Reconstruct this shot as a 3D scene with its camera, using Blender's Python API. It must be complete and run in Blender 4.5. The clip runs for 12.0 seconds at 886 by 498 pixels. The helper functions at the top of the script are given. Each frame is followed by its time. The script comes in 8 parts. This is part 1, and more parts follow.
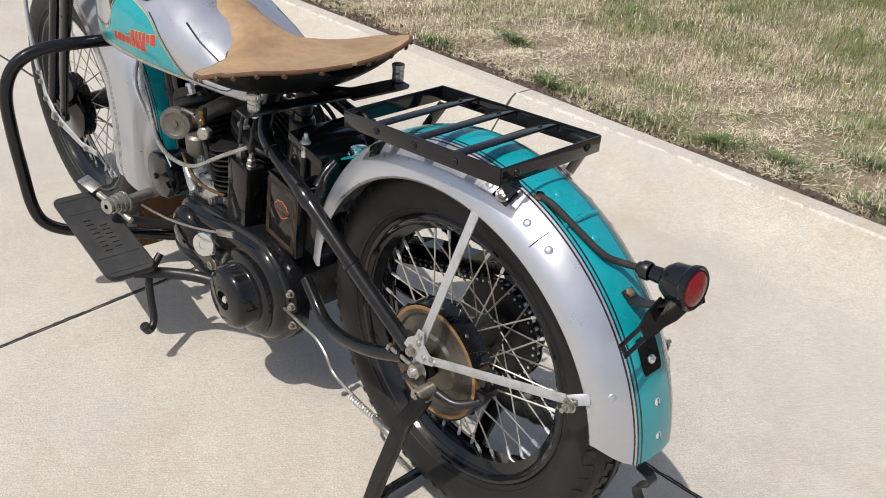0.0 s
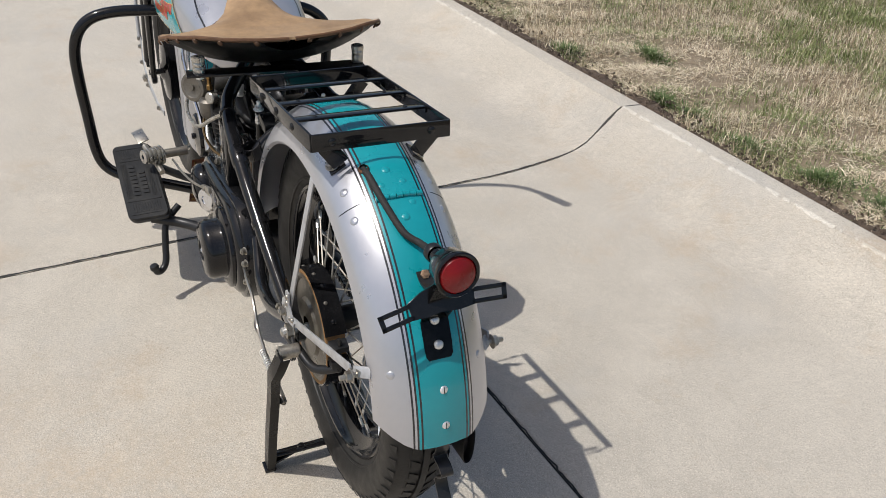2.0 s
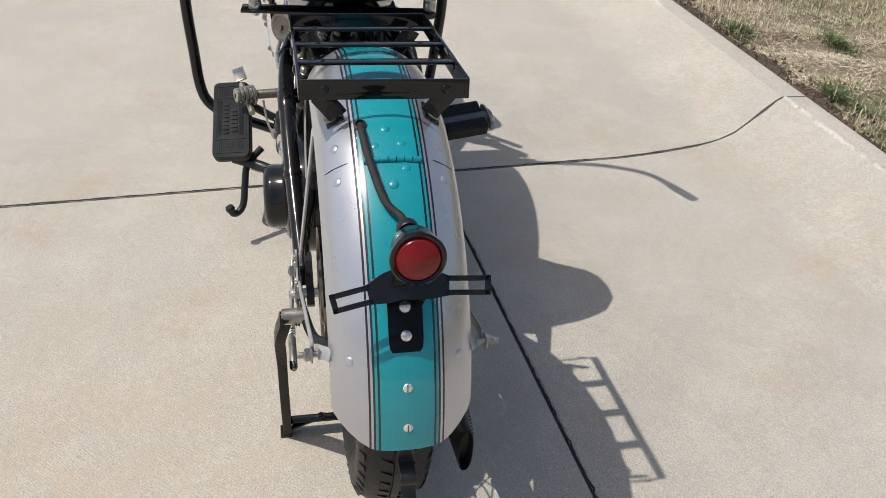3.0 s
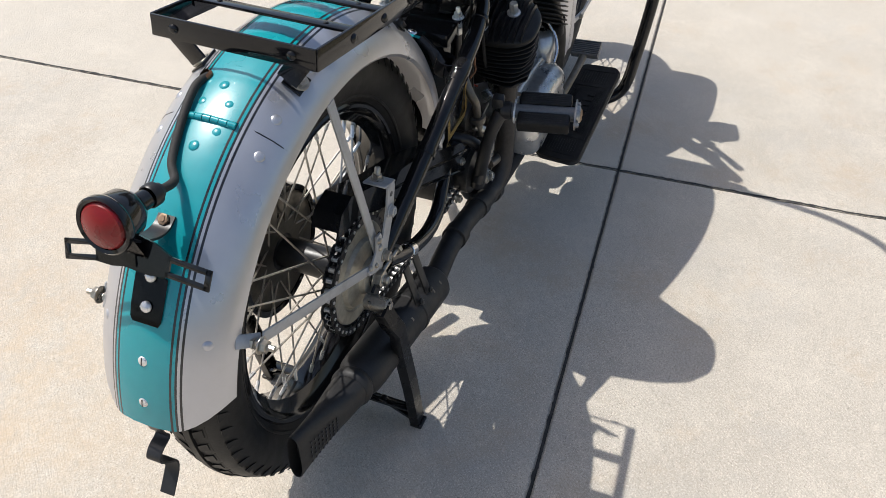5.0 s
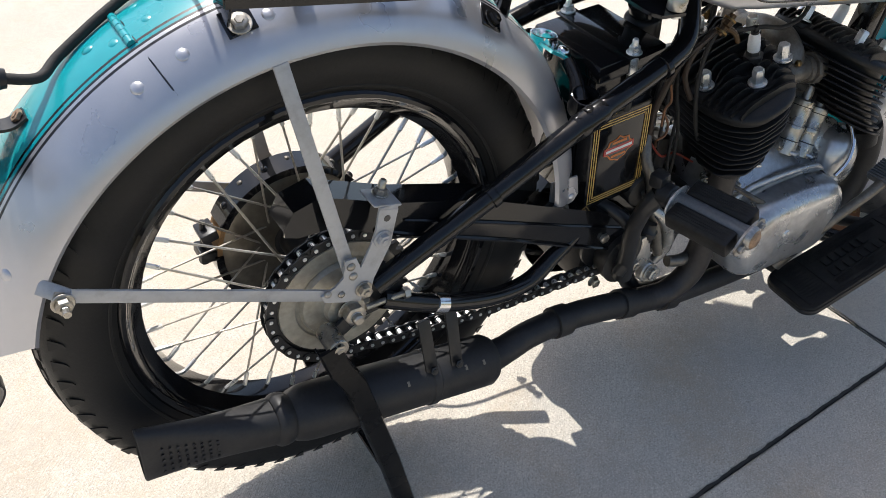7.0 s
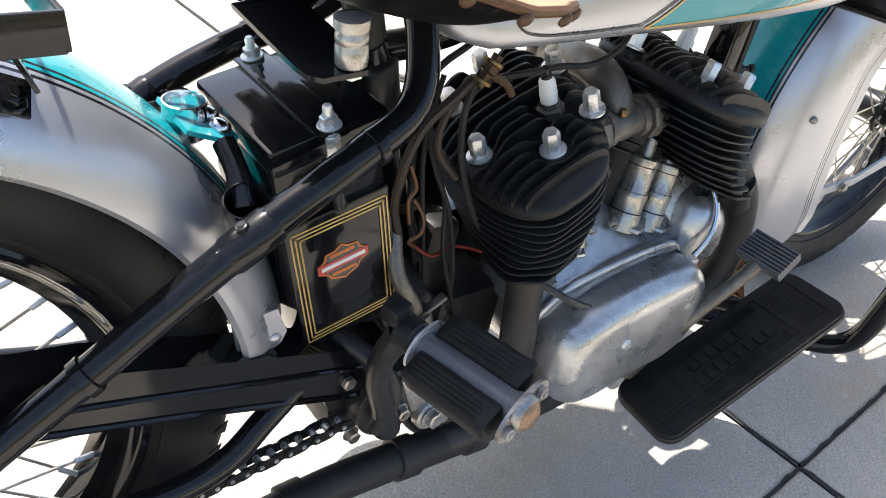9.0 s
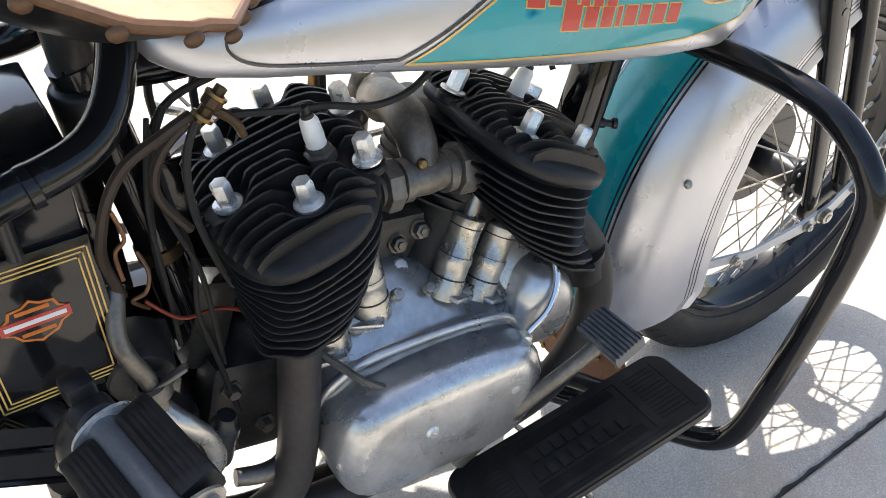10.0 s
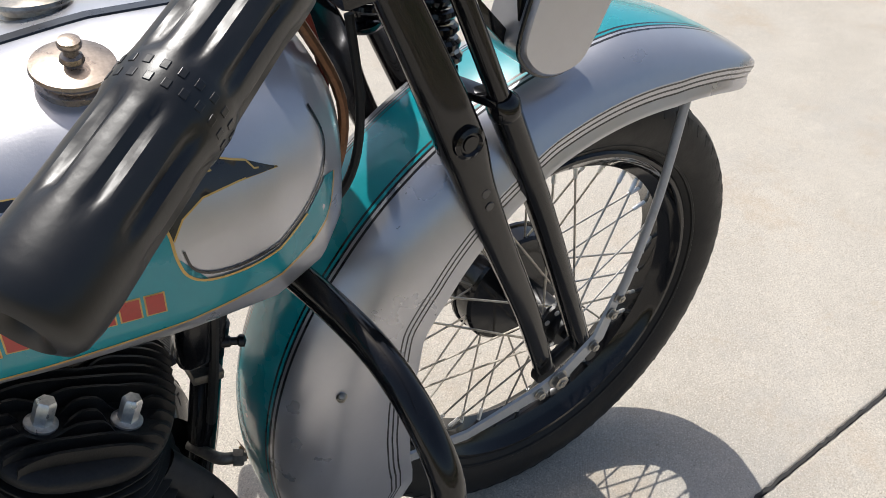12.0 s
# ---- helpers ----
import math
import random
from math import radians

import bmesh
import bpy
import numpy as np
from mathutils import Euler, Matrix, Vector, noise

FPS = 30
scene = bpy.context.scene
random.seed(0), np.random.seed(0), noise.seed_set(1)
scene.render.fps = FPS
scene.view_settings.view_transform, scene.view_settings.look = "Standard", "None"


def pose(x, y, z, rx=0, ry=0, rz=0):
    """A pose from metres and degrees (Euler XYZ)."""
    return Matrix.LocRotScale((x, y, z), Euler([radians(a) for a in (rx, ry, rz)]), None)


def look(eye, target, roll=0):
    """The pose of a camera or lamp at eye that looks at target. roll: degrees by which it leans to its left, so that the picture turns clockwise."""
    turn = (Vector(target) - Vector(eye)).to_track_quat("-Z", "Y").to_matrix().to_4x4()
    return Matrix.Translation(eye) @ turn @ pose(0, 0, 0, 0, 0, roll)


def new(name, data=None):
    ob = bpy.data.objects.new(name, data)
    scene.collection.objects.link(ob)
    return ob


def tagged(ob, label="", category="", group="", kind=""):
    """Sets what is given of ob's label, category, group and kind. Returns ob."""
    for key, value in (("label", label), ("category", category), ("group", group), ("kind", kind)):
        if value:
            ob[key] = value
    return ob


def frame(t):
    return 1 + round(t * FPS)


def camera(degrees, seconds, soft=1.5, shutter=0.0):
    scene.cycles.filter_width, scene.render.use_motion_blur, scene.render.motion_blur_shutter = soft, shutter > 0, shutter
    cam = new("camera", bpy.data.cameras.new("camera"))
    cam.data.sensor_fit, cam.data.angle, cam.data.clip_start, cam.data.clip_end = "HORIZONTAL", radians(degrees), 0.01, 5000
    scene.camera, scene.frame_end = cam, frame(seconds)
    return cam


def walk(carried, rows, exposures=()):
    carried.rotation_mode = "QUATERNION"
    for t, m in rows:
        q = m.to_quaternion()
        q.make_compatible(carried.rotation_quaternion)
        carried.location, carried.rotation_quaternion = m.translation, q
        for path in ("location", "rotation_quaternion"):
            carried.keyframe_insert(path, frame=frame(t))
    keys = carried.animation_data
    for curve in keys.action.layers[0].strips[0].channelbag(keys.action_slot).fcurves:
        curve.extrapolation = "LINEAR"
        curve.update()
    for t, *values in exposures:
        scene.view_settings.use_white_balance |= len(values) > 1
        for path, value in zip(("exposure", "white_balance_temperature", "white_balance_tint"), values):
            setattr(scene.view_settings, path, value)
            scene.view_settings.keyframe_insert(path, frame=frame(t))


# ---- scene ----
cam = camera(54.0, 12.0, soft=0.85)
PATH = [
    (0, (-0.818, 0.916, 1.345), (0.386, -0.294, 0.303), 5.0),
    (0.5, (-0.939, 0.818, 1.334), (0.363, -0.27, 0.275), 4.6),
    (0.8, (-1.015, 0.787, 1.327), (0.328, -0.25, 0.269), 4.7),
    (1, (-1.076, 0.769, 1.328), (0.291, -0.231, 0.264), 4.9),
    (1.5, (-1.176, 0.68, 1.343), (0.255, -0.227, 0.279), 4.2),
    (2, (-1.206, 0.435, 1.343), (0.319, -0.327, 0.297), 3.7),
    (2.4, (-1.203, 0.261, 1.319), (0.391, -0.314, 0.258), 2.8),
    (2.5, (-1.195, 0.245, 1.316), (0.405, -0.298, 0.247), 3.3),
    (3, (-1.14, 0.139, 1.275), (0.473, -0.219, 0.148), 3.8),
    (3.2, (-1.108, 0.066, 1.276), (0.496, -0.24, 0.122), 4.5),
    (4.8, (-0.94, -0.516, 1.27), (0.572, -0.04, 0.051), 2.0),
    (5, (-0.898, -0.554, 1.253), (0.575, -0.014, 0.012), 2.0),
    (5.2, (-0.817, -0.584, 1.231), (0.607, 0.018, -0.039), 2.6),
    (5.5, (-0.718, -0.611, 1.201), (0.614, 0.096, -0.113), 3.9),
    (6, (-0.623, -0.641, 1.18), (0.518, 0.312, -0.157), 4.0),
    (6.4, (-0.525, -0.716, 1.14), (0.454, 0.424, -0.18), 4.6),
    (6.5, (-0.493, -0.733, 1.123), (0.46, 0.441, -0.186), 4.8),
    (7, (-0.354, -0.799, 1.115), (0.561, 0.476, -0.125), 6.0),
    (7.1, (-0.339, -0.802, 1.116), (0.578, 0.483, -0.113), 5.8),
    (7.2, (-0.32, -0.803, 1.117), (0.593, 0.492, -0.102), 5.7),
    (8.8, (0.066, -0.615, 1.024), (1.059, 0.592, -0.223), 5.4),
    (9, (0.121, -0.608, 1.004), (1.123, 0.602, -0.234), 5.8),
    (9.2, (0.171, -0.613, 0.995), (1.16, 0.605, -0.246), 6.8),
    (9.5, (0.25, -0.622, 0.977), (1.24, 0.626, -0.232), 8.2),
    (10, (0.381, -0.648, 0.961), (1.383, 0.638, -0.197), 7.9),
    (10.4, (0.486, -0.673, 0.965), (1.493, 0.63, -0.169), 6.6),
    (10.5, (0.501, -0.675, 0.963), (1.516, 0.627, -0.166), 6.4),
    (11, (0.59, -0.683, 0.972), (1.61, 0.617, -0.155), 5.4),
    (11.5, (0.727, -0.679, 1.033), (1.729, 0.595, -0.139), 5.1),
    (11.6, (0.758, -0.676, 1.054), (1.751, 0.597, -0.127), 5.0),
    (12, (0.865, -0.66, 1.139), (1.806, 0.618, -0.076), 4.0),
]
EXPOSURE = [(0, -0.24), (1, -0.42), (1.5, -0.42), (2.5, -0.50), (3.2, -0.40), (5, -0.02), (5.5, 0.15), (6.5, 0.16), (7, 0.3), (9, 1.06), (9.5, 1.25), (10, 1.14), (10.5, 0.88), (11.5, 0.24), (12, -0.13)]
walk(cam, [(t, look(eye, target, roll)) for t, eye, target, roll in PATH], exposures=EXPOSURE)

# ---- world, sun ----
world = bpy.data.worlds.new("world")
scene.world = world
world.use_nodes = True
wn = world.node_tree
sky = wn.nodes.new("ShaderNodeTexSky")
sky.sky_type = "NISHITA"
sky.sun_disc = False
sky.sun_elevation = radians(61.5)
sky.sun_rotation = 0.0
sky.dust_density = 2.5
sky.ozone_density = 0.6
bg = wn.nodes["Background"]
bg.inputs["Strength"].default_value = 0.148
wn.links.new(sky.outputs["Color"], bg.inputs["Color"])

sun_data = bpy.data.lights.new("sun", "SUN")
sun_data.energy = 4.45
sun_data.angle = radians(0.53)
sun_data.color = (1.0, 0.975, 0.935)
sun = new("sun", sun_data)
sun.matrix_world = look((0.1, 5.4, 10.0), (0, 0, 0))


# ---- materials ----
def material(name, colour, rough=0.5, metal=0.0, vary=0.15, scale=30.0, bump=0.0, bump_scale=200.0, coat=0.0, dirt=None, dirt_amount=0.0, dirt_scale=8.0, rough_vary=0.08, spec=0.5):
    """Principled surface with grain, stains and fine relief in object space (metres)."""
    m = bpy.data.materials.new(name)
    m.use_nodes = True
    nt = m.node_tree
    b = nt.nodes["Principled BSDF"]
    b.inputs["Metallic"].default_value = metal
    b.inputs["Specular IOR Level"].default_value = spec
    b.inputs["Coat Weight"].default_value = coat
    b.inputs["Coat Roughness"].default_value = 0.06
    tc = nt.nodes.new("ShaderNodeTexCoord")
    n1 = nt.nodes.new("ShaderNodeTexNoise")
    n1.inputs["Scale"].default_value = scale
    n1.inputs["Detail"].default_value = 6
    n2 = nt.nodes.new("ShaderNodeTexNoise")
    n2.inputs["Scale"].default_value = scale * 6
    n2.inputs["Detail"].default_value = 3
    for n in (n1, n2):
        nt.links.new(tc.outputs["Object"], n.inputs["Vector"])
    add = nt.nodes.new("ShaderNodeMath")
    add.operation = "ADD"
    nt.links.new(n1.outputs["Fac"], add.inputs[0])
    nt.links.new(n2.outputs["Fac"], add.inputs[1])
    mr = nt.nodes.new("ShaderNodeMapRange")
    mr.inputs["From Min"].default_value = 0.6
    mr.inputs["From Max"].default_value = 1.4
    nt.links.new(add.outputs[0], mr.inputs["Value"])
    mix = nt.nodes.new("ShaderNodeMix")
    mix.data_type = "RGBA"
    mix.inputs["A"].default_value = (*[c * (1 - vary) for c in colour], 1)
    mix.inputs["B"].default_value = (*[min(1, c * (1 + vary)) for c in colour], 1)
    nt.links.new(mr.outputs["Result"], mix.inputs["Factor"])
    out = mix.outputs["Result"]
    if dirt:
        n3 = nt.nodes.new("ShaderNodeTexNoise")
        n3.inputs["Scale"].default_value = dirt_scale
        n3.inputs["Detail"].default_value = 8
        n3.inputs["Roughness"].default_value = 0.65
        nt.links.new(tc.outputs["Object"], n3.inputs["Vector"])
        r3 = nt.nodes.new("ShaderNodeMapRange")
        r3.inputs["From Min"].default_value = 0.5
        r3.inputs["From Max"].default_value = 0.72
        r3.inputs["To Max"].default_value = dirt_amount
        nt.links.new(n3.outputs["Fac"], r3.inputs["Value"])
        mx = nt.nodes.new("ShaderNodeMix")
        mx.data_type = "RGBA"
        mx.inputs["B"].default_value = (*dirt, 1)
        nt.links.new(r3.outputs["Result"], mx.inputs["Factor"])
        nt.links.new(out, mx.inputs["A"])
        out = mx.outputs["Result"]
    nt.links.new(out, b.inputs["Base Color"])
    rr = nt.nodes.new("ShaderNodeMapRange")
    rr.inputs["From Min"].default_value = 0.3
    rr.inputs["From Max"].default_value = 0.7
    rr.inputs["To Min"].default_value = max(0.02, rough - rough_vary)
    rr.inputs["To Max"].default_value = min(1, rough + rough_vary)
    nt.links.new(n1.outputs["Fac"], rr.inputs["Value"])
    nt.links.new(rr.outputs["Result"], b.inputs["Roughness"])
    if bump:
        nb = nt.nodes.new("ShaderNodeTexNoise")
        nb.inputs["Scale"].default_value = bump_scale
        nb.inputs["Detail"].default_value = 4
        nt.links.new(tc.outputs["Object"], nb.inputs["Vector"])
        bp = nt.nodes.new("ShaderNodeBump")
        bp.inputs["Strength"].default_value = 0.6
        bp.inputs["Distance"].default_value = bump
        nt.links.new(nb.outputs["Fac"], bp.inputs["Height"])
        nt.links.new(bp.outputs["Normal"], b.inputs["Normal"])
    return m


SILVER = material("silver_paint", (0.50, 0.50, 0.525), 0.33, 0.68, 0.03, 14, coat=0.35, bump=0.00012, bump_scale=420)
TEAL = material("teal_paint", (0.005, 0.28, 0.315), 0.28, 0.0, 0.06, 12, coat=0.5)
BLACK = material("black_paint", (0.008, 0.008, 0.0088), 0.10, 0.0, 0.3, 20, coat=0.12, spec=0.34, dirt=(0.05, 0.045, 0.04), dirt_amount=0.10, dirt_scale=40)
WORNBLACK = material("worn_black_paint", (0.0085, 0.0085, 0.009), 0.3, spec=0.14, vary=0.3, scale=30, bump=0.0002, bump_scale=300, dirt=(0.05, 0.045, 0.04), dirt_amount=0.12, dirt_scale=40)
SATIN = material("satin_black", (0.015, 0.015, 0.0155), 0.36, spec=0.4, metal=0.0, vary=0.3, scale=30, bump=0.0002, bump_scale=300, dirt=(0.05, 0.042, 0.035), dirt_amount=0.3, dirt_scale=22)
EXHAUST = material("exhaust_black", (0.017, 0.0165, 0.017), 0.55, 0.2, 0.3, 40, bump=0.0002, bump_scale=500, dirt=(0.08, 0.07, 0.06), dirt_amount=0.22, dirt_scale=18)
PIPE = material("heated_pipe", (0.05, 0.046, 0.044), 0.5, 0.55, 0.25, 25, bump=0.0001, bump_scale=500)
STRIPE = material("stripe_black", (0.012, 0.012, 0.014), 0.3, 0.0, 0.2, 30, coat=0.5)
RUBBER = material("tyre_rubber", (0.015, 0.0145, 0.014), 0.5, spec=0.25, metal=0.0, vary=0.2, scale=40, bump=0.0004, bump_scale=260, dirt=(0.07, 0.06, 0.05), dirt_amount=0.12, dirt_scale=12)
MAT_RUBBER = material("mat_rubber", (0.010, 0.0096, 0.0092), 0.5, 0.0, spec=0.3, vary=0.25, scale=60, bump=0.0003, bump_scale=400, dirt=(0.06, 0.055, 0.045), dirt_amount=0.35, dirt_scale=25)
IRON = material("cast_iron_black", (0.012, 0.0117, 0.0117), 0.46, 0.0, 0.4, 60, spec=0.32, bump=0.0005, bump_scale=500, dirt=(0.05, 0.04, 0.03), dirt_amount=0.16, dirt_scale=26)
ALU = material("cast_aluminium", (0.54, 0.54, 0.535), 0.3, 0.8, 0.14, 22, bump=0.0006, bump_scale=70, dirt=(0.15, 0.125, 0.1), dirt_amount=0.5, dirt_scale=14)
CRUST = material("dirty_casting", (0.165, 0.15, 0.128), 0.42, 0.6, 0.3, 45, bump=0.0005, bump_scale=220, dirt=(0.06, 0.045, 0.03), dirt_amount=0.6, dirt_scale=28)
TAPPET = material("stained_nickel", (0.46, 0.44, 0.40), 0.3, 0.75, 0.2, 40, bump=0.0002, bump_scale=260, dirt=(0.2, 0.15, 0.09), dirt_amount=0.5, dirt_scale=34)
PADGREY = material("worn_pad", (0.14, 0.145, 0.15), 0.45, 0.4, 0.2, 60, bump=0.0002, bump_scale=300, dirt=(0.05, 0.05, 0.05), dirt_amount=0.4, dirt_scale=30)
DRUM = material("greasy_steel", (0.15, 0.135, 0.11), 0.34, 0.7, 0.3, 18, bump=0.0003, bump_scale=220, dirt=(0.1, 0.08, 0.05), dirt_amount=0.55, dirt_scale=14)
HUBFACE = material("oily_hub_face", (0.40, 0.37, 0.30), 0.42, 0.35, 0.25, 20, bump=0.0003, bump_scale=200, dirt=(0.1, 0.08, 0.05), dirt_amount=0.5, dirt_scale=16)
GREASE = material("greasy_casting", (0.03, 0.028, 0.026), 0.42, 0.15, 0.4, 40, bump=0.0008, bump_scale=120, dirt=(0.12, 0.11, 0.09), dirt_amount=0.35, dirt_scale=20)
GRIP = material("grip_rubber", (0.010, 0.0105, 0.0115), 0.36, 0.0, 0.2, 30, coat=0.0, bump=0.00015, bump_scale=250)
CAPMETAL = material("tarnished_plating", (0.36, 0.30, 0.25), 0.3, 0.9, 0.25, 60, bump=0.0002, bump_scale=300)
STUD = material("dark_stud", (0.09, 0.045, 0.022), 0.45, 0.3, 0.3, 60)
# gold line darkened in its colour to stand for shade
SHADEGOLD = material("shaded_gold_line", (0.09, 0.05, 0.02), 0.5, 0.1, 0.2, 60)
NICKEL = material("dull_nickel", (0.42, 0.39, 0.34), 0.33, 0.85, 0.25, 50, bump=0.0002, bump_scale=300, dirt=(0.12, 0.09, 0.05), dirt_amount=0.5, dirt_scale=30)
CAD = material("cadmium_steel", (0.78, 0.77, 0.74), 0.32, 0.65, 0.2, 60, bump=0.0001, bump_scale=300)
SPOKE = material("spoke_steel", (0.5, 0.46, 0.4), 0.38, 0.75, 0.25, 80)
CHROME = material("chrome", (0.75, 0.75, 0.76), 0.12, 1.0, 0.05, 30)
PARK = material("parkerized_steel", (0.2, 0.17, 0.13), 0.55, 0.4, 0.25, 20, bump=0.0003, bump_scale=220, dirt=(0.32, 0.28, 0.2), dirt_amount=0.6, dirt_scale=10)
BRASS = material("aged_brass", (0.24, 0.15, 0.06), 0.35, 0.9, 0.3, 40)
COPPER = material("copper_pipe", (0.20, 0.10, 0.055), 0.4, 0.7, 0.3, 50)
LEATHER = material("tan_leather", (0.36, 0.23, 0.12), 0.5, 0.0, 0.22, 12, bump=0.0004, bump_scale=350, dirt=(0.1, 0.05, 0.02), dirt_amount=0.45, dirt_scale=7)
LEATHER_EDGE = material("dark_leather_edge", (0.12, 0.055, 0.022), 0.5, 0.0, 0.3, 40, bump=0.0005, bump_scale=400)
FLAP = material("brown_flap_leather", (0.17, 0.075, 0.034), 0.5, 0.0, 0.3, 30, bump=0.0006, bump_scale=260)
GREYPAINT = material("grey_stay_paint", (0.42, 0.42, 0.42), 0.42, 0.25, 0.06, 30, dirt=(0.15, 0.12, 0.09), dirt_amount=0.4, dirt_scale=35)
PLATE = material("worn_plated_steel", (0.34, 0.33, 0.31), 0.38, 0.8, 0.3, 60, bump=0.0003, bump_scale=260, dirt=(0.16, 0.09, 0.05), dirt_amount=0.5, dirt_scale=45)
RUST = material("rusty_steel", (0.3, 0.2, 0.13), 0.5, 0.6, 0.4, 60, bump=0.0005, bump_scale=260)
LINING = material("brake_lining", (0.27, 0.145, 0.055), 0.7, 0.0, 0.35, 90, bump=0.0004, bump_scale=300)
PORCELAIN = material("white_porcelain", (0.86, 0.85, 0.82), 0.3, 0.0, 0.05, 40, dirt=(0.4, 0.32, 0.2), dirt_amount=0.3, dirt_scale=50)
GOLD = material("gold_line", (0.62, 0.4, 0.12), 0.35, 0.2, 0.1, 60)
RED = material("red_paint", (0.45, 0.03, 0.02), 0.35, 0.0, 0.1, 60, coat=0.4)
WHITE = material("white_line", (0.75, 0.74, 0.7), 0.4, 0.0, 0.05, 40)
ORANGE = material("orange_decal", (0.6, 0.16, 0.02), 0.4, 0.0, 0.1, 60)
CABLE = material("woven_cable", (0.018, 0.0165, 0.015), 0.75, 0.0, 0.5, 300, bump=0.0008, bump_scale=500)
BRONZE = material("brown_bronze", (0.075, 0.045, 0.022), 0.4, 0.6, 0.3, 60, bump=0.0003, bump_scale=300)
LOOM = material("brown_loom", (0.032, 0.019, 0.011), 0.6, 0.0, 0.4, 200, bump=0.0005, bump_scale=500)
REDWIRE = material("red_wire", (0.24, 0.03, 0.014), 0.5)
LENS = material("red_lens", (0.20, 0.003, 0.005), 0.30, 0.0, 0.15, 60, coat=0.15, spec=0.35)


STAIN_AT = (-0.25, 0.75, 0.0)


def concrete(name, base, stain):
    m = bpy.data.materials.new(name)
    m.use_nodes = True
    nt = m.node_tree
    b = nt.nodes["Principled BSDF"]
    b.inputs["Roughness"].default_value = 0.85
    tc = nt.nodes.new("ShaderNodeTexCoord")

    def noise_node(scale, detail, rough=0.5):
        n = nt.nodes.new("ShaderNodeTexNoise")
        n.inputs["Scale"].default_value = scale
        n.inputs["Detail"].default_value = detail
        n.inputs["Roughness"].default_value = rough
        nt.links.new(tc.outputs["Object"], n.inputs["Vector"])
        return n

    def ranged(src, a, z, lo, hi):
        r = nt.nodes.new("ShaderNodeMapRange")
        r.inputs["From Min"].default_value, r.inputs["From Max"].default_value = a, z
        r.inputs["To Min"].default_value, r.inputs["To Max"].default_value = lo, hi
        nt.links.new(src, r.inputs["Value"])
        return r.outputs["Result"]

    def mixed(fac, a, colour):
        x = nt.nodes.new("ShaderNodeMix")
        x.data_type = "RGBA"
        nt.links.new(fac, x.inputs["Factor"])
        if isinstance(a, tuple):
            x.inputs["A"].default_value = (*a, 1)
        else:
            nt.links.new(a, x.inputs["A"])
        x.inputs["B"].default_value = (*colour, 1)
        return x.outputs["Result"]

    big, mid, fine = noise_node(0.9, 6), noise_node(5, 9, 0.7), noise_node(210, 5, 0.8)
    grit, pit, shell = noise_node(330, 3, 0.7), noise_node(90, 6, 0.8), noise_node(310, 3, 0.65)
    c = mixed(ranged(big.outputs["Fac"], 0.35, 0.65, 0, 1), base, tuple(v * f for v, f in zip(base, (0.88, 0.87, 0.86))))
    c = mixed(ranged(mid.outputs["Fac"], 0.45, 0.68, 0, 0.8), c, tuple(v * 1.16 for v in base))
    c = mixed(ranged(fine.outputs["Fac"], 0.46, 0.60, 0, 0.7), c, tuple(v * 0.66 for v in base))
    c = mixed(ranged(grit.outputs["Fac"], 0.565, 0.62, 0, 0.75), c, tuple(v * 0.40 for v in base))
    c = mixed(ranged(shell.outputs["Fac"], 0.56, 0.62, 0, 0.7), c, tuple(min(0.85, v * 1.45) for v in base))
    c = mixed(ranged(pit.outputs["Fac"], 0.61, 0.66, 0, 0.9), c, tuple(v * 0.34 for v in base))
    rust = noise_node(2.1, 8, 0.75)
    c = mixed(ranged(rust.outputs["Fac"], 0.53, 0.70, 0, 0.62), c, stain)
    far = nt.nodes.new("ShaderNodeVectorMath")
    far.operation = "DISTANCE"
    nt.links.new(tc.outputs["Object"], far.inputs[0])
    far.inputs[1].default_value = STAIN_AT
    patch = nt.nodes.new("ShaderNodeMath")
    patch.operation = "MULTIPLY"
    nt.links.new(ranged(far.outputs["Value"], 1.0, 0.25, 0, 0.85), patch.inputs[0])
    nt.links.new(ranged(noise_node(7, 9, 0.8).outputs["Fac"], 0.40, 0.66, 0, 1), patch.inputs[1])
    c = mixed(patch.outputs["Value"], c, tuple(v * f for v, f in zip(base, (0.98, 0.84, 0.68))))
    coarse = noise_node(55, 8, 0.85)
    c = mixed(ranged(coarse.outputs["Fac"], 0.52, 0.62, 0, 0.35), c, tuple(v * 0.68 for v in base))
    c = mixed(ranged(coarse.outputs["Fac"], 0.46, 0.36, 0, 0.5), c, tuple(min(0.85, v * 1.3) for v in base))
    wash = noise_node(1.7, 9, 0.72)
    c = mixed(ranged(wash.outputs["Fac"], 0.52, 0.66, 0, 0.3), c, (base[1] * 0.84, base[1] * 0.82, base[1] * 0.78))
    blot = noise_node(9, 7, 0.8)
    c = mixed(ranged(blot.outputs["Fac"], 0.58, 0.72, 0, 0.55), c, tuple(v * f for v, f in zip(base, (0.80, 0.72, 0.62))))
    # broom marks and pitting
    brush = nt.nodes.new("ShaderNodeMapping")
    brush.vector_type = "TEXTURE"
    brush.inputs["Rotation"].default_value = (0, 0, radians(48))
    brush.inputs["Scale"].default_value = (1 / 30, 1 / 460, 1 / 40)
    nt.links.new(tc.outputs["Object"], brush.inputs["Vector"])
    bn = nt.nodes.new("ShaderNodeTexNoise")
    bn.inputs["Scale"].default_value = 1.0
    bn.inputs["Detail"].default_value = 3
    nt.links.new(brush.outputs["Vector"], bn.inputs["Vector"])
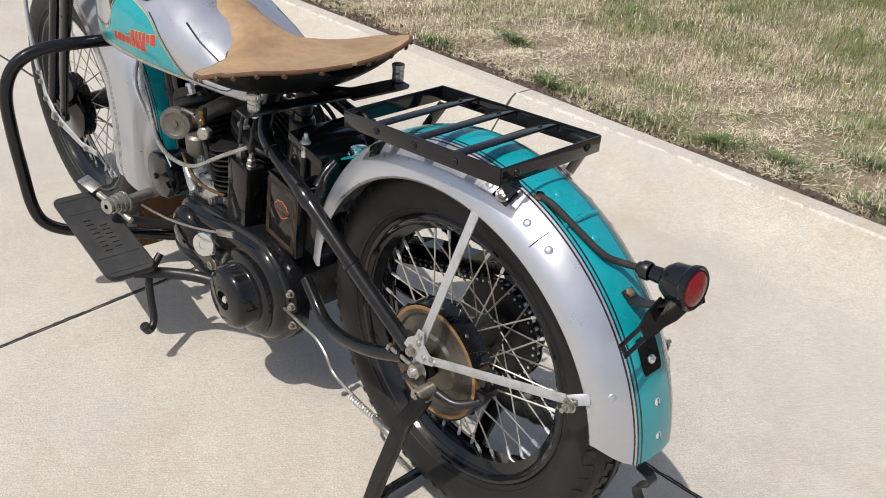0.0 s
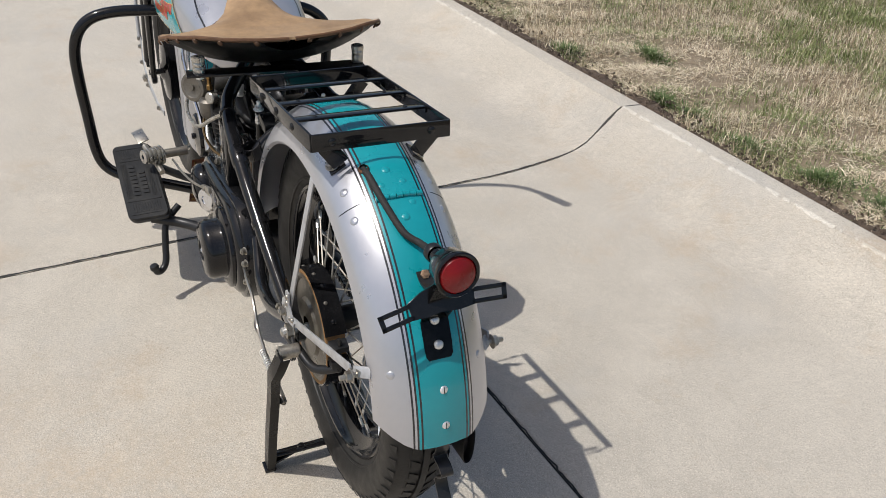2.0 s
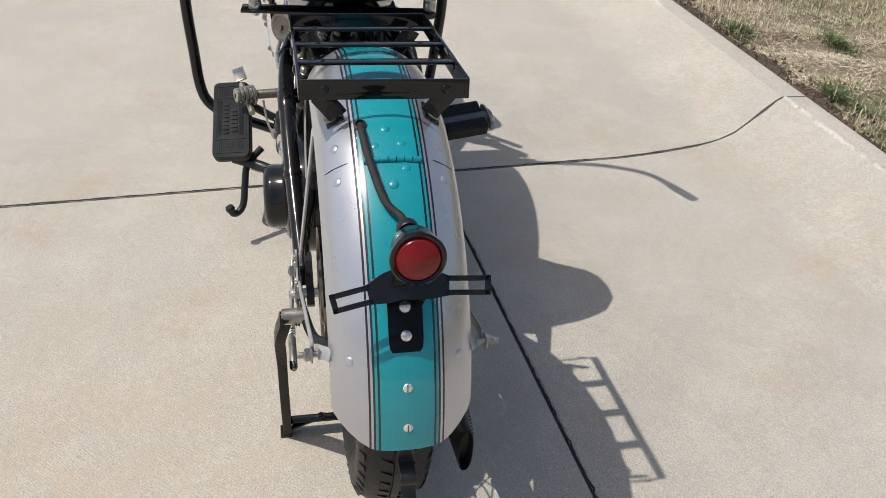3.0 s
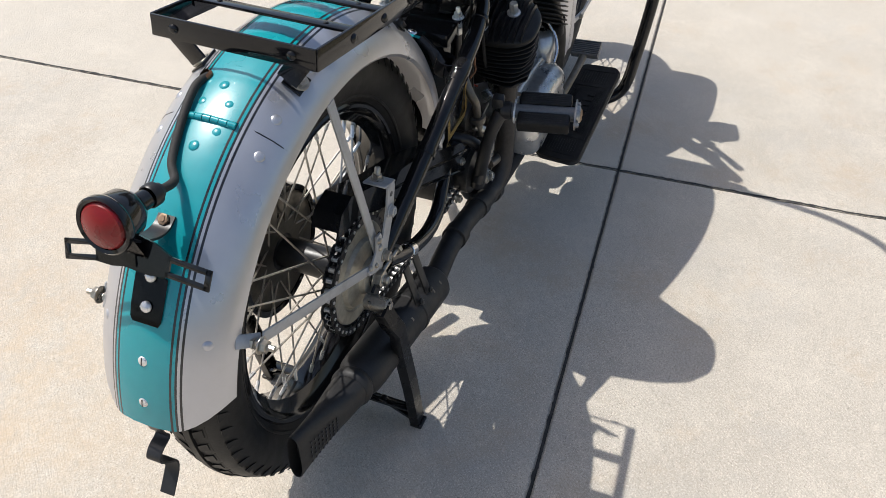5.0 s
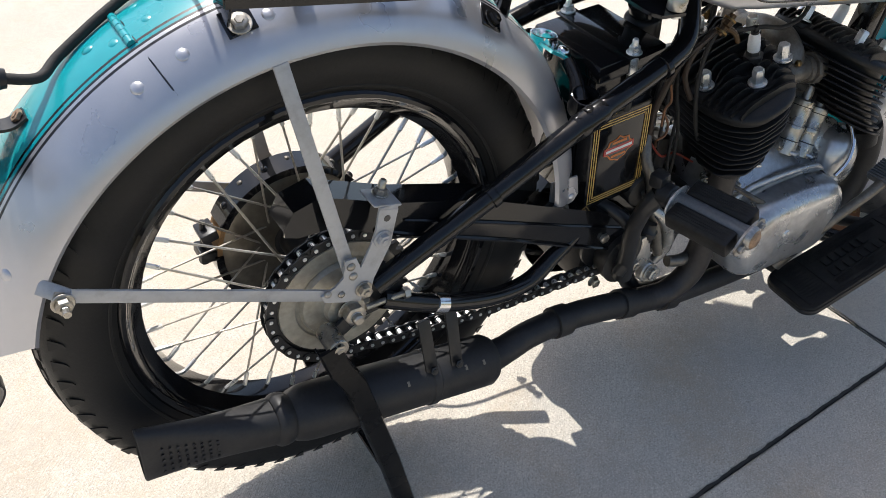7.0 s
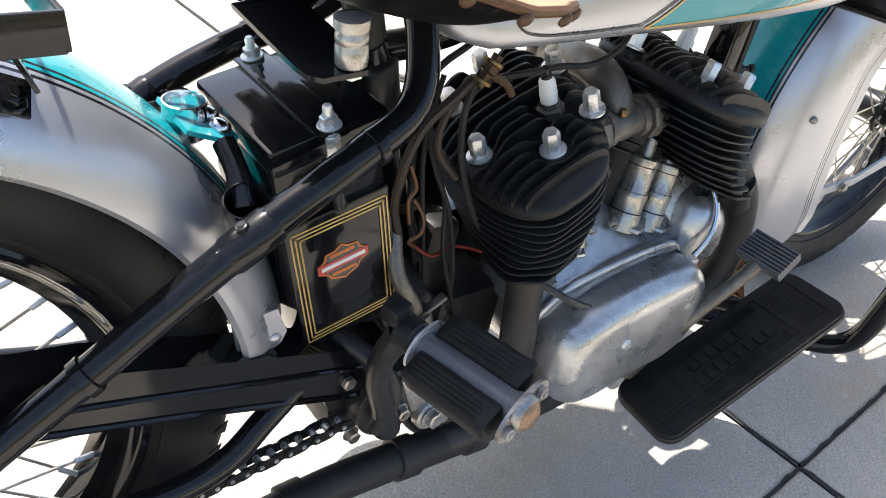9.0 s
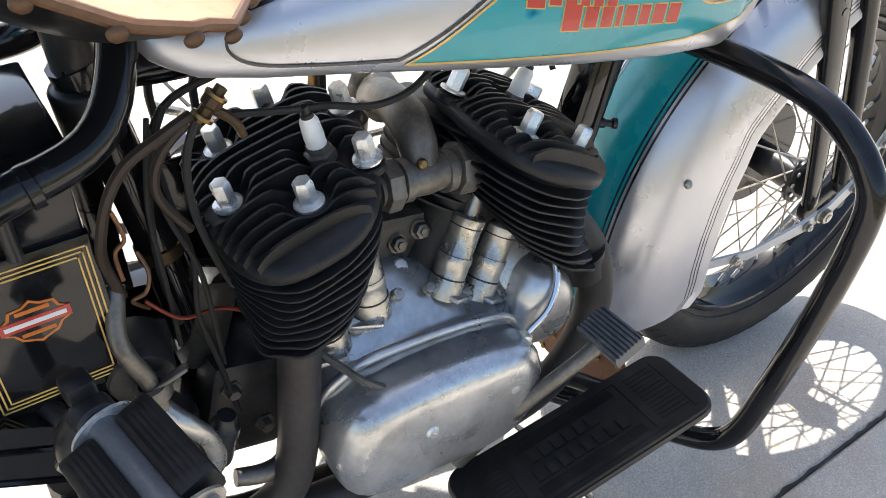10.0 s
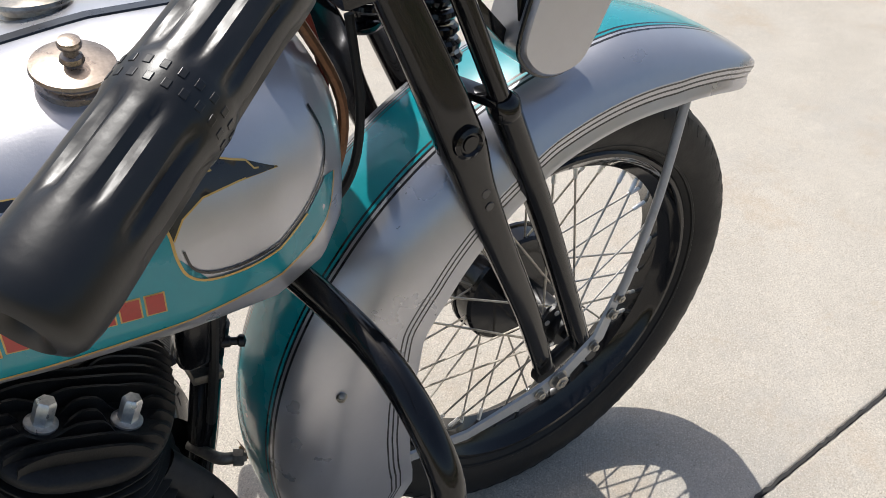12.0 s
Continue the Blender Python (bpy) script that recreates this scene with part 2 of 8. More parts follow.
    c = mixed(ranged(bn.outputs["Fac"], 0.50, 0.66, 0, 0.30), c, tuple(v * 0.62 for v in base))
    nt.links.new(c, b.inputs["Base Color"])
    add = nt.nodes.new("ShaderNodeMath")
    add.operation = "ADD"
    nt.links.new(bn.outputs["Fac"], add.inputs[0])
    nt.links.new(fine.outputs["Fac"], add.inputs[1])
    bp = nt.nodes.new("ShaderNodeBump")
    bp.inputs["Strength"].default_value = 0.6
    bp.inputs["Distance"].default_value = 0.0018
    nt.links.new(add.outputs[0], bp.inputs["Height"])
    nt.links.new(bp.outputs["Normal"], b.inputs["Normal"])
    return m


CONCRETE = concrete("concrete", (0.535, 0.484, 0.407), (0.44, 0.33, 0.22))
MORTAR = concrete("pale_mortar", (0.66, 0.61, 0.53), (0.5, 0.42, 0.3))
FILLER = material("joint_tar", (0.03, 0.028, 0.026), 0.85, 0, 0.4, 30, bump=0.002, bump_scale=120)
SOIL = material("soil_thatch", (0.23, 0.18, 0.12), 0.95, 0, 0.55, 30, bump=0.012, bump_scale=110, dirt=(0.13, 0.13, 0.05), dirt_amount=0.7, dirt_scale=2.2)
EARTH = material("dark_earth", (0.085, 0.06, 0.042), 0.95, 0, 0.5, 40, bump=0.01, bump_scale=120, dirt=(0.2, 0.15, 0.1), dirt_amount=0.5, dirt_scale=30)


def blade_material():
    m = bpy.data.materials.new("grass_blades")
    m.use_nodes = True
    nt = m.node_tree
    b = nt.nodes["Principled BSDF"]
    b.inputs["Roughness"].default_value = 0.7
    geo = nt.nodes.new("ShaderNodeNewGeometry")
    ramp = nt.nodes.new("ShaderNodeValToRGB")
    ramp.color_ramp.elements[0].color = (0.24, 0.18, 0.115, 1)
    ramp.color_ramp.elements[1].color = (0.84, 0.74, 0.57, 1)
    e = ramp.color_ramp.elements.new(0.5)
    e.color = (0.64, 0.535, 0.375, 1)
    nt.links.new(geo.outputs["Random Per Island"], ramp.inputs["Fac"])
    green = nt.nodes.new("ShaderNodeValToRGB")
    green.color_ramp.elements[0].color = (0.12, 0.15, 0.045, 1)
    green.color_ramp.elements[1].color = (0.33, 0.36, 0.15, 1)
    nt.links.new(geo.outputs["Random Per Island"], green.inputs["Fac"])
    tc = nt.nodes.new("ShaderNodeTexCoord")
    n = nt.nodes.new("ShaderNodeTexNoise")
    n.inputs["Scale"].default_value = 3.0
    n.inputs["Detail"].default_value = 5
    nt.links.new(tc.outputs["Object"], n.inputs["Vector"])
    sep = nt.nodes.new("ShaderNodeSeparateXYZ")
    nt.links.new(tc.outputs["Object"], sep.inputs["Vector"])
    far = nt.nodes.new("ShaderNodeMapRange")
    far.inputs["From Min"].default_value, far.inputs["From Max"].default_value = -1.9, -3.4
    far.inputs["To Min"].default_value, far.inputs["To Max"].default_value = 0.0, 0.20
    nt.links.new(sep.outputs["Y"], far.inputs["Value"])
    add = nt.nodes.new("ShaderNodeMath")
    add.operation = "ADD"
    nt.links.new(n.outputs["Fac"], add.inputs[0])
    nt.links.new(far.outputs["Result"], add.inputs[1])
    # a second chance number for each blade, so that green and straw mix
    times = nt.nodes.new("ShaderNodeMath")
    times.operation = "MULTIPLY"
    times.inputs[1].default_value = 37.31
    nt.links.new(geo.outputs["Random Per Island"], times.inputs[0])
    frac = nt.nodes.new("ShaderNodeMath")
    frac.operation = "FRACT"
    nt.links.new(times.outputs[0], frac.inputs[0])
    spread = nt.nodes.new("ShaderNodeMath")
    spread.operation = "MULTIPLY_ADD"
    spread.inputs[1].default_value = 0.34
    nt.links.new(frac.outputs[0], spread.inputs[0])
    nt.links.new(add.outputs[0], spread.inputs[2])
    r = nt.nodes.new("ShaderNodeMapRange")
    r.inputs["From Min"].default_value, r.inputs["From Max"].default_value = 0.77, 0.82
    nt.links.new(spread.outputs[0], r.inputs["Value"])
    mix = nt.nodes.new("ShaderNodeMix")
    mix.data_type = "RGBA"
    nt.links.new(r.outputs["Result"], mix.inputs["Factor"])
    nt.links.new(ramp.outputs["Color"], mix.inputs["A"])
    nt.links.new(green.outputs["Color"], mix.inputs["B"])
    nt.links.new(mix.outputs["Result"], b.inputs["Base Color"])
    return m


BLADES = blade_material()


# ---- building helpers ----
def V(*p):
    return Vector(p)


def part(name, bm, mats, parent, label="", smooth=True, angle=40):
    """Links a bmesh as one mesh object under a thing or under a part."""
    me = bpy.data.meshes.new(name)
    bmesh.ops.recalc_face_normals(bm, faces=bm.faces[:])
    if smooth:
        for f in bm.faces:
            f.smooth = True
        lim = radians(angle)
        for e in bm.edges:
            if len(e.link_faces) == 2 and e.calc_face_angle(0) > lim:
                e.smooth = False
    bm.to_mesh(me)
    bm.free()
    for m in mats if isinstance(mats, (list, tuple)) else [mats]:
        me.materials.append(m)
    ob = new(name, me)
    if parent is not None:
        ob.parent = parent
    if label:
        tagged(ob, label=label)
    return ob


def share(name, ob, m, parent):
    """Another object on the same mesh, at the pose m."""
    o = new(name, ob.data)
    o.parent = parent
    o.matrix_basis = m
    return o


def curve_points(pts, steps=6):
    """Catmull-Rom through the points."""
    P = [Vector(p) for p in pts]
    if len(P) < 3 or steps < 2:
        return P
    out = []
    for i in range(len(P) - 1):
        a, b, c, d = P[max(0, i - 1)], P[i], P[i + 1], P[min(len(P) - 1, i + 2)]
        for k in range(steps):
            t = k / steps
            out.append(0.5 * (2 * b + (c - a) * t + (2 * a - 5 * b + 4 * c - d) * t * t + (3 * b - a - 3 * c + d) * t ** 3))
    out.append(P[-1])
    return out


def tube(bm, pts, r, n=12, steps=6, caps=True, mat=0):
    """A round bar along the points; r may be a list with one radius for each given point."""
    Q = curve_points(pts, steps)
    if isinstance(r, (list, tuple)):
        at = np.linspace(0, 1, len(r))
        R = [float(v) for v in np.interp(np.linspace(0, 1, len(Q)), at, r)]
    else:
        R = [r] * len(Q)
    up = None
    rings = []
    for i, q in enumerate(Q):
        t = (Q[min(i + 1, len(Q) - 1)] - Q[max(i - 1, 0)]).normalized()
        if up is None:
            up = t.orthogonal().normalized()
        up = (up - t * up.dot(t)).normalized()
        side = t.cross(up)
        rings.append([bm.verts.new(q + R[i] * (math.cos(a) * up + math.sin(a) * side)) for a in [2 * math.pi * k / n for k in range(n)]])
    for a, b in zip(rings, rings[1:]):
        for k in range(n):
            bm.faces.new((a[k], a[(k + 1) % n], b[(k + 1) % n], b[k])).material_index = mat
    if caps:
        bm.faces.new(rings[0][::-1]).material_index = mat
        bm.faces.new(rings[-1]).material_index = mat
    return bm


def frame_of(axis):
    a = Vector(axis).normalized()
    return a.to_track_quat("Z", "Y").to_matrix()


def lathe(bm, profile, at, axis=(0, 0, 1), n=32, mat=0, close=False, turn=None):
    """Turns (radius, height) points about an axis through at."""
    M = turn if turn is not None else frame_of(axis)
    at = Vector(at)
    rings = []
    for r, h in profile:
        if r < 1e-6:
            rings.append([bm.verts.new(at + M @ Vector((0, 0, h)))])
        else:
            rings.append([bm.verts.new(at + M @ Vector((r * math.cos(a), r * math.sin(a), h))) for a in [2 * math.pi * k / n for k in range(n)]])
    pairs = list(zip(rings, rings[1:]))
    if close:
        pairs.append((rings[-1], rings[0]))
    for a, b in pairs:
        for k in range(n):
            A = [a[k % len(a)], a[(k + 1) % len(a)], b[(k + 1) % len(b)], b[k % len(b)]]
            A = list(dict.fromkeys(A))
            if len(A) > 2:
                bm.faces.new(A).material_index = mat
    return bm


def disc(bm, at, axis, r, h, n=24, bevel=0.15, mat=0):
    """A short round body with softened rims, from at along axis."""
    b = min(r, h) * bevel
    return lathe(bm, [(0, 0), (r - b, 0), (r, b), (r, h - b), (r - b, h), (0, h)], at, axis, n, mat)


def box(bm, m, size, bevel=0.002, mat=0):
    """A box of that size about the pose m."""
    r = bmesh.ops.create_cube(bm, size=1.0)
    vs = r["verts"]
    for v in vs:
        v.co = Vector((v.co.x * size[0], v.co.y * size[1], v.co.z * size[2]))
    fs = {f for v in vs for f in v.link_faces}
    for f in fs:
        f.material_index = mat
    if bevel:
        es = list({e for v in vs for e in v.link_edges})
        g = bmesh.ops.bevel(bm, geom=es, offset=bevel, segments=2, affect="EDGES", profile=0.5)
        vs = {v for f in g["faces"] for v in f.verts} | {v for v in vs if v.is_valid}
        for v in list(vs):
            for f in v.link_faces:
                f.material_index = mat
    bmesh.ops.transform(bm, matrix=m, verts=list(vs))
    return bm


def bar(bm, a, b, width, thick, normal, bevel=0.001, mat=0):
    """A flat bar from a to b, its broad side facing normal."""
    a, b = Vector(a), Vector(b)
    x = (b - a).normalized()
    n = Vector(normal)
    z = (n - x * n.dot(x)).normalized()
    y = z.cross(x)
    m = Matrix((x, y, z)).transposed().to_4x4()
    m.translation = (a + b) / 2
    return box(bm, m, ((b - a).length, width, thick), bevel, mat)


def plate(bm, outline, thick, m, mat=0):
    """A polygon in the xy plane of the pose m, given thickness along its z."""
    lo = [bm.verts.new(m @ Vector((x, y, 0))) for x, y in outline]
    hi = [bm.verts.new(m @ Vector((x, y, thick))) for x, y in outline]
    bm.faces.new(lo[::-1]).material_index = mat
    bm.faces.new(hi).material_index = mat
    k = len(lo)
    for i in range(k):
        bm.faces.new((lo[i], lo[(i + 1) % k], hi[(i + 1) % k], hi[i])).material_index = mat
    return bm


def hexagon(bm, at, axis, r, h, washer=0.0, mat=0, dome=0.25):
    """A hexagon bolt head or nut on an optional washer."""
    at, a = Vector(at), Vector(axis).normalized()
    if washer:
        disc(bm, at, a, washer, 0.0022, 18, 0.3, mat)
        at = at + a * 0.0022
    lathe(bm, [(0, 0), (r, 0), (r, h * 0.9), (r * 0.86, h), (r * 0.55, h), (r * 0.5, h * (1 + dome)), (0, h * (1 + dome))], at, a, 6, mat)
    return bm


def rivet(bm, at, axis, r=0.008, h=0.004, mat=0):
    return lathe(bm, [(r, -0.001), (r, 0.0006), (r * 0.9, h * 0.5), (r * 0.6, h * 0.85), (0, h)], at, axis, 16, mat)


def lerp_table(table, x):
    return float(np.interp(x, [a for a, _ in table], [b for _, b in table]))


def ring_shell(bm, centre, grid, mats, thick):
    """A shell about a wheel. grid: rows of (theta in degrees, list of (y, r)); mats: a slot for each strip between two profile points."""
    rows = []
    for th, prof in grid:
        rows.append([bm.verts.new((centre[0] + r * math.cos(radians(t)), centre[1] + y, centre[2] + r * math.sin(radians(t)))) for y, r, t in [(p[0], p[1], p[2] if len(p) > 2 else th) for p in prof]])
    for a, b in zip(rows, rows[1:]):
        for k in range(len(a) - 1):
            bm.faces.new((a[k], a[k + 1], b[k + 1], b[k])).material_index = mats[k]
    bmesh.ops.recalc_face_normals(bm, faces=bm.faces[:])
    mid = bm.faces[:][len(bm.faces) // 2]
    out = mid.calc_center_median() - Vector(centre)
    if mid.normal.dot(Vector((out.x, 0, out.z))) < 0:
        bmesh.ops.reverse_faces(bm, faces=bm.faces[:])
    bmesh.ops.solidify(bm, geom=bm.faces[:], thickness=thick)
    bmesh.ops.recalc_face_normals(bm, faces=bm.faces[:])
    for f in bm.faces:
        p = f.calc_center_median() - Vector(centre)
        if f.normal.dot(V(p.x, 3 * p.y, p.z)) < 0:
            f.material_index = 0
    return bm


# ---- ground: slabs, kerb, lawn ----
PAVE = pose(1.088, -0.313, 0, 0, 0, 4.2)
GAP = 0.006


JOINT = [(0.0, 0.0), (0.6, 0.0), (0.707, 0.008), (0.853, 0.030), (0.986, 0.057), (1.096, 0.090), (1.165, 0.112), (1.214, 0.120), (1.322, 0.100)]


def joint_shift(v):
    """How far the cross joints run aside as they near the kerb."""
    return lerp_table(JOINT, max(0.0, -v))


def slab(u0, u1, v0, v1, parent, name="slab"):
    bm = bmesh.new()
    nu = max(1, int((u1 - u0) / 0.5))
    us = [u0 + (u1 - u0) * i / nu for i in range(nu + 1)]
    e = 0.006
    ring = [(0, -0.03), (0, -0.005), (e * 0.5, -0.0012), (e, 0.0)]
    loops = []
    for inset, z in ring:
        lo, hi = v0 + (inset if v0 > -0.95 else 0), v1 - inset
        vs = [lo + (hi - lo) * i / 12 for i in range(13)] if v0 < -0.5 else [lo, hi]
        loops.append([bm.verts.new(PAVE @ V(u0 + inset + joint_shift(v), v, z)) for v in vs[::-1]] + [bm.verts.new(PAVE @ V(u1 - inset + joint_shift(v), v, z)) for v in vs])
    for a, b in zip(loops, loops[1:]):
        for k in range(len(a)):
            bm.faces.new((a[k], a[(k + 1) % len(a)], b[(k + 1) % len(a)], b[k]))
    bm.faces.new(loops[-1])
    return part(name, bm, CONCRETE, parent, smooth=False)


bm = bmesh.new()
box(bm, PAVE @ pose(0, 0, -0.0565), (60, 60, 0.1), 0)
pavement = tagged(part("pavement", bm, FILLER, None, smooth=False), "pale broom-finished concrete driveway with dark tarred joints", "pavement", kind="structure")
U = [-26, -13.2, -8.8, -4.4, 0, 4.4, 8.8, 13.2, 26]
W = [-0.93, 0, 3.66, 7.3, 25]
for a, b in zip(U, U[1:]):
    for c, d in zip(W, W[1:]):
        low = c + GAP / 2 if c > -0.9 else -1.0
        slab(a + GAP / 2, b - GAP / 2, low, d - GAP / 2, pavement)


def kerb_piece(u0, u1, parent):
    prof = [(-0.90, -0.05), (-0.90, -0.002), (-0.945, 0.001), (-0.99, 0.005), (-1.05, 0.017), (-1.11, 0.042), (-1.17, 0.076), (-1.215, 0.103), (-1.231, 0.1135), (-1.239, 0.1155), (-1.308, 0.117), (-1.318, 0.113), (-1.322, 0.1), (-1.322, -0.05)]
    bm = bmesh.new()
    nu = max(2, int((u1 - u0) / 0.08)) if abs(u0) < 6 else 2
    rows = []
    for i in range(nu + 1):
        u = u0 + (u1 - u0) * i / nu
        wob = [0.004 * noise.noise(V(u * 2.3, 7.0, k * 0.4)) for k in range(len(prof))]
        rows.append([bm.verts.new(PAVE @ V(u + joint_shift(v), v + wob[k] * (1 if k > 3 else 0), z + (wob[k] * 0.6 if k > 3 else 0))) for k, (v, z) in enumerate(prof)])
    for a, b in zip(rows, rows[1:]):
        for k in range(len(prof) - 1):
            bm.faces.new((a[k], a[k + 1], b[k + 1], b[k]))
    bm.faces.new(rows[0][::-1])
    bm.faces.new(rows[-1])
    return part("kerb_length", bm, CONCRETE, parent, angle=16)


bm = bmesh.new()
box(bm, PAVE @ pose(0, -1.15, -0.04), (52, 0.3, 0.02), 0)

kerb = tagged(part("kerb", bm, FILLER, None, smooth=False), "rolled concrete kerb along the lawn", "kerb", kind="structure")
K = [-26, -8.8, -4.4, 0.0, 4.4, 8.8, 26]
for a, b in zip(K, K[1:]):
    kerb_piece(a + 0.004, b - 0.004, kerb)


def mortar_smear(u0, u1, seed):
    """Pale hardened slurry, broken here and there, along the arris of the kerb."""
    rng = np.random.default_rng(seed)
    bm = bmesh.new()
    n = int((u1 - u0) / 0.009)
    last = None
    for i in range(n + 1):
        u = u0 + (u1 - u0) * i / n
        wide = 0.5 + 0.9 * noise.noise(V(u * 6.0, 3.0, 1.0)) + 0.35 * rng.standard_normal()
        wob = 0.004 * noise.noise(V(u * 2.3, 7.0, 3.2))
        if wide < 0.02:
            last = None
            continue
        wide = 0.55 * min(wide, 1.4)
        row = []
        for v, z in ((-1.231 + 0.009 * wide, 0.1125 - 0.005 * wide), (-1.233, 0.1165), (-1.2395, 0.1185), (-1.242 - 0.006 * wide, 0.1162)):
            row.append(bm.verts.new(PAVE @ V(u + 0.16 * (-0.93 - v) / 0.392, v + wob + 0.001 * rng.standard_normal(), z + 0.6 * wob + 0.0008 * rng.standard_normal())))
        if last:
            for k in range(3):
                bm.faces.new((last[k], last[k + 1], row[k + 1], row[k]))
        last = row
    return part("mortar_smear", bm, MORTAR, kerb, "pale dried slurry along the kerb edge")


mortar_smear(-2.8, -0.01, 5)
mortar_smear(0.9, 1.5, 6)



def lawn_height(u, v):
    near = (abs(u) < 7) & (v > -5)
    return 0.088 + np.where(near, 0.012 * np.sin(9 * u + 5 * v) * np.sin(7 * v - 3 * u) + 0.008 * np.sin(23 * u - 11 * v), 0.0) + 0.02 * np.minimum(1, (-1.32 - v) * 4)


bm = bmesh.new()
us = [-300, -60, -12] + [-6 + 0.12 * i for i in range(101)] + [12, 60, 300]
vs = [-1.323 - 0.06 * i for i in range(60)] + [-8, -30, -300]
grid = [[bm.verts.new(PAVE @ V(u, v, float(lawn_height(np.array(u), np.array(v))))) for v in vs] for u in us]
for a, b in zip(grid, grid[1:]):
    for k in range(len(vs) - 1):
        bm.faces.new((a[k], a[k + 1], b[k + 1], b[k]))
lawn = tagged(part("ground", bm, SOIL, None), "dry spring lawn soil and thatch behind the kerb", "lawn", kind="structure")


def blade_arrays(u, v, rng, h, lean, w, az):
    """Vertices and faces of bent blades that stand at u, v on the lawn."""
    n = len(u)
    z = lawn_height(u, v)
    base = np.stack([u, v, z - 0.004], 1)
    d = np.stack([np.cos(az), np.sin(az), np.zeros(n)], 1)
    s = np.stack([-np.sin(az), np.cos(az), 0.3 * rng.standard_normal(n)], 1) * w[:, None]
    up = np.array([[0, 0, 1.0]])
    mid = base + d * (lean * 0.45)[:, None] + up * (h * 0.8)[:, None]
    tip = base + d * lean[:, None] + up * h[:, None]
    pts = np.stack([base - s, base + s, mid + s * 0.9, mid - s * 0.9, tip + s * 0.15, tip - s * 0.15], 1).reshape(-1, 3)
    R = np.array(PAVE)
    pts = pts @ R[:3, :3].T + R[:3, 3]
    k = np.arange(n)[:, None] * 6
    faces = np.concatenate([k + [[0, 1, 2, 3]], k + [[3, 2, 4, 5]]])
    return pts, faces


def grass():
    rng = np.random.default_rng(4)
    n = 420000
    v = -1.325 - 3.0 * rng.random(n) ** 1.25
    u = -2.3 + 7.0 * rng.random(n)
    thin = np.sin(3.1 * u + 1.7 * v + 1) * np.sin(2.3 * v - 1.9 * u) + 0.6 * np.sin(11 * u + 7 * v) * np.sin(9 * v - 5 * u + 2)
    edge = np.clip((-1.325 - v) / (0.070 + 0.06 * np.sin(4.3 * u) * np.sin(1.9 * u + 2) + 0.02 * np.sin(17 * u)).clip(0.012, 0.15), 0, 1)
    keep = rng.random(n) < np.clip(0.9 + 0.4 * thin, 0.4, 1) * (0.1 + 0.9 * edge ** 2)
    u, v, thin = u[keep], v[keep], thin[keep]
    n = len(u)
    far = np.clip((-1.8 - v) / 1.2, 0, 1)
    flat = rng.random(n) > 0.10 + 0.65 * far + 0.15 * np.sin(5.1 * u + 2.2 * v)
    h = np.where(flat, 0.004 + 0.011 * rng.random(n), 0.016 + 0.032 * rng.random(n))
    lean = np.where(flat, 0.016 + 0.050 * rng.random(n) ** 1.5, 0.005 + 0.02 * rng.random(n))
    pts, faces = blade_arrays(u, v, rng, h, lean, 0.0008 + 0.0010 * rng.random(n), rng.random(n) * 6.283)
    # thinner, coarser growth away from the driveway's end
    m = 50000
    u2, v2 = -14 + 30 * rng.random(m), -1.4 - 9 * rng.random(m)
    out = (u2 < -2.2) | (u2 > 4.6) | (v2 < -4.1)
    u2, v2 = u2[out], v2[out]
    m = len(u2)
    p2, f2 = blade_arrays(u2, v2, rng, 0.02 + 0.04 * rng.random(m), 0.02 + 0.05 * rng.random(m), 0.002 + 0.003 * rng.random(m), rng.random(m) * 6.283)
    faces = np.concatenate([faces, f2 + len(pts)])
    pts = np.concatenate([pts, p2])
    me = bpy.data.meshes.new("grass")
    me.from_pydata(pts, [], faces)
    me.materials.append(BLADES)
    return tagged(new("grass", me), "short straw-coloured dormant grass with greener patches", "grass", kind="stuff")


grass()


def tuft(u, v, r, count, seed):
    rng = np.random.default_rng(seed)
    a, q = rng.random(count) * 6.283, r * np.abs(rng.standard_normal(count)) * 0.75
    bu, bv = u + 1.5 * q * np.cos(a), np.minimum(-1.335, v + q * np.sin(a) * 0.8)
    pts, faces = blade_arrays(bu, bv, rng, 0.01 + 0.024 * rng.random(count), 0.012 + 0.03 * rng.random(count), 0.0008 + 0.001 * rng.random(count), a + rng.standard_normal(count) * 0.9)
    me = bpy.data.meshes.new("grass_tuft")
    me.from_pydata(pts, [], faces)
    me.materials.append(GREEN)
    return tagged(new("grass_tuft", me), "fresh green grass tuft at the edge of the lawn", "grass tuft", kind="stuff")


GREEN = material("green_blades", (0.115, 0.16, 0.05), 0.6, 0, 0.6, 60)
for i, (u, v, r) in enumerate([(0.0, -1.47, 0.07), (-0.3, -1.43, 0.06), (-0.62, -1.46, 0.05), (0.12, -1.44, 0.03), (0.75, -1.43, 0.05), (1.6, -1.5, 0.09), (2.0, -1.44, 0.07), (-0.85, -1.5, 0.09), (2.6, -1.46, 0.08), (-1.1, -1.75, 0.1), (0.55, -1.75, 0.05), (-1.25, -1.42, 0.09)]):
    tuft(u, v, r * 1.15, 560, 20 + i)


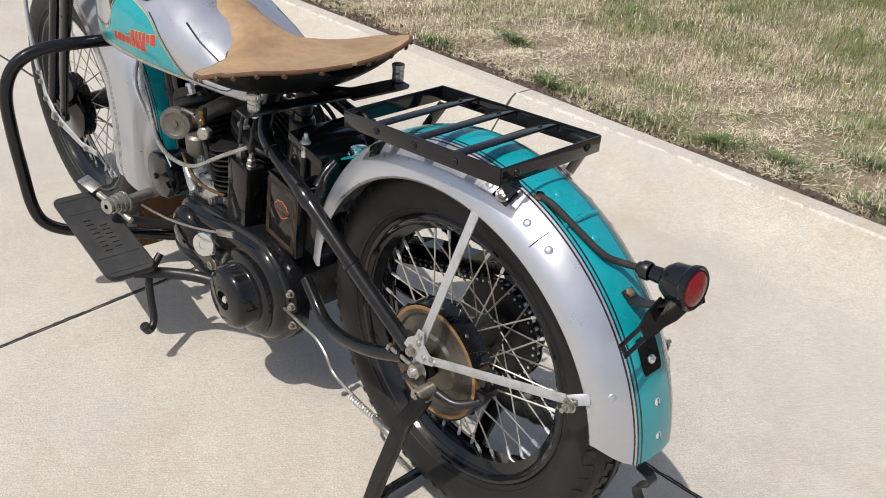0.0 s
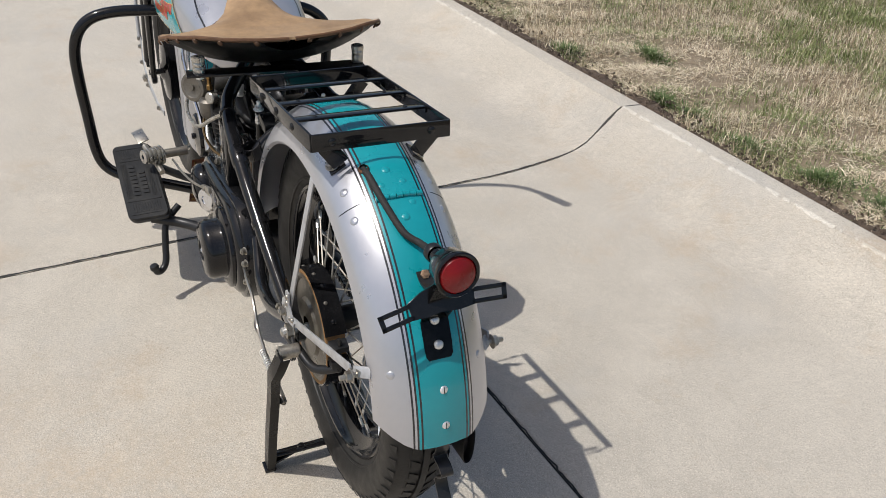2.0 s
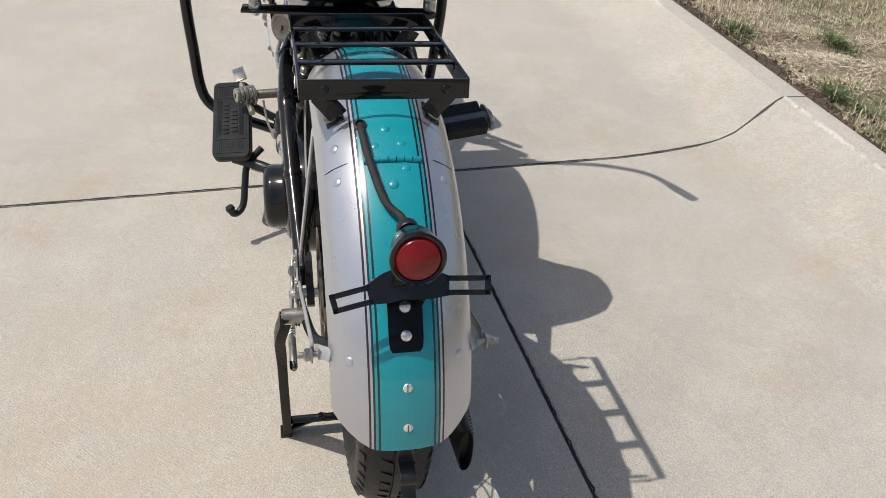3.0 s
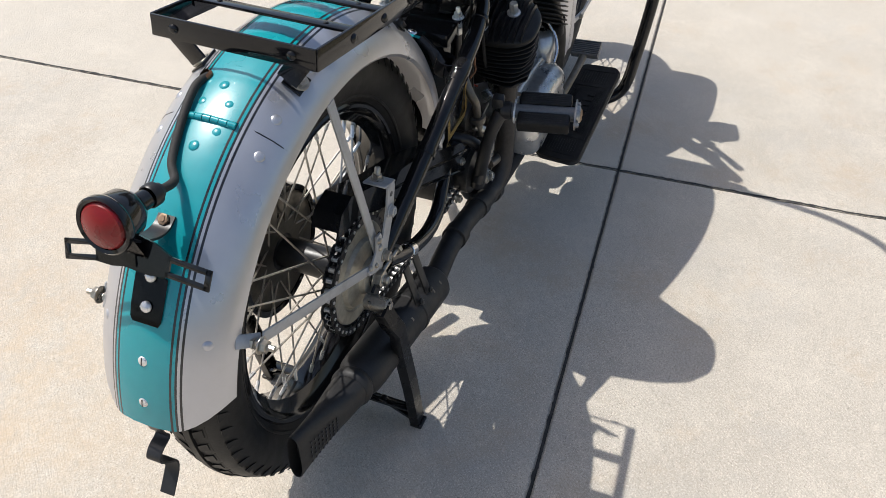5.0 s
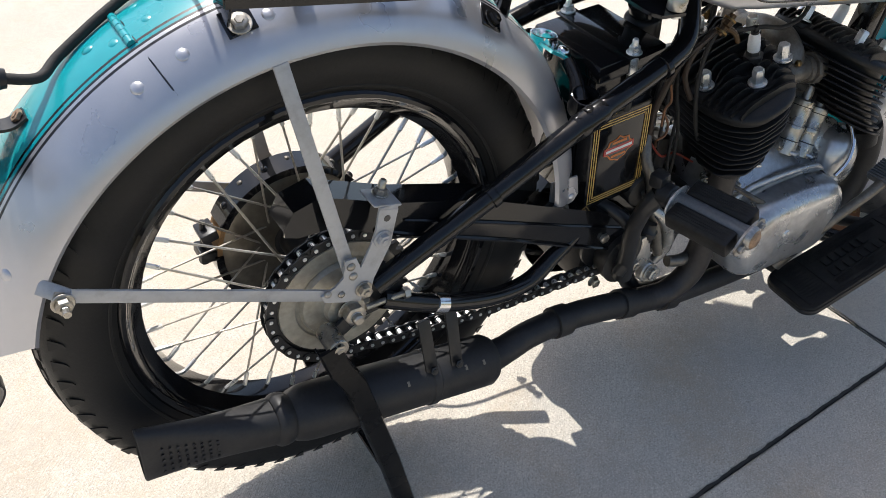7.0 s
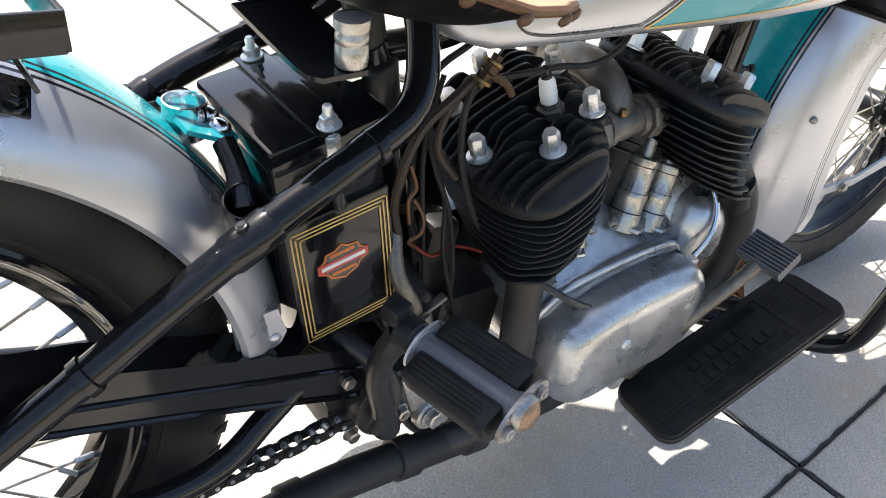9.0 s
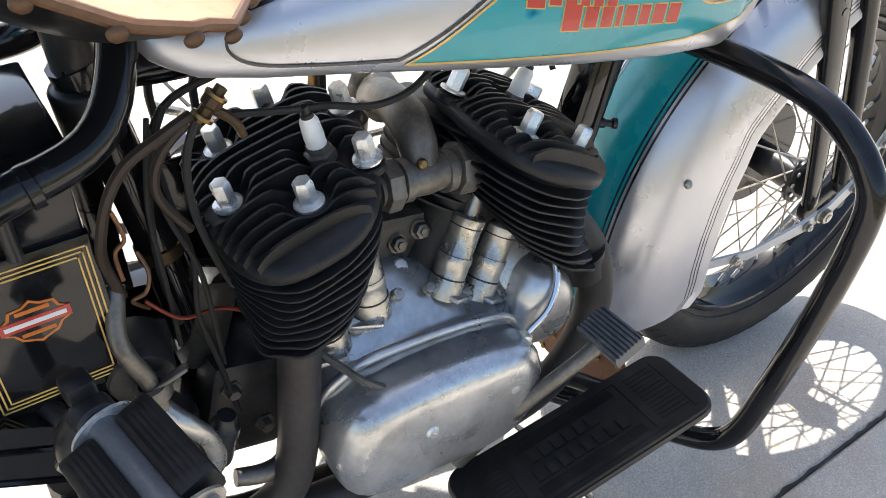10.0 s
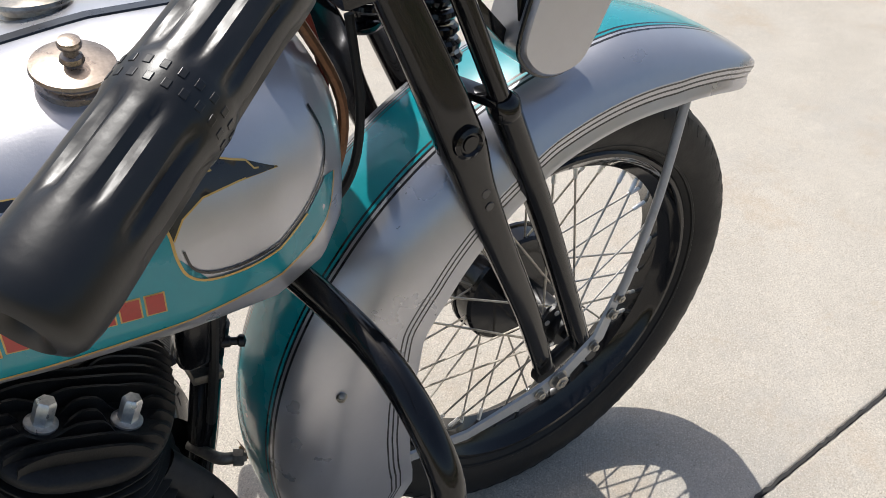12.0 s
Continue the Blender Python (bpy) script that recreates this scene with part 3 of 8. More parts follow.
def soil_edge():
    """Bare crumbly earth between the kerb and the grass."""
    rng = np.random.default_rng(8)
    bm = bmesh.new()
    rows = []
    for i in range(601):
        u = -2.4 + 7.0 * i / 600
        w = max(0.004, 0.070 + 0.06 * math.sin(4.3 * u) * math.sin(1.9 * u + 2) + 0.02 * math.sin(17 * u) + 0.008 * rng.standard_normal())
        rows.append([bm.verts.new(PAVE @ V(u, v, z)) for v, z in ((-1.3225, 0.095), (-1.325 - w * 0.2, 0.104 + 0.006 * rng.random()), (-1.325 - w * 0.6, 0.102 + 0.012 * rng.random()), (-1.33 - w, 0.080))])
    for a, b in zip(rows, rows[1:]):
        for k in range(3):
            bm.faces.new((a[k], a[k + 1], b[k + 1], b[k]))
    for _ in range(2200):
        u, v, r = -2.4 + 7.0 * rng.random(), -1.326 - 0.13 * rng.random() ** 1.3, 0.002 + 0.008 * rng.random() ** 3
        c = PAVE @ V(u, v, 0.113 + 0.4 * r)
        o = [bm.verts.new(c + r * V(x + 0.3 * rng.standard_normal(), y + 0.3 * rng.standard_normal(), z)) for x, y, z in ((1, 0, -0.3), (-0.5, 0.87, -0.3), (-0.5, -0.87, -0.3), (0, 0, 0.9))]
        for f in ((0, 1, 3), (1, 2, 3), (2, 0, 3)):
            bm.faces.new([o[k] for k in f])
    return tagged(part("soil_edge", bm, EARTH, None, smooth=False), "dark crumbly earth along the back of the kerb", "soil", kind="stuff")


soil_edge()
# ragged tar along the joints
rng = np.random.default_rng(11)


def tar(name, along, u0, u1, fixed, width):
    bm = bmesh.new()
    rows = []
    n = int((u1 - u0) / 0.012)
    for i in range(n + 1):
        u = u0 + (u1 - u0) * i / n
        w = width * (0.75 + 0.5 * rng.random())
        off = 0.0012 * rng.standard_normal()
        off += 0.0 if along else joint_shift(u)
        q = [(u, fixed + off - w), (u, fixed + off + w)]
        rows.append([bm.verts.new(PAVE @ V(*(p if along else p[::-1]), 0.0011)) for p in q])
    for a, b in zip(rows, rows[1:]):
        bm.faces.new((a[0], a[1], b[1], b[0]))
    return part(name, bm, FILLER, pavement, smooth=False)


tar("joint_seal", True, -3.2, 3.4, 0.0, 0.0024)
tar("joint_seal", False, -0.98, 3.6, 0.0, 0.0036)


# ---- the motorcycle ----
C = (0.012, 0.0, 0.398)
F = (1.526, 0.018, 0.339)
FENDER = (1.490, -0.012, 0.339)
bike = tagged(new("motorcycle"), "vintage silver and teal motorcycle with tan saddle on its rear stand", "motorcycle")


def wheel(name, c, R, rim_r, hub, label, lug=1.0):
    """Spoked wheel: rim with tyre, hub and single spokes about the y axis."""
    AX = (0, 1, 0)
    bm = bmesh.new()
    rp = [(rim_r - 0.030, 0.0), (rim_r - 0.028, 0.014), (rim_r - 0.016, 0.020), (rim_r - 0.008, 0.027), (rim_r - 0.001, 0.033), (rim_r + 0.0015, 0.0375), (rim_r - 0.002, 0.0400), (rim_r - 0.007, 0.0395), (rim_r - 0.010, 0.0360), (rim_r - 0.0115, 0.031), (rim_r - 0.019, 0.024), (rim_r - 0.031, 0.016), (rim_r - 0.033, 0.0)]
    full = rp + [(r, -h) for r, h in rp[-2::-1][:-1]]
    lathe(bm, full, c, AX, 64, close=True)
    rim = part(name, bm, BLACK, bike, label)
    # tyre carcass
    bm = bmesh.new()
    half = [(rim_r - 0.006, 0.030), (rim_r + 0.003, 0.0385), (rim_r + 0.012, 0.0450), (rim_r + 0.024, 0.0515), (rim_r + 0.040, 0.0550), (R - 0.028, 0.0525), (R - 0.016, 0.046), (R - 0.009, 0.036), (R - 0.005, 0.02), (R - 0.0045, 0.0)]
    full = half + [(r, -h) for r, h in half[-2::-1]]
    lathe(bm, full, c, AX, 96)
    # sidewall rings
    for s in (1, -1):
        lathe(bm, [(rim_r + 0.008, s * 0.041), (rim_r + 0.0095, s * 0.0452), (rim_r + 0.0125, s * 0.0462), (rim_r + 0.014, s * 0.0455)], c, AX, 96)
    # tread
    count = 66
    M = frame_of(AX)

    def at(a, r, h):
        return Vector(c) + M @ V(r * math.cos(a), r * math.sin(a), h)

    def block(quad, lo, hi):
        a = [bm.verts.new(at(t, lo(h), h)) for t, h in quad]
        b = [bm.verts.new(at(t, hi(h), h)) for t, h in quad]
        bm.faces.new(b)
        k = len(quad)
        for i in range(k):
            bm.faces.new((a[i], a[(i + 1) % k], b[(i + 1) % k], b[i]))

    crown = lambda h: R - 0.0045 - 5.5 * h * h if abs(h) < 0.036 else R - 0.0116 - (abs(h) - 0.036) * 0.75
    base, top = lambda h: crown(h) - 0.004, lambda h: crown(h) + (0.0032 if abs(h) < 0.026 else 0.0022) * lug
    st = 2 * math.pi / count
    for i in range(count):
        t = i * st
        for s in (1, -1):
            o = 0 if s > 0 else st / 2
            block([(t + o, s * 0.0085), (t + o + st * 0.42, s * 0.0085), (t + o + st * 0.72, s * 0.024), (t + o + st * 0.2, s * 0.024)][::s], base, top)
            g = 0.11 * (1 - lug)
            block([(t + o + st * (0.15 - g), s * 0.027), (t + o + st * (0.90 + g), s * 0.027), (t + o + st * (0.84 + g), s * 0.046), (t + o + st * (0.12 - g), s * 0.046)][::s], base, top)
            e = R - 0.0135 - 0.0045 * (1 - lug)
            p = [(t + o + st * 0.22, e, 0.0462), (t + o + st * 0.72, e, 0.0462), (t + o + st * 0.55, R - 0.027, 0.0522), (t + o + st * 0.40, R - 0.030, 0.0528)]
            lo = [bm.verts.new(at(x, r, s * h)) for x, r, h in p]
            hi = [bm.verts.new(at(x, r + 0.0003, s * (h + 0.0004 + 0.0008 * lug))) for x, r, h in p]
            bm.faces.new(hi)
            for k in range(4):
                bm.faces.new((lo[k], lo[(k + 1) % 4], hi[(k + 1) % 4], hi[k]))
    lathe(bm, [(R - 0.008, -0.006), (R, -0.0055), (R, 0.0055), (R - 0.008, 0.006)], c, AX, 96)
    tyre = part("tyre", bm, RUBBER, rim, "black ribbed rubber tyre with chevron tread")
    # hub
    bm = bmesh.new()
    lathe(bm, [(0.0, -0.075), (0.02, -0.075), (0.022, -0.06), (0.038, -0.058), (0.038, -0.05), (0.026, -0.045), (0.024, 0.045), (0.038, 0.05), (0.038, 0.058), (0.022, 0.06), (0.02, 0.075), (0, 0.075)], c, AX, 32)
    part("hub", bm, hub, rim, "greasy steel hub")
    # spokes: ten groups of four on shared meshes
    kinds = []
    for s, lean in ((1, 0.9), (1, -0.9), (-1, 0.9), (-1, -0.9)):
        bm = bmesh.new()
        a0, a1 = lean, 0.0
        p0 = Vector((0.034 * math.cos(a0), s * 0.053, 0.034 * math.sin(a0)))
        p1 = Vector((rim_r - 0.03, s * 0.004, 0))
        q = p1 + (p0 - p1).normalized() * 0.022
        tube(bm, [p0, p1], 0.0016, 6, 1)
        tube(bm, [q, p1], 0.0031, 6, 1, mat=1)
        me = part("spoke", bm, [SPOKE, CAD], rim)
        kinds.append(me)
    for k, ob in enumerate(kinds):
        for i in range(10):
            m = Matrix.Translation(c) @ Matrix.Rotation(2 * math.pi * (i + k * 0.25) / 10, 4, "Y")
            if i == 0:
                ob.matrix_basis = m
            else:
                share("spoke", ob, m, rim)
    return rim


rear = wheel("rear_wheel", C, 0.342, 0.252, SATIN, "rear wheel with gloss black rim")
front = wheel("front_wheel", F, 0.342, 0.256, SATIN, "front wheel with gloss black rim", 0.3)


# rear fender
FC = (0.007, 0.0, 0.398)


def edge_lift(theta, r):
    """The skirts grow shallower towards the tail."""
    return 0.009 * min(1.0, max(0.0, (theta - 95) / 60)) * min(1.0, max(0.0, (0.372 - r) / 0.036))


def rear_fender():
    half = [(0, 0.395), (0.016, 0.3945), (0.0335, 0.3916), (0.0360, 0.3909), (0.0392, 0.3897), (0.0417, 0.3888), (0.0445, 0.3875), (0.047, 0.3863), (0.058, 0.3795), (0.071, 0.3695), (0.082, 0.356), (0.088, 0.343), (0.090, 0.335), (0.087, 0.331)]
    col = [1, 1, 2, 1, 2, 0, 2, 0, 0, 0, 0, 0, 0]
    prof = [(-y, r) for y, r in half[:0:-1]] + half
    mats = col[::-1] + col
    n = 88
    grid = []
    for i in range(n + 1):
        s = i / n
        row = []
        for y, r in prof:
            a = abs(y)
            end = 173.6 - (5.2 * ((a - 0.035) / 0.052) ** 2 if a > 0.035 else 0)
            start = 5
            th = start + (end - start) * s
            row.append((y, r + edge_lift(th, r), th))
        grid.append((0, row))
    bm = ring_shell(bmesh.new(), FC, grid, mats, 0.0018)
    return part("rear_fender", bm, [SILVER, TEAL, STRIPE], bike, "silver rear fender with teal centre band and black pinstripes")


rf = rear_fender()


def on_rear(theta, y, lift=0.0):
    """Point and outward direction on the rear fender."""
    t = radians(theta)
    tab = [(0, 0.395), (0.034, 0.3915), (0.058, 0.3795), (0.071, 0.3695), (0.082, 0.356), (0.089, 0.335)]
    r = lerp_table(tab, abs(y)) + lift
    r += edge_lift(theta, r)
    slope = (lerp_table(tab, abs(y) + 0.004) - lerp_table(tab, max(0, abs(y) - 0.004))) / 0.008
    n = V(math.cos(t), -slope * (1 if y >= 0 else -1), math.sin(t)).normalized()
    return V(FC[0] + r * math.cos(t), y, FC[2] + r * math.sin(t)), n


for th, y, m in [(120.8, 0.068, SILVER), (121.4, -0.067, SILVER), (113, 0.068, SILVER), (113.6, -0.066, SILVER), (155.9, 0.068, SILVER), (155.9, -0.068, SILVER), (100, 0.066, SILVER), (100, -0.066, SILVER),
                 (111.2, 0.0035, TEAL), (115.1, 0.0185, TEAL), (114.7, -0.0155, TEAL), (120.2, -0.0175, TEAL), (123.5, 0.001, TEAL), (128, 0.006, TEAL)]:
    bm = bmesh.new()
    p, nn = on_rear(th, y)
    small = 0.004 if th == 128 else 0.0074
    rivet(bm, p, nn, small, small * 0.5)
    part("rivet", bm, m, rf)
for th in (160.6, 168.7):
    bm = bmesh.new()
    p, nn = on_rear(th, 0)
    rivet(bm, p, nn, 0.0068, 0.0035)
    box(bm, Matrix.Translation(p + nn * 0.0034) @ nn.to_track_quat("Z", "Y").to_matrix().to_4x4(), (0.0012, 0.010, 0.0008), 0, 1)
    part("screw", bm, [CAD, STRIPE], rf, "bright slotted screw")
# seam and hinge of the tail section
bm = bmesh.new()
pts = [p + n * 0.0012 for p, n in (on_rear(117.6, y) for y in np.linspace(-0.0895, 0.0895, 61))]
tube(bm, pts, 0.0012, 6, 1)
part("seam", bm, STRIPE, rf)
bm = bmesh.new()
for k in range(7):
    y0 = -0.036 + k * 0.0103
    a, na = on_rear(118.3, y0, 0.003)
    b, nb = on_rear(118.3, y0 + 0.0095, 0.003)
    tube(bm, [a, b], 0.0045, 10, 1)
part("hinge", bm, TEAL, rf, "teal-painted tail hinge")
bm = bmesh.new()
for r in (0.0,):
    pts = [on_rear(106.5, y, 0.0006)[0] for y in np.linspace(-0.034, 0.034, 17)]
    tube(bm, pts, 0.0016, 6, 1)
part("bead", bm, TEAL, rf)


# front fender with deep skirts
def front_fender():
    crown = [(40, 0.448), (55, 0.446), (68, 0.446), (86, 0.442), (100, 0.428), (140, 0.41), (204, 0.405)]
    edge = [(40, 0.440), (52, 0.418), (60, 0.402), (69, 0.385), (78, 0.368), (92, 0.354), (104, 0.342), (112, 0.327), (123, 0.313), (135, 0.297), (145, 0.291), (152, 0.275), (160, 0.265), (170, 0.255), (180, 0.250), (190, 0.249), (195, 0.253), (199, 0.275), (204, 0.315)]
    width = [(40, 0.05), (55.5, 0.060), (57, 0.077), (59.5, 0.087), (64, 0.0945), (70, 0.097), (204, 0.098)]
    top = [(0, 0), (0.2, 0.0008), (0.39, 0.0047), (0.415, 0.0054), (0.445, 0.0064), (0.47, 0.0073), (0.50, 0.0084), (0.527, 0.0095), (0.66, 0.017), (0.8, 0.032), (0.9, 0.05), (0.965, 0.072)]
    col = [1, 1, 2, 1, 2, 0, 2, 0, 0, 0, 0]
    rows = []
    n = 84
    for i in range(n + 1):
        th = 55.5 + (198.5 - 55.5) * i / n
        rc, re, w = lerp_table(crown, th), lerp_table(edge, th), lerp_table(width, th)
        half = []
        span = max(0.012, rc - re)
        k = min(1.0, (span - 0.004) / 0.115, max(0.12, (span - 0.036) / 0.072))
        for y, d in top:
            half.append((w * y, rc - d * k))
        r0 = half[-1][1]
        lowest = min(re, r0 - 0.012)
        skirt = [r0 + (lowest - r0) * f for f in (0.35, 0.66)]
        fit = min(1.0, (r0 - lowest) / 0.034)
        e1 = [lowest + g * fit for g in (0.0285, 0.0262, 0.0222, 0.0199, 0.0159, 0.0136, 0.006, 0.0)]
        for r in skirt:
            half.append((w, max(r, lowest + 0.030 * fit)))
        for j, r in enumerate(e1):
            rr = min(r, half[-1][1] - 0.0004)
            half.append((w + (0.004 if j >= 6 else 0), rr))
        prof = [(-y, r) for y, r in half[:0:-1]] + half
        rows.append((th, prof))
    cols = col + [0, 0] + [0, 2, 0, 2, 0, 2, 0, 0]
    mats = cols[::-1] + cols
    bm = ring_shell(bmesh.new(), FENDER, rows, mats, 0.0018)
    return part("front_fender", bm, [SILVER, TEAL, STRIPE], bike, "deep skirted silver front fender with teal centre band")


ff = front_fender()


# petrol tanks
STATIONS = [(0.540, 0.050, 0.715, 0.697), (0.55, 0.080, 0.728, 0.687), (0.575, 0.102, 0.742, 0.681), (0.62, 0.117, 0.763, 0.679), (0.70, 0.133, 0.795, 0.676), (0.80, 0.148, 0.828, 0.669), (0.90, 0.157, 0.853, 0.661),
            (1.0, 0.160, 0.866, 0.655), (1.08, 0.153, 0.866, 0.652), (1.13, 0.135, 0.856, 0.662), (1.16, 0.108, 0.836, 0.680), (1.178, 0.072, 0.806, 0.706), (1.184, 0.03, 0.775, 0.735)]


def station(x):
    xs = [s[0] for s in STATIONS]
    w, zt, zb = [float(np.interp(x, xs, [s[k] for s in STATIONS])) for k in (1, 2, 3)]
    h = zt - zb
    pts = [(0.0, zb + 0.004), (0.55 * w, zb + 0.001), (0.8 * w, zb), (0.93 * w, zb + 0.05 * h), (0.985 * w, zb + 0.14 * h), (w, zb + 0.28 * h), (0.985 * w, zb + 0.46 * h), (0.93 * w, zb + 0.62 * h), (0.81 * w, zb + 0.77 * h), (0.62 * w, zb + 0.885 * h), (0.38 * w, zb + 0.96 * h), (0.16 * w, zt - 0.001), (0.0, zt)]
    Q = curve_points([(0, y, z) for y, z in pts], 3)
    return [(q.y, q.z) for q in Q]


def tank_side(x, z):
    """Half width of the tanks at a place of their flank."""
    S = [p for p in station(x)[4:]]
    zs = [p[1] for p in S]
    k = int(np.argmax(zs))
    return float(np.interp(z, zs[: k + 1], [p[0] for p in S[: k + 1]]))


def tank():
    bm = bmesh.new()
    xs = list(np.linspace(0.54, 0.62, 10)) + list(np.linspace(0.64, 1.08, 24)) + list(np.linspace(1.09, 1.184, 16))
    rows = []
    for x in xs:
        half = station(x)
        ring = [(x, y, z) for y, z in half] + [(x, -y, z) for y, z in half[-2:0:-1]]
        rows.append([bm.verts.new(p) for p in ring])
    k = len(rows[0])
    for a, b in zip(rows, rows[1:]):
        for i in range(k):
            bm.faces.new((a[i], a[(i + 1) % k], b[(i + 1) % k], b[i]))
    bm.faces.new(rows[0][::-1])
    bm.faces.new(rows[-1])
    return part("fuel_tank", bm, SILVER, bike, "silver teardrop fuel tank with teal side panels", angle=60)


tk = tank()


def tank_patch(name, outline, mat, lift, label="", sides=(-1, 1), cell=0.006):
    """A painted patch on the tank's flanks: a polygon in x and z laid over the metal."""
    for s in sides:
        bm = bmesh.new()
        vs = [bm.verts.new((x, 0, z)) for x, z in outline]
        bm.faces.new(vs)
        bmesh.ops.triangulate(bm, faces=bm.faces[:])
        xs, zs = [p[0] for p in outline], [p[1] for p in outline]
        for axis, lo, hi in (((1, 0, 0), min(xs), max(xs)), ((0, 0, 1), min(zs), max(zs))):
            for g in np.arange(lo + cell, hi, cell * (2 if axis[0] else 1)):
                bmesh.ops.bisect_plane(bm, geom=bm.verts[:] + bm.edges[:] + bm.faces[:], plane_co=V(g, 0, g), plane_no=axis)
        bmesh.ops.triangulate(bm, faces=bm.faces[:])
        for v in bm.verts:
            x, z = v.co.x, v.co.z
            v.co = (x, s * (tank_side(x, z) + lift), z)
        part(name, bm, mat, tk, label, angle=80)


def tank_line(name, pts, width, mat, lift, sides=(-1, 1), steps=5):
    """A painted line on the tank's flanks."""
    Q = curve_points([(x, 0, z) for x, z in pts], steps)
    for s in sides:
        bm = bmesh.new()
        rows = []
        for i, q in enumerate(Q):
            t = (Q[min(i + 1, len(Q) - 1)] - Q[max(i - 1, 0)]).normalized()
            n = V(-t.z, 0, t.x) * width / 2
            row = []
            for p in (q - n, q + n):
                row.append(bm.verts.new((p.x, s * (tank_side(p.x, p.z) + lift), p.z)))
            rows.append(row)
        for a, b in zip(rows, rows[1:]):
            bm.faces.new((a[0], a[1], b[1], b[0]))
        part(name, bm, mat, tk, angle=80)


PANEL = [(0.722, 0.689), (0.75, 0.707), (0.79, 0.737), (0.83, 0.765), (0.86, 0.781), (0.90, 0.794), (0.94, 0.800), (0.97, 0.797), (0.988, 0.785), (0.996, 0.765), (0.998, 0.745), (1.004, 0.727), (1.02, 0.716), (1.05, 0.713), (1.08, 0.719), (1.11, 0.735), (1.132, 0.757), (1.146, 0.752), (1.138, 0.728), (1.115, 0.706), (1.08, 0.693), (1.03, 0.685), (0.96, 0.682), (0.88, 0.683), (0.80, 0.686)]
tank_patch("side_panel", PANEL, TEAL, 0.0008, "teal painted side panel")
tank_line("gold_line", [(p[0], p[1]) for p in PANEL[:16]], 0.0022, GOLD, 0.0013)
tank_line("gold_line", PANEL[17:] + PANEL[:1], 0.0022, GOLD, 0.0013)
tank_line("pinstripe", [(0.716, 0.6935), (0.75, 0.714), (0.79, 0.744), (0.83, 0.772), (0.86, 0.788)], 0.0022, STRIPE, 0.0012)
tank_line("pinstripe", [(0.716, 0.6935), (0.66, 0.694), (0.61, 0.697), (0.593, 0.706), (0.593, 0.718), (0.605, 0.731), (0.65, 0.748), (0.70, 0.766), (0.76, 0.789)], 0.0022, STRIPE, 0.0012)
tank_line("pinstripe", [(1.004, 0.748), (1.009, 0.731), (1.024, 0.721), (1.05, 0.718), (1.08, 0.724), (1.108, 0.739), (1.13, 0.762), (1.139, 0.785), (1.13, 0.812)], 0.002, STRIPE, 0.0012)
# swept black ornament
BIRD = [(0.874, 0.8075), (0.913, 0.808), (0.956, 0.810), (1.001, 0.812), (1.016, 0.798), (1.037, 0.7975), (1.032, 0.808), (1.054, 0.800), (1.064, 0.797), (1.069, 0.790), (1.088, 0.785), (1.055, 0.785), (1.026, 0.782), (1.008, 0.772), (0.9985, 0.758), (0.9965, 0.775), (0.990, 0.790), (0.977, 0.799), (0.956, 0.8045), (0.932, 0.805), (0.912, 0.802), (0.879, 0.8035)]
tank_patch("ornament", BIRD, STRIPE, 0.0011, "swept black painted ornament with gold edge")
tank_line("gold_line", BIRD[:15], 0.0014, GOLD, 0.0015, steps=1)


def lettering():
    """Two slanting rows of plain red bars with gold edges."""
    rows = [(0.818, 0.7480, -0.085, [0.021, 0.016, 0.015, 0.013, 0.014, 0.015, 0.014], 0.0225, [1, 0.8, 0.8, 0.8, 0.8, 0.8, 0.16]),
            (0.855, 0.7250, -0.055, [0.0215, 0.0175, 0.0165, 0.009, 0.0175, 0.0155, 0.0185, 0.0175], 0.0215, [1, 0.82, 0.8, 0.8, 0.8, 0.8, 0.8, 0.8])]
    for x, z, slope, widths, h, hs in rows:
        for w, f in zip(widths, hs):
            z0 = z - h * (0.82 if f > 0.9 else 0.72)
            hh = h * f
            if f < 0.3:
                z0 = z - h * 0.45
            for g, m, lift in ((0.0012, GOLD, 0.0011), (0.0, RED, 0.0015)):
                o = [(x - g, z0 - g), (x + w - 0.0046 + g, z0 - g + slope * w), (x + w - 0.0046 + g, z0 + hh + g + slope * w), (x - g, z0 + hh + g)]
                tank_patch("lettering_bar", o, m, lift)
            x += w
            z += slope * w


lettering()
# centre strip, cap and screws
bm = bmesh.new()
rows = []
for x in np.linspace(0.62, 1.15, 30):
    zt = station(x)[-1][1]
    rows.append([bm.verts.new((x, y, zt + d)) for y, d in ((-0.007, -0.001), (-0.0055, 0.0016), (0.0055, 0.0016), (0.007, -0.001))])
for a, b in zip(rows, rows[1:]):
    for k in range(3):
        bm.faces.new((a[k], a[k + 1], b[k + 1], b[k]))
part("centre_strip", bm, STRIPE, tk)
bm = bmesh.new()
lathe(bm, [(0.027, -0.004), (0.027, 0.004), (0.024, 0.006), (0.024, 0.010), (0.0285, 0.011), (0.0295, 0.013), (0.0285, 0.0155), (0.02, 0.0175), (0.0085, 0.0185), (0.0075, 0.022), (0.0052, 0.0235), (0.005, 0.028), (0.0078, 0.0295), (0.0085, 0.032), (0.0075, 0.0345), (0, 0.036)], (0.974, -0.066, 0.848), (0, -0.2, 1), 36)
part("filler_cap", bm, CAPMETAL, tk, "dull nickel filler cap with knob")
bm = bmesh.new()
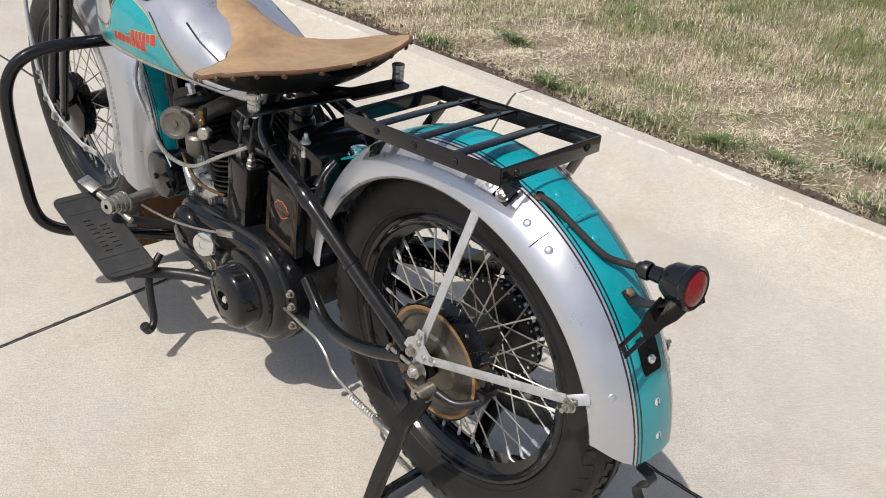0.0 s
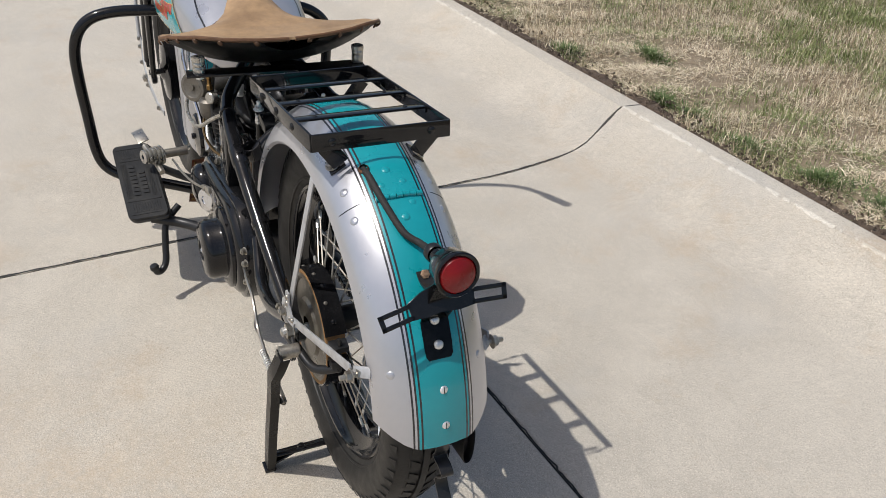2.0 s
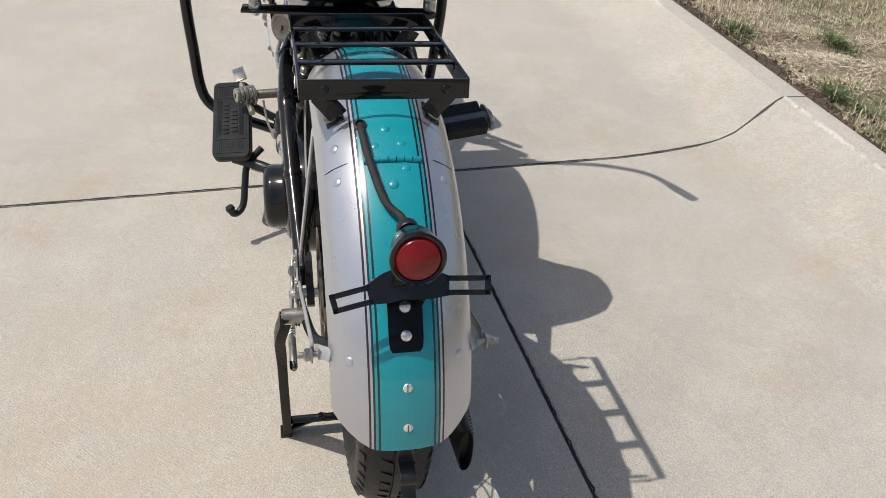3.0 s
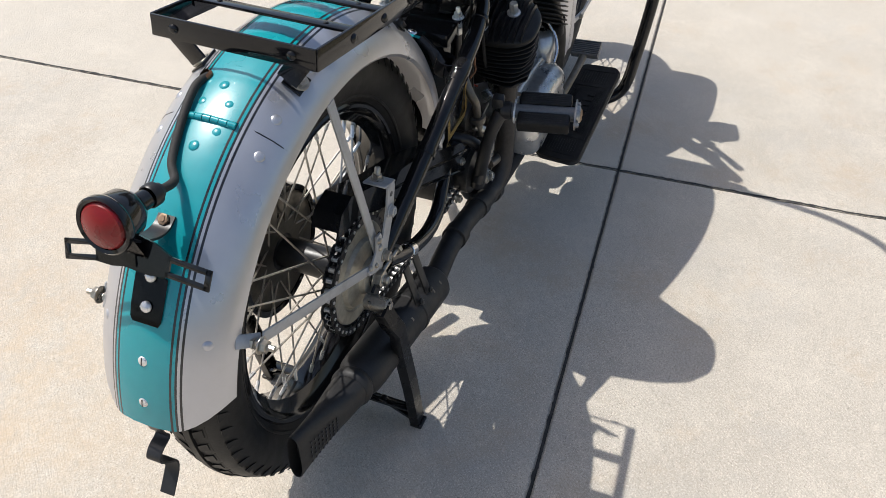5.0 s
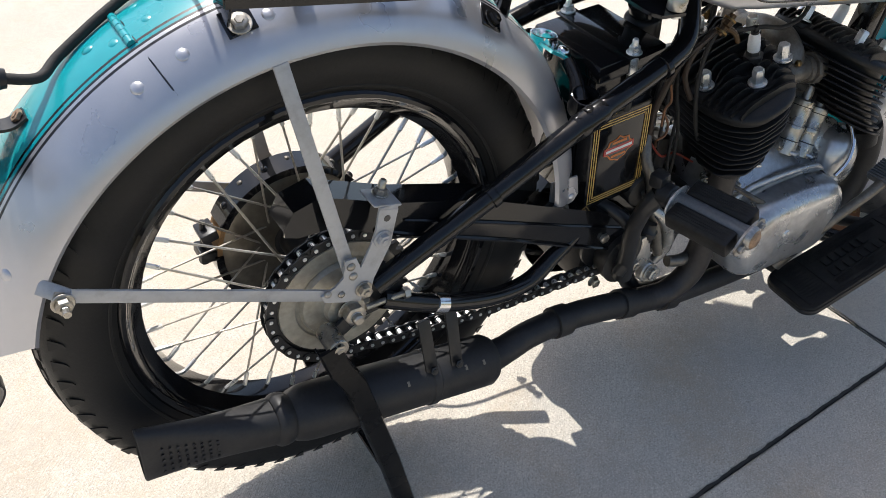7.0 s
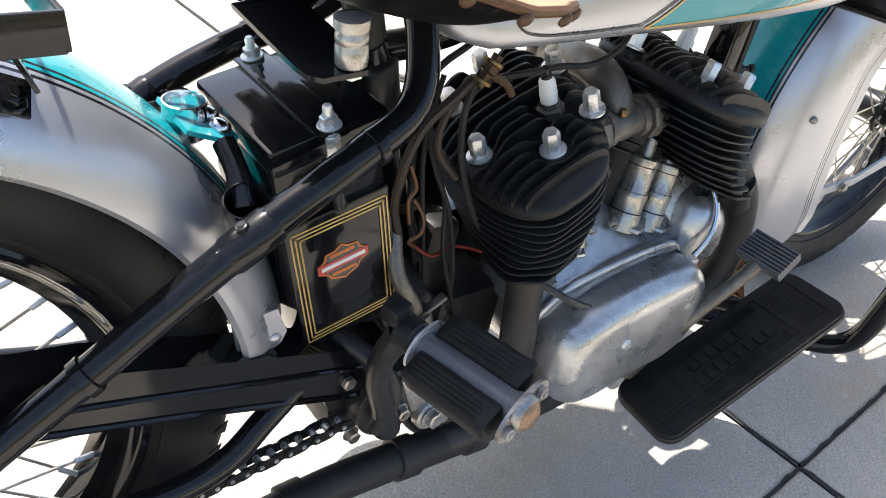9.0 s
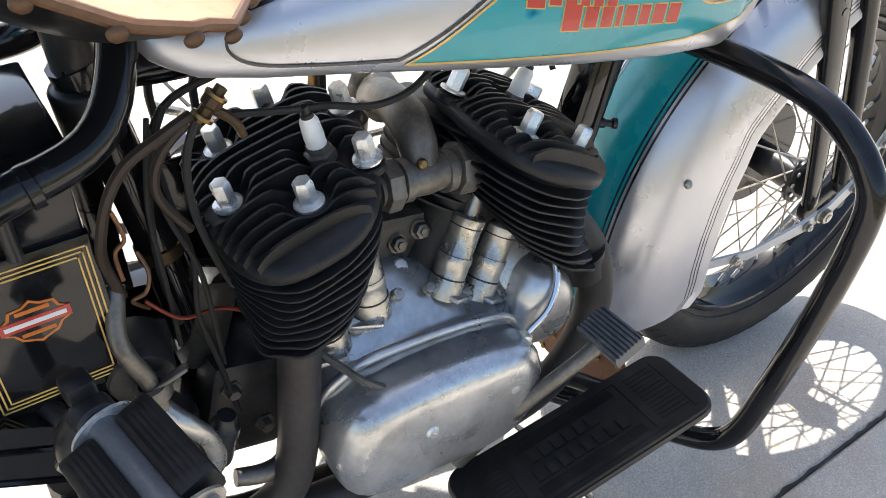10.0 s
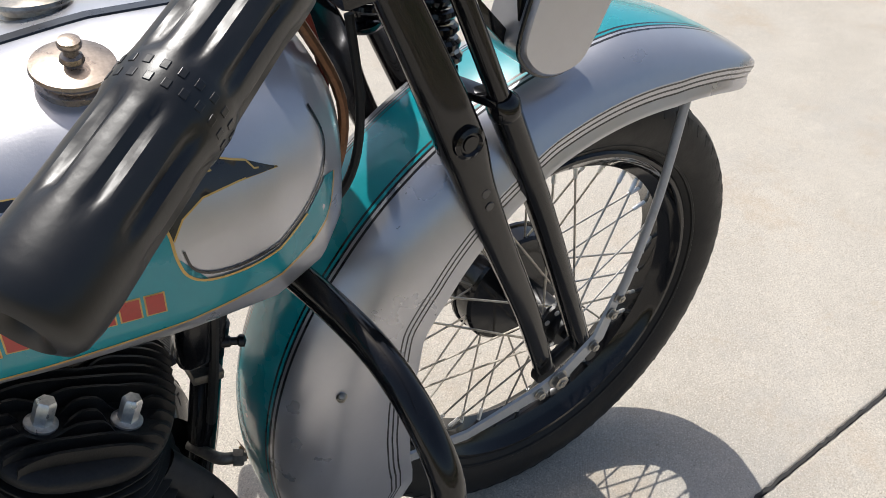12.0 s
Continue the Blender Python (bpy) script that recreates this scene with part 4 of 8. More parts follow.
lathe(bm, [(0.027, -0.004), (0.027, 0.004), (0.024, 0.006), (0.024, 0.010), (0.0285, 0.011), (0.0295, 0.013), (0.0285, 0.0155), (0.02, 0.018), (0.008, 0.0195), (0.0, 0.02)], (0.977, 0.048, 0.852), (0, 0.12, 1), 36)
part("filler_cap", bm, NICKEL, tk, "dull nickel filler cap")
bm = bmesh.new()
hexagon(bm, (0.915, -0.02, 0.856), (0, 0, 1), 0.006, 0.004, 0.009)
part("screw", bm, CAD, tk)


# ---- frame, stays, stand ----
def both(fn):
    """Calls fn for the left and for the right side."""
    for s in (1, -1):
        fn(s)


def strap(bm, Q, width, thick):
    """A bent flat strip along the points, its width across the machine."""
    rows = []
    for i, p in enumerate(Q):
        d = (Q[min(i + 1, len(Q) - 1)] - Q[max(i - 1, 0)]).normalized()
        n = d.cross(V(0, 1, 0)).normalized() * thick / 2
        w = V(0, width / 2, 0)
        rows.append([bm.verts.new(p + a * n + b * w) for a, b in ((1, 1), (1, -1), (-1, -1), (-1, 1))])
    for a, b in zip(rows, rows[1:]):
        for k in range(4):
            bm.faces.new((a[k], a[(k + 1) % 4], b[(k + 1) % 4], b[k]))
    bm.faces.new(rows[0])
    bm.faces.new(rows[-1])


def rod(name, pts, r, mat, parent, label="", n=12, steps=6):
    return part(name, tube(bmesh.new(), pts, r, n, steps), mat, parent, label)


bm = bmesh.new()
tube(bm, [(1.125, 0, 0.84), (1.085, 0, 0.64), (1.058, 0, 0.5), (1.03, 0, 0.34), (1.0, 0, 0.2), (0.96, 0, 0.165)], 0.0165, 14)
frame_ob = part("frame", bm, BLACK, bike, "gloss black tubular frame")
rod("head_tube", [(1.155, 0, 0.70), (1.12, 0, 0.90)], [0.026, 0.026], BLACK, frame_ob, steps=1, n=20)
rod("top_tube", [(1.13, 0, 0.80), (0.9, 0, 0.70), (0.6, 0, 0.655), (0.5, 0, 0.66)], 0.015, BLACK, frame_ob)
rod("seat_tube", [(0.600, 0, 0.30), (0.570, 0, 0.45), (0.528, 0, 0.61), (0.510, 0, 0.665)], 0.0205, BLACK, frame_ob)
bm = bmesh.new()
lathe(bm, [(0.0205, -0.007), (0.0222, -0.0066), (0.0222, 0.0066), (0.0205, 0.007)], (0.563, 0, 0.479), (-0.24, 0, 1), 24)
part("tube_band", bm, BRONZE, frame_ob, "brown clamp band")
bm = bmesh.new()
lathe(bm, [(0.0, 0), (0.022, 0), (0.0255, 0.004), (0.0265, 0.044), (0.024, 0.048), (0.018, 0.050), (0.018, 0.115), (0, 0.115)], (0.523, 0, 0.600), (-0.16, 0, 1), 28)
part("seat_post", bm, SATIN, frame_ob)


def stays(s):
    rod("seat_stay", [(0.045, s * 0.110, 0.422), (0.19, s * 0.117, 0.508), (0.335, s * 0.120, 0.590), (0.43, s * 0.114, 0.628), (0.497, s * 0.098, 0.650), (0.528, s * 0.062, 0.690), (0.534, s * 0.028, 0.735)], [0.0135, 0.014, 0.0145, 0.0145, 0.0145, 0.0145, 0.014], BLACK, frame_ob, n=16)
    for a, b in (((0.315, s * 0.1195, 0.5785), (0.357, s * 0.12, 0.600)), ((0.195, s * 0.117, 0.5105), (0.205, s * 0.1175, 0.5165)), ((0.447, s * 0.1125, 0.6325), (0.456, s * 0.1115, 0.635))):
        bm = bmesh.new()
        tube(bm, [a, Vector(a).lerp(Vector(b), 0.1), Vector(a).lerp(Vector(b), 0.9), b], [0.0145, 0.0165, 0.0165, 0.0145], 16, 1)
        part("stay_sleeve", bm, BLACK, frame_ob)
    bm = bmesh.new()
    hexagon(bm, (0.33, s * 0.120, 0.603), (-0.3, 0, 1), 0.006, 0.004)
    part("sleeve_bolt", bm, BLACK, frame_ob)
    bm = bmesh.new()
    lathe(bm, [(0.004, -0.008), (0.016, -0.005), (0.0185, 0.002), (0.0185, 0.024), (0.0172, 0.0245), (0.0165, 0.022), (0.0165, 0.0), (0, -0.002)], (0.349, s * 0.086, 0.583), (-0.1, s * 0.3, 1), 28)
    tube(bm, [(0.350, s * 0.080, 0.590), (0.354, s * 0.062, 0.612), (0.354, s * 0.040, 0.628)], [0.013, 0.0095, 0.0095], 14)
    part("pump_cup", bm, BLACK, frame_ob, "open black tube cup")
    rod("chain_stay", [(0.055, s * 0.110, 0.397), (0.14, s * 0.113, 0.357), (0.23, s * 0.108, 0.327), (0.30, s * 0.10, 0.322), (0.35, s * 0.09, 0.345), (0.39, s * 0.082, 0.365)], 0.0128, BLACK, frame_ob, n=14)
    rod("lower_rail", [(0.53, s * 0.06, 0.26), (0.545, s * 0.075, 0.21), (0.58, s * 0.08, 0.182), (0.65, s * 0.08, 0.170), (0.85, s * 0.075, 0.160), (0.97, s * 0.06, 0.158), (1.01, s * 0.03, 0.175)], 0.0145, SATIN, frame_ob, n=14)
    # axle lug
    bm = bmesh.new()
    plate(bm, [(-0.022, -0.008), (-0.012, -0.02), (0.02, -0.024), (0.055, -0.018), (0.075, 0.002), (0.072, 0.03), (0.052, 0.046), (0.032, 0.042), (0.018, 0.02), (-0.015, 0.012)], 0.012, pose(0.012, s * 0.1015 + (0.006 if s < 0 else 0.006), 0.398, 90, 0, 0))
    part("axle_lug", bm, SATIN, frame_ob)


both(stays)
rod("rear_axle", [(C[0], -0.128, C[2]), (C[0], 0.134, C[2])], 0.008, CAD, frame_ob, steps=1)
for s in (1, -1):
    bm = bmesh.new()
    hexagon(bm, (C[0], s * 0.114, C[2]), (0, s, 0), 0.0145, 0.011, 0.019, dome=0.0)
    lathe(bm, [(0.0075, 0), (0.0075, 0.007), (0.0055, 0.009), (0, 0.009)], (C[0], s * 0.127, C[2]), (0, s, 0), 14)
    part("axle_nut", bm, NICKEL, frame_ob, "worn steel axle nut")
    bm = bmesh.new()
    tube(bm, [(0.03, s * 0.117, 0.398), (0.085, s * 0.117, 0.40)], 0.004, 8, 1)
    hexagon(bm, (0.082, s * 0.117, 0.40), (1, 0, 0), 0.008, 0.008)
    part("chain_adjuster", bm, NICKEL, frame_ob)
bm = bmesh.new()
lathe(bm, [(0.0128, 0), (0.0145, 0.0005), (0.0145, 0.0185), (0.0128, 0.019)], (0.132, -0.1128, 0.3605), (0.9, 0.0, -0.38), 20)
part("clamp", bm, CHROME, frame_ob, "bright metal clamp")


# fender stays and silver brackets
def fender_stays(s):
    bm = bmesh.new()
    bar(bm, (-0.0585, s * 0.0915, 0.727), (0.013, s * 0.1195, 0.437), 0.0165, 0.0035, (0, 1, 0))
    st = part("fender_stay", bm, GREYPAINT, rf, "flat grey-painted fender stay")
    bm = bmesh.new()
    bar(bm, (-0.288, s * 0.1110, 0.5390), (0.022, s * 0.1205, 0.4235), 0.0155, 0.0035, (0, 1, 0))
    part("fender_stay", bm, GREYPAINT, rf, "flat grey-painted fender stay")
    bm = bmesh.new()
    m = Matrix(((1, 0, 0, 0), (0, 0, s, s * 0.1205), (0, 1, 0, 0), (0, 0, 0, 1)))
    arm = [(0.036, 0.448), (0.056, 0.492), (0.058, 0.505), (0.0635, 0.540), (0.0390, 0.545), (0.0360, 0.518), (0.030, 0.497)] if s < 0 else [(0.044, 0.438), (0.036, 0.455)]
    plate(bm, [(-0.032, 0.444), (-0.028, 0.434), (0.0, 0.424), (0.024, 0.424), (0.033, 0.434)] + arm + [(0.018, 0.470), (0.012, 0.486), (-0.002, 0.486), (-0.004, 0.462), (-0.014, 0.452)], 0.003, m)
    if s < 0:
        box(bm, pose(0.051, s * 0.104, 0.5465, 0, 12, 0), (0.036, 0.036, 0.003), 0.001)
        box(bm, pose(0.0515, s * 0.1215, 0.540), (0.025, 0.003, 0.014), 0.001)
    part("axle_bracket", bm, GREYPAINT, rf, "grey-painted bracket plate")
    for x, z, r in ((0.005, 0.476, 0.0055), (0.008, 0.461, 0.0055), (-0.024, 0.4455, 0.0045), (-0.007, 0.439, 0.0045)):
        bm = bmesh.new()
        rivet(bm, (x, s * 0.1235, z), (0, s, 0), r, 0.004)
        part("rivet", bm, NICKEL, rf)
    bm = bmesh.new()
    hexagon(bm, (0.022, s * 0.1235, 0.437), (0, s, 0), 0.0085, 0.008, 0.011)
    part("bolt", bm, NICKEL, rf)
    if s < 0:
        bm = bmesh.new()
        hexagon(bm, (0.0445, s * 0.1235, 0.504), (0, s, 0), 0.0085, 0.006, 0.0115)
        part("bolt", bm, GREYPAINT, rf)
        bm = bmesh.new()
        disc(bm, (0.0495, s * 0.1236, 0.531), (0, s, 0), 0.0042, 0.0006, 14)
        part("bracket_hole", bm, STRIPE, rf)
    bm = bmesh.new()
    bar(bm, (-0.312, s * 0.0895, 0.544), (-0.288, s * 0.108, 0.5345), 0.017, 0.003, (0.5, s, 0))
    part("stay_tab", bm, GREYPAINT, rf)
    bm = bmesh.new()
    hexagon(bm, (-0.296, s * 0.112, 0.534), (0, s, 0), 0.0085, 0.008, 0.0115)
    hexagon(bm, (-0.296, s * 0.105, 0.534), (0, -s, 0), 0.0075, 0.006)
    tube(bm, [(-0.296, s * 0.09, 0.534), (-0.296, s * 0.131, 0.534)], 0.004, 8, 1)
    part("bolt", bm, NICKEL, rf)


both(fender_stays)
bm = bmesh.new()
hexagon(bm, (0.052, -0.1, 0.548), (0.2, 0, 1), 0.0075, 0.007, 0.010)
lathe(bm, [(0.0045, 0), (0.0045, 0.018), (0.003, 0.02), (0, 0.02)], (0.052, -0.1, 0.548), (0.2, 0, 1), 12)
part("bolt", bm, NICKEL, rf)
# front mount of the rear fender
bm = bmesh.new()
lathe(bm, [(0.016, -0.02), (0.018, -0.018), (0.018, 0.012), (0.0165, 0.0125), (0.0155, 0.010), (0.0155, -0.01), (0, -0.012)], (0.338, -0.004, 0.640), (0.1, 0.0, 1), 28)
part("mount_socket", bm, CHROME, rf, "bright worn tube socket")
bm = bmesh.new()
m = pose(0.350, -0.012, 0.630, 0, 28, 0)
plate(bm, [(-0.03, -0.030), (0.012, -0.032), (0.022, -0.02), (0.022, 0.02), (0.012, 0.032), (-0.03, 0.030)], 0.004, m)
part("mount_plate", bm, TEAL, rf, "teal-painted mounting plate")
for y in (-0.013, 0.010):
    bm = bmesh.new()
    p = m @ V(0.006, y, 0.004)
    lathe(bm, [(0.0095, 0), (0.0098, 0.003), (0.008, 0.007), (0.004, 0.009), (0, 0.0095)], p, m.to_3x3() @ V(0, 0, 1), 18)
    part("dome_nut", bm, CHROME, rf)
bm = bmesh.new()
plate(bm, [(-0.03, 0.03), (-0.026, -0.012), (-0.008, -0.022), (0.016, -0.012), (0.022, 0.0), (0.014, 0.03)], 0.003, Matrix(((1, 0, 0, 0.360), (0, 0, -1, -0.078), (0, 1, 0, 0.440), (0, 0, 0, 1))))
lug = part("fender_lug", bm, SILVER, rf, smooth=False)
for dx, dz in ((-0.012, 0.004), (0.008, 0.002)):
    bm = bmesh.new()
    rivet(bm, (0.362 + dx, -0.081, 0.434 + dz), (0, -1, 0), 0.006, 0.003)
    part("rivet", bm, SILVER, lug)


# rear stand
def stand():
    bm = bmesh.new()
    bar(bm, (0.088, -0.15, 0.034), (0.088, 0.15, 0.034), 0.026, 0.004, (0.3, 0, 1))
    bar(bm, (0.097, -0.15, 0.024), (0.097, 0.15, 0.024), 0.020, 0.004, (1, 0, 0))
    top = part("rear_stand", bm, BLACK, bike, "black steel rear stand, lowered to the ground")
    for s in (1, -1):
        bm = bmesh.new()
        pts = [V(-0.034, s * 0.150, 0.384), V(-0.024, s * 0.158, 0.352), V(-0.004, s * 0.162, 0.318), V(0.018, s * 0.160, 0.250), V(0.054, s * 0.160, 0.134), V(0.088, s * 0.159, 0.012)]
        rows = []
        for i, p in enumerate(pts):
            d = (pts[min(i + 1, 5)] - pts[max(i - 1, 0)]).normalized()
            w = d.cross(V(0, 1, 0)).normalized()
            prof = [(-0.0145, 0.0), (-0.0125, 0.0028), (0.0125, 0.0028), (0.0145, 0.0), (0.0145, -0.014), (0.0122, -0.014), (0.0122, -0.0022), (-0.0122, -0.0022), (-0.0122, -0.014), (-0.0145, -0.014)]
            rows.append([bm.verts.new(p + w * x + V(0, s * y, 0)) for x, y in prof])
        for a, b in zip(rows, rows[1:]):
            for k in range(10):
                bm.faces.new((a[k], a[(k + 1) % 10], b[(k + 1) % 10], b[k]))
        bm.faces.new(rows[0])
        bm.faces.new(rows[-1])
        part("stand_leg", bm, WORNBLACK, top)
        bm = bmesh.new()
        bar(bm, (0.074, s * 0.156, 0.004), (0.103, s * 0.156, 0.004), 0.022, 0.006, (0, 0, 1))
        bar(bm, (0.085, s * 0.155, 0.012), (0.088, s * 0.08, 0.040), 0.022, 0.004, (0.4, 0, 1))
        hexagon(bm, (0.086, s * 0.088, 0.040), (0, 0, 1), 0.006, 0.005)
        part("stand_foot", bm, BLACK, top)
        bm = bmesh.new()
        disc(bm, (-0.022, s * 0.112, 0.379), (0, s, 0), 0.013, 0.038, 20)
        hexagon(bm, (-0.022, s * 0.148, 0.379), (0, s, 0), 0.009, 0.004, 0.013)
        part("stand_pivot", bm, NICKEL, top, "worn pivot bolt")
        bm = bmesh.new()
        bar(bm, (0.01, s * 0.118, 0.39), (-0.02, s * 0.118, 0.367), 0.022, 0.006, (0, 1, 0))
        tube(bm, [V(-0.018, s * 0.12, 0.369) + V(0.011 * math.cos(a), s * a * 0.0007, 0.011 * math.sin(a)) for a in np.arange(0, 14, 0.5)], 0.0016, 6, 1)
        part("stand_lug", bm, SATIN, top)
    return top


stand()
# spring clip that holds the stand when raised
bm = bmesh.new()
P = [(-0.378, 0.0, 0.436), (-0.372, 0.0, 0.416), (-0.366, -0.001, 0.402), (-0.384, -0.002, 0.395), (-0.392, -0.003, 0.384), (-0.380, -0.004, 0.370), (-0.368, -0.005, 0.360), (-0.370, -0.006, 0.344), (-0.390, -0.007, 0.316)]
Q = curve_points(P, 5)
strap(bm, Q, 0.02, 0.0025)
part("stand_clip", bm, SATIN, rf, "black spring clip for the stand")


# ---- luggage rack ----
def rack():
    RL, RR, FL, FR = V(-0.113, 0.109, 0.828), V(-0.112, -0.108, 0.824), V(0.236, 0.110, 0.789), V(0.238, -0.108, 0.787)
    dn = V(0.11, 0, 1).normalized()
    H = 0.027

    def side(a, b, out):
        bm = bmesh.new()
        bar(bm, a - dn * H / 2, b - dn * H / 2, H, 0.004, out, 0.0008)
        return bm

    top = part("luggage_rack", side(RL, FL, (0, 1, 0)), BLACK, bike, "black flat-bar luggage rack over the rear fender")
    part("rack_side", side(RR, FR, (0, 1, 0)), BLACK, top)
    part("rack_end", side(RL, RR, (1, 0, 0)), BLACK, top)
    part("rack_end", side(FL, FR, (1, 0, 0)), BLACK, top)
    for f in (0.235, 0.49, 0.745):
        a, b = FL.lerp(RL, f), FR.lerp(RR, f)
        bm = bmesh.new()
        bar(bm, a - dn * 0.004, b - dn * 0.004, 0.02, 0.004, dn, 0.0008)
        bar(bm, a - dn * 0.012 - V(0, 0.003, 0), a - dn * 0.004 - V(0, 0.003, 0), 0.02, 0.003, (0, 1, 0), 0)
        bar(bm, b - dn * 0.012 + V(0, 0.003, 0), b - dn * 0.004 + V(0, 0.003, 0), 0.02, 0.003, (0, 1, 0), 0)
        rivet(bm, a.lerp(b, 0.16) - dn * 0.002, dn, 0.0035, 0.002)
        rivet(bm, a.lerp(b, 0.84) - dn * 0.002, dn, 0.0035, 0.002)
        part("rack_slat", bm, BLACK, top)
        for p, o in ((a, V(0, 1, 0)), (b, V(0, -1, 0))):
            bm = bmesh.new()
            rivet(bm, p - dn * 0.014 + o * 0.002, o, 0.0062, 0.004)
            part("rivet", bm, BLACK, top)
    for a, b in ((RL, RR), (FL, FR)):
        o = V(-1 if a is RL else 1, 0, 0)
        for f in (0.14, 0.86):
            bm = bmesh.new()
            rivet(bm, a.lerp(b, f) - dn * 0.013 + o * 0.002, o, 0.0062, 0.004)
            part("rivet", bm, BLACK, top)
    for x, th, y in ((-0.105, 104.5, 0.084), (0.205, 58.5, 0.084)):
        for s in (1, -1):
            foot, nn = on_rear(th, s * 0.058, 0.002)
            head = V(x, s * y, (0.802 if x < 0 else 0.77))
            bm = bmesh.new()
            knee = foot + nn * 0.004 + V(-0.012 if x < 0 else 0.012, 0, 0.0)
            bar(bm, head, knee, 0.028, 0.0035, (1, 0, 0.2), 0.0008)
            f2, n2 = on_rear(th, s * 0.074, 0.0025)
            bar(bm, foot + nn * 0.001 - (f2 - foot) * 0.3, f2 + n2 * 0.001, 0.03, 0.0035, nn, 0.0008)
            leg = part("rack_leg", bm, BLACK, top)
            bm = bmesh.new()
            hexagon(bm, foot.lerp(f2, 0.55) + nn * 0.003, nn, 0.0085, 0.006, 0.012)
            part("bolt", bm, NICKEL if x < 0 else BLACK, leg)
    return top


rack()


# ---- tail lamp and plate bracket ----
def tail_lamp():
    ax = V(-0.985, 0.0, 0.14).normalized()
    c = V(-0.370, -0.004, 0.728)
    bm = bmesh.new()
    lathe(bm, [(0, -0.060), (0.011, -0.060), (0.012, -0.043), (0.020, -0.038), (0.0262, -0.028), (0.028, -0.006), (0.0305, -0.004), (0.032, 0.0), (0.032, 0.006), (0.030, 0.008), (0.0265, 0.0065)], c, ax, 40)
    top = part("tail_lamp", bm, BLACK, bike, "black round tail lamp with red lens")
    bm = bmesh.new()
    prof = [(0.0278, 0.003)]
    for k in range(1, 9):
        a = k / 8
        prof.append((0.0272 * (1 - a), 0.006 + 0.0085 * math.sin(a * math.pi / 2) + (0.0008 if k % 2 else 0)))
    lathe(bm, prof, c, ax, 40)
    part("lens", bm, LENS, top, "ribbed red glass lens")
    bm = bmesh.new()
    lathe(bm, [(0.012, 0.0), (0.0135, 0.002), (0.0135, 0.012), (0.010, 0.014), (0.009, 0.02), (0, 0.02)], c - ax * 0.064, -ax, 18)
    part("cable_gland", bm, SATIN, top)
    g = c - ax * 0.082
    a1, _ = on_rear(127, 0.015, 0.010)
    a2, _ = on_rear(119, 0.028, 0.0085)
    a3, _ = on_rear(113, 0.0335, 0.009)
    a4, _ = on_rear(109.5, 0.0335, 0.0)
    bm = tube(bmesh.new(), [g, g + V(0.03, 0.002, -0.006), a1, a2, a3, a4], 0.0052, 12, 8)
    part("lamp_cable", bm, CABLE, top, "woven black cable")
    bm = bmesh.new()
    p, nn = on_rear(109.8, 0.0335, 0.001)
    lathe(bm, [(0.008, -0.002), (0.0085, 0.003), (0.006, 0.006)], p, nn, 14)
    part("grommet", bm, COPPER, top)
    # arms to the fender
    q, nq = on_rear(136.5, 0.0, 0.003)
    bm = bmesh.new()
    arm = [q + V(0.004, 0, 0.004), q + V(-0.012, 0, -0.004), V(-0.315, 0.0, 0.672), V(-0.345, 0.0, 0.690), V(-0.352, -0.002, 0.706)]
    Q = curve_points(arm, 4)
    strap(bm, Q, 0.022, 0.003)
    part("lamp_arm", bm, SATIN, top)
    bm = bmesh.new()
    hexagon(bm, q + nq * 0.003 + V(0, 0, 0), nq, 0.007, 0.004, 0.0)
    part("bolt", bm, RUST, top)
    # plate that holds the number plate
    bm = bmesh.new()
    b0, n0 = on_rear(150.9, 0, 0.002)
    b1, n1 = on_rear(145.8, 0, 0.003)
    low, n2 = on_rear(153.9, 0, 0.002)
    Z = [(low, 0.034), (on_rear(153.1, 0, 0.002)[0], 0.041), (b0, 0.043), (b1, 0.043), (V(-0.338, 0, 0.650), 0.05), (V(-0.346, 0, 0.675), 0.04), (V(-0.352, 0, 0.70), 0.026)]
    rows = []
    for p, w in Z:
        rows.append([bm.verts.new(p + V(0, y, 0)) for y in (-w / 2, -w * 0.47, w * 0.47, w / 2)])
    for a, b in zip(rows, rows[1:]):
        for k in range(3):
            bm.faces.new((a[k], a[k + 1], b[k + 1], b[k]))
    bmesh.ops.solidify(bm, geom=bm.faces[:], thickness=0.003)
    part("plate_bracket", bm, BLACK, top, "black bracket for a number plate", smooth=False)
    for p, n in ((b0, n0), (b1, n1)):
        bm = bmesh.new()
        rivet(bm, p + n * 0.002, n, 0.007, 0.004)
        box(bm, Matrix.Translation(p + n * 0.0062) @ n.to_track_quat("Z", "Y").to_matrix().to_4x4(), (0.010, 0.0012, 0.0008), 0)
        part("screw", bm, CAD, top, "slotted screw")
    # wings with slots
    for s, tip, root in ((1, V(-0.345, 0.090, 0.650), V(-0.343, 0.014, 0.668)), (-1, V(-0.345, -0.098, 0.664), V(-0.343, -0.014, 0.668))):
        bm = bmesh.new()
        d = (tip - root).normalized()
        up = V(0.45, 0, 0.9)
        up = (up - d * up.dot(d)).normalized()
        n = d.cross(up)
        for o in (0.0085, -0.0085):
            bar(bm, root + d * 0.03 + up * o, tip + up * o, 0.0065, 0.003, n, 0.0006)
        bar(bm, tip - d * 0.007, tip, 0.0235, 0.003, n, 0.0006)
        m = Matrix((d, up, n)).transposed().to_4x4()
        m.translation = root - n * 0.0015
        plate(bm, [(-0.02, -0.016), (0.012, -0.016), (0.034, -0.0117), (0.034, 0.0117), (0.012, 0.020), (-0.02, 0.024)], 0.003, m)
        part("plate_wing", bm, BLACK, top)


tail_lamp()


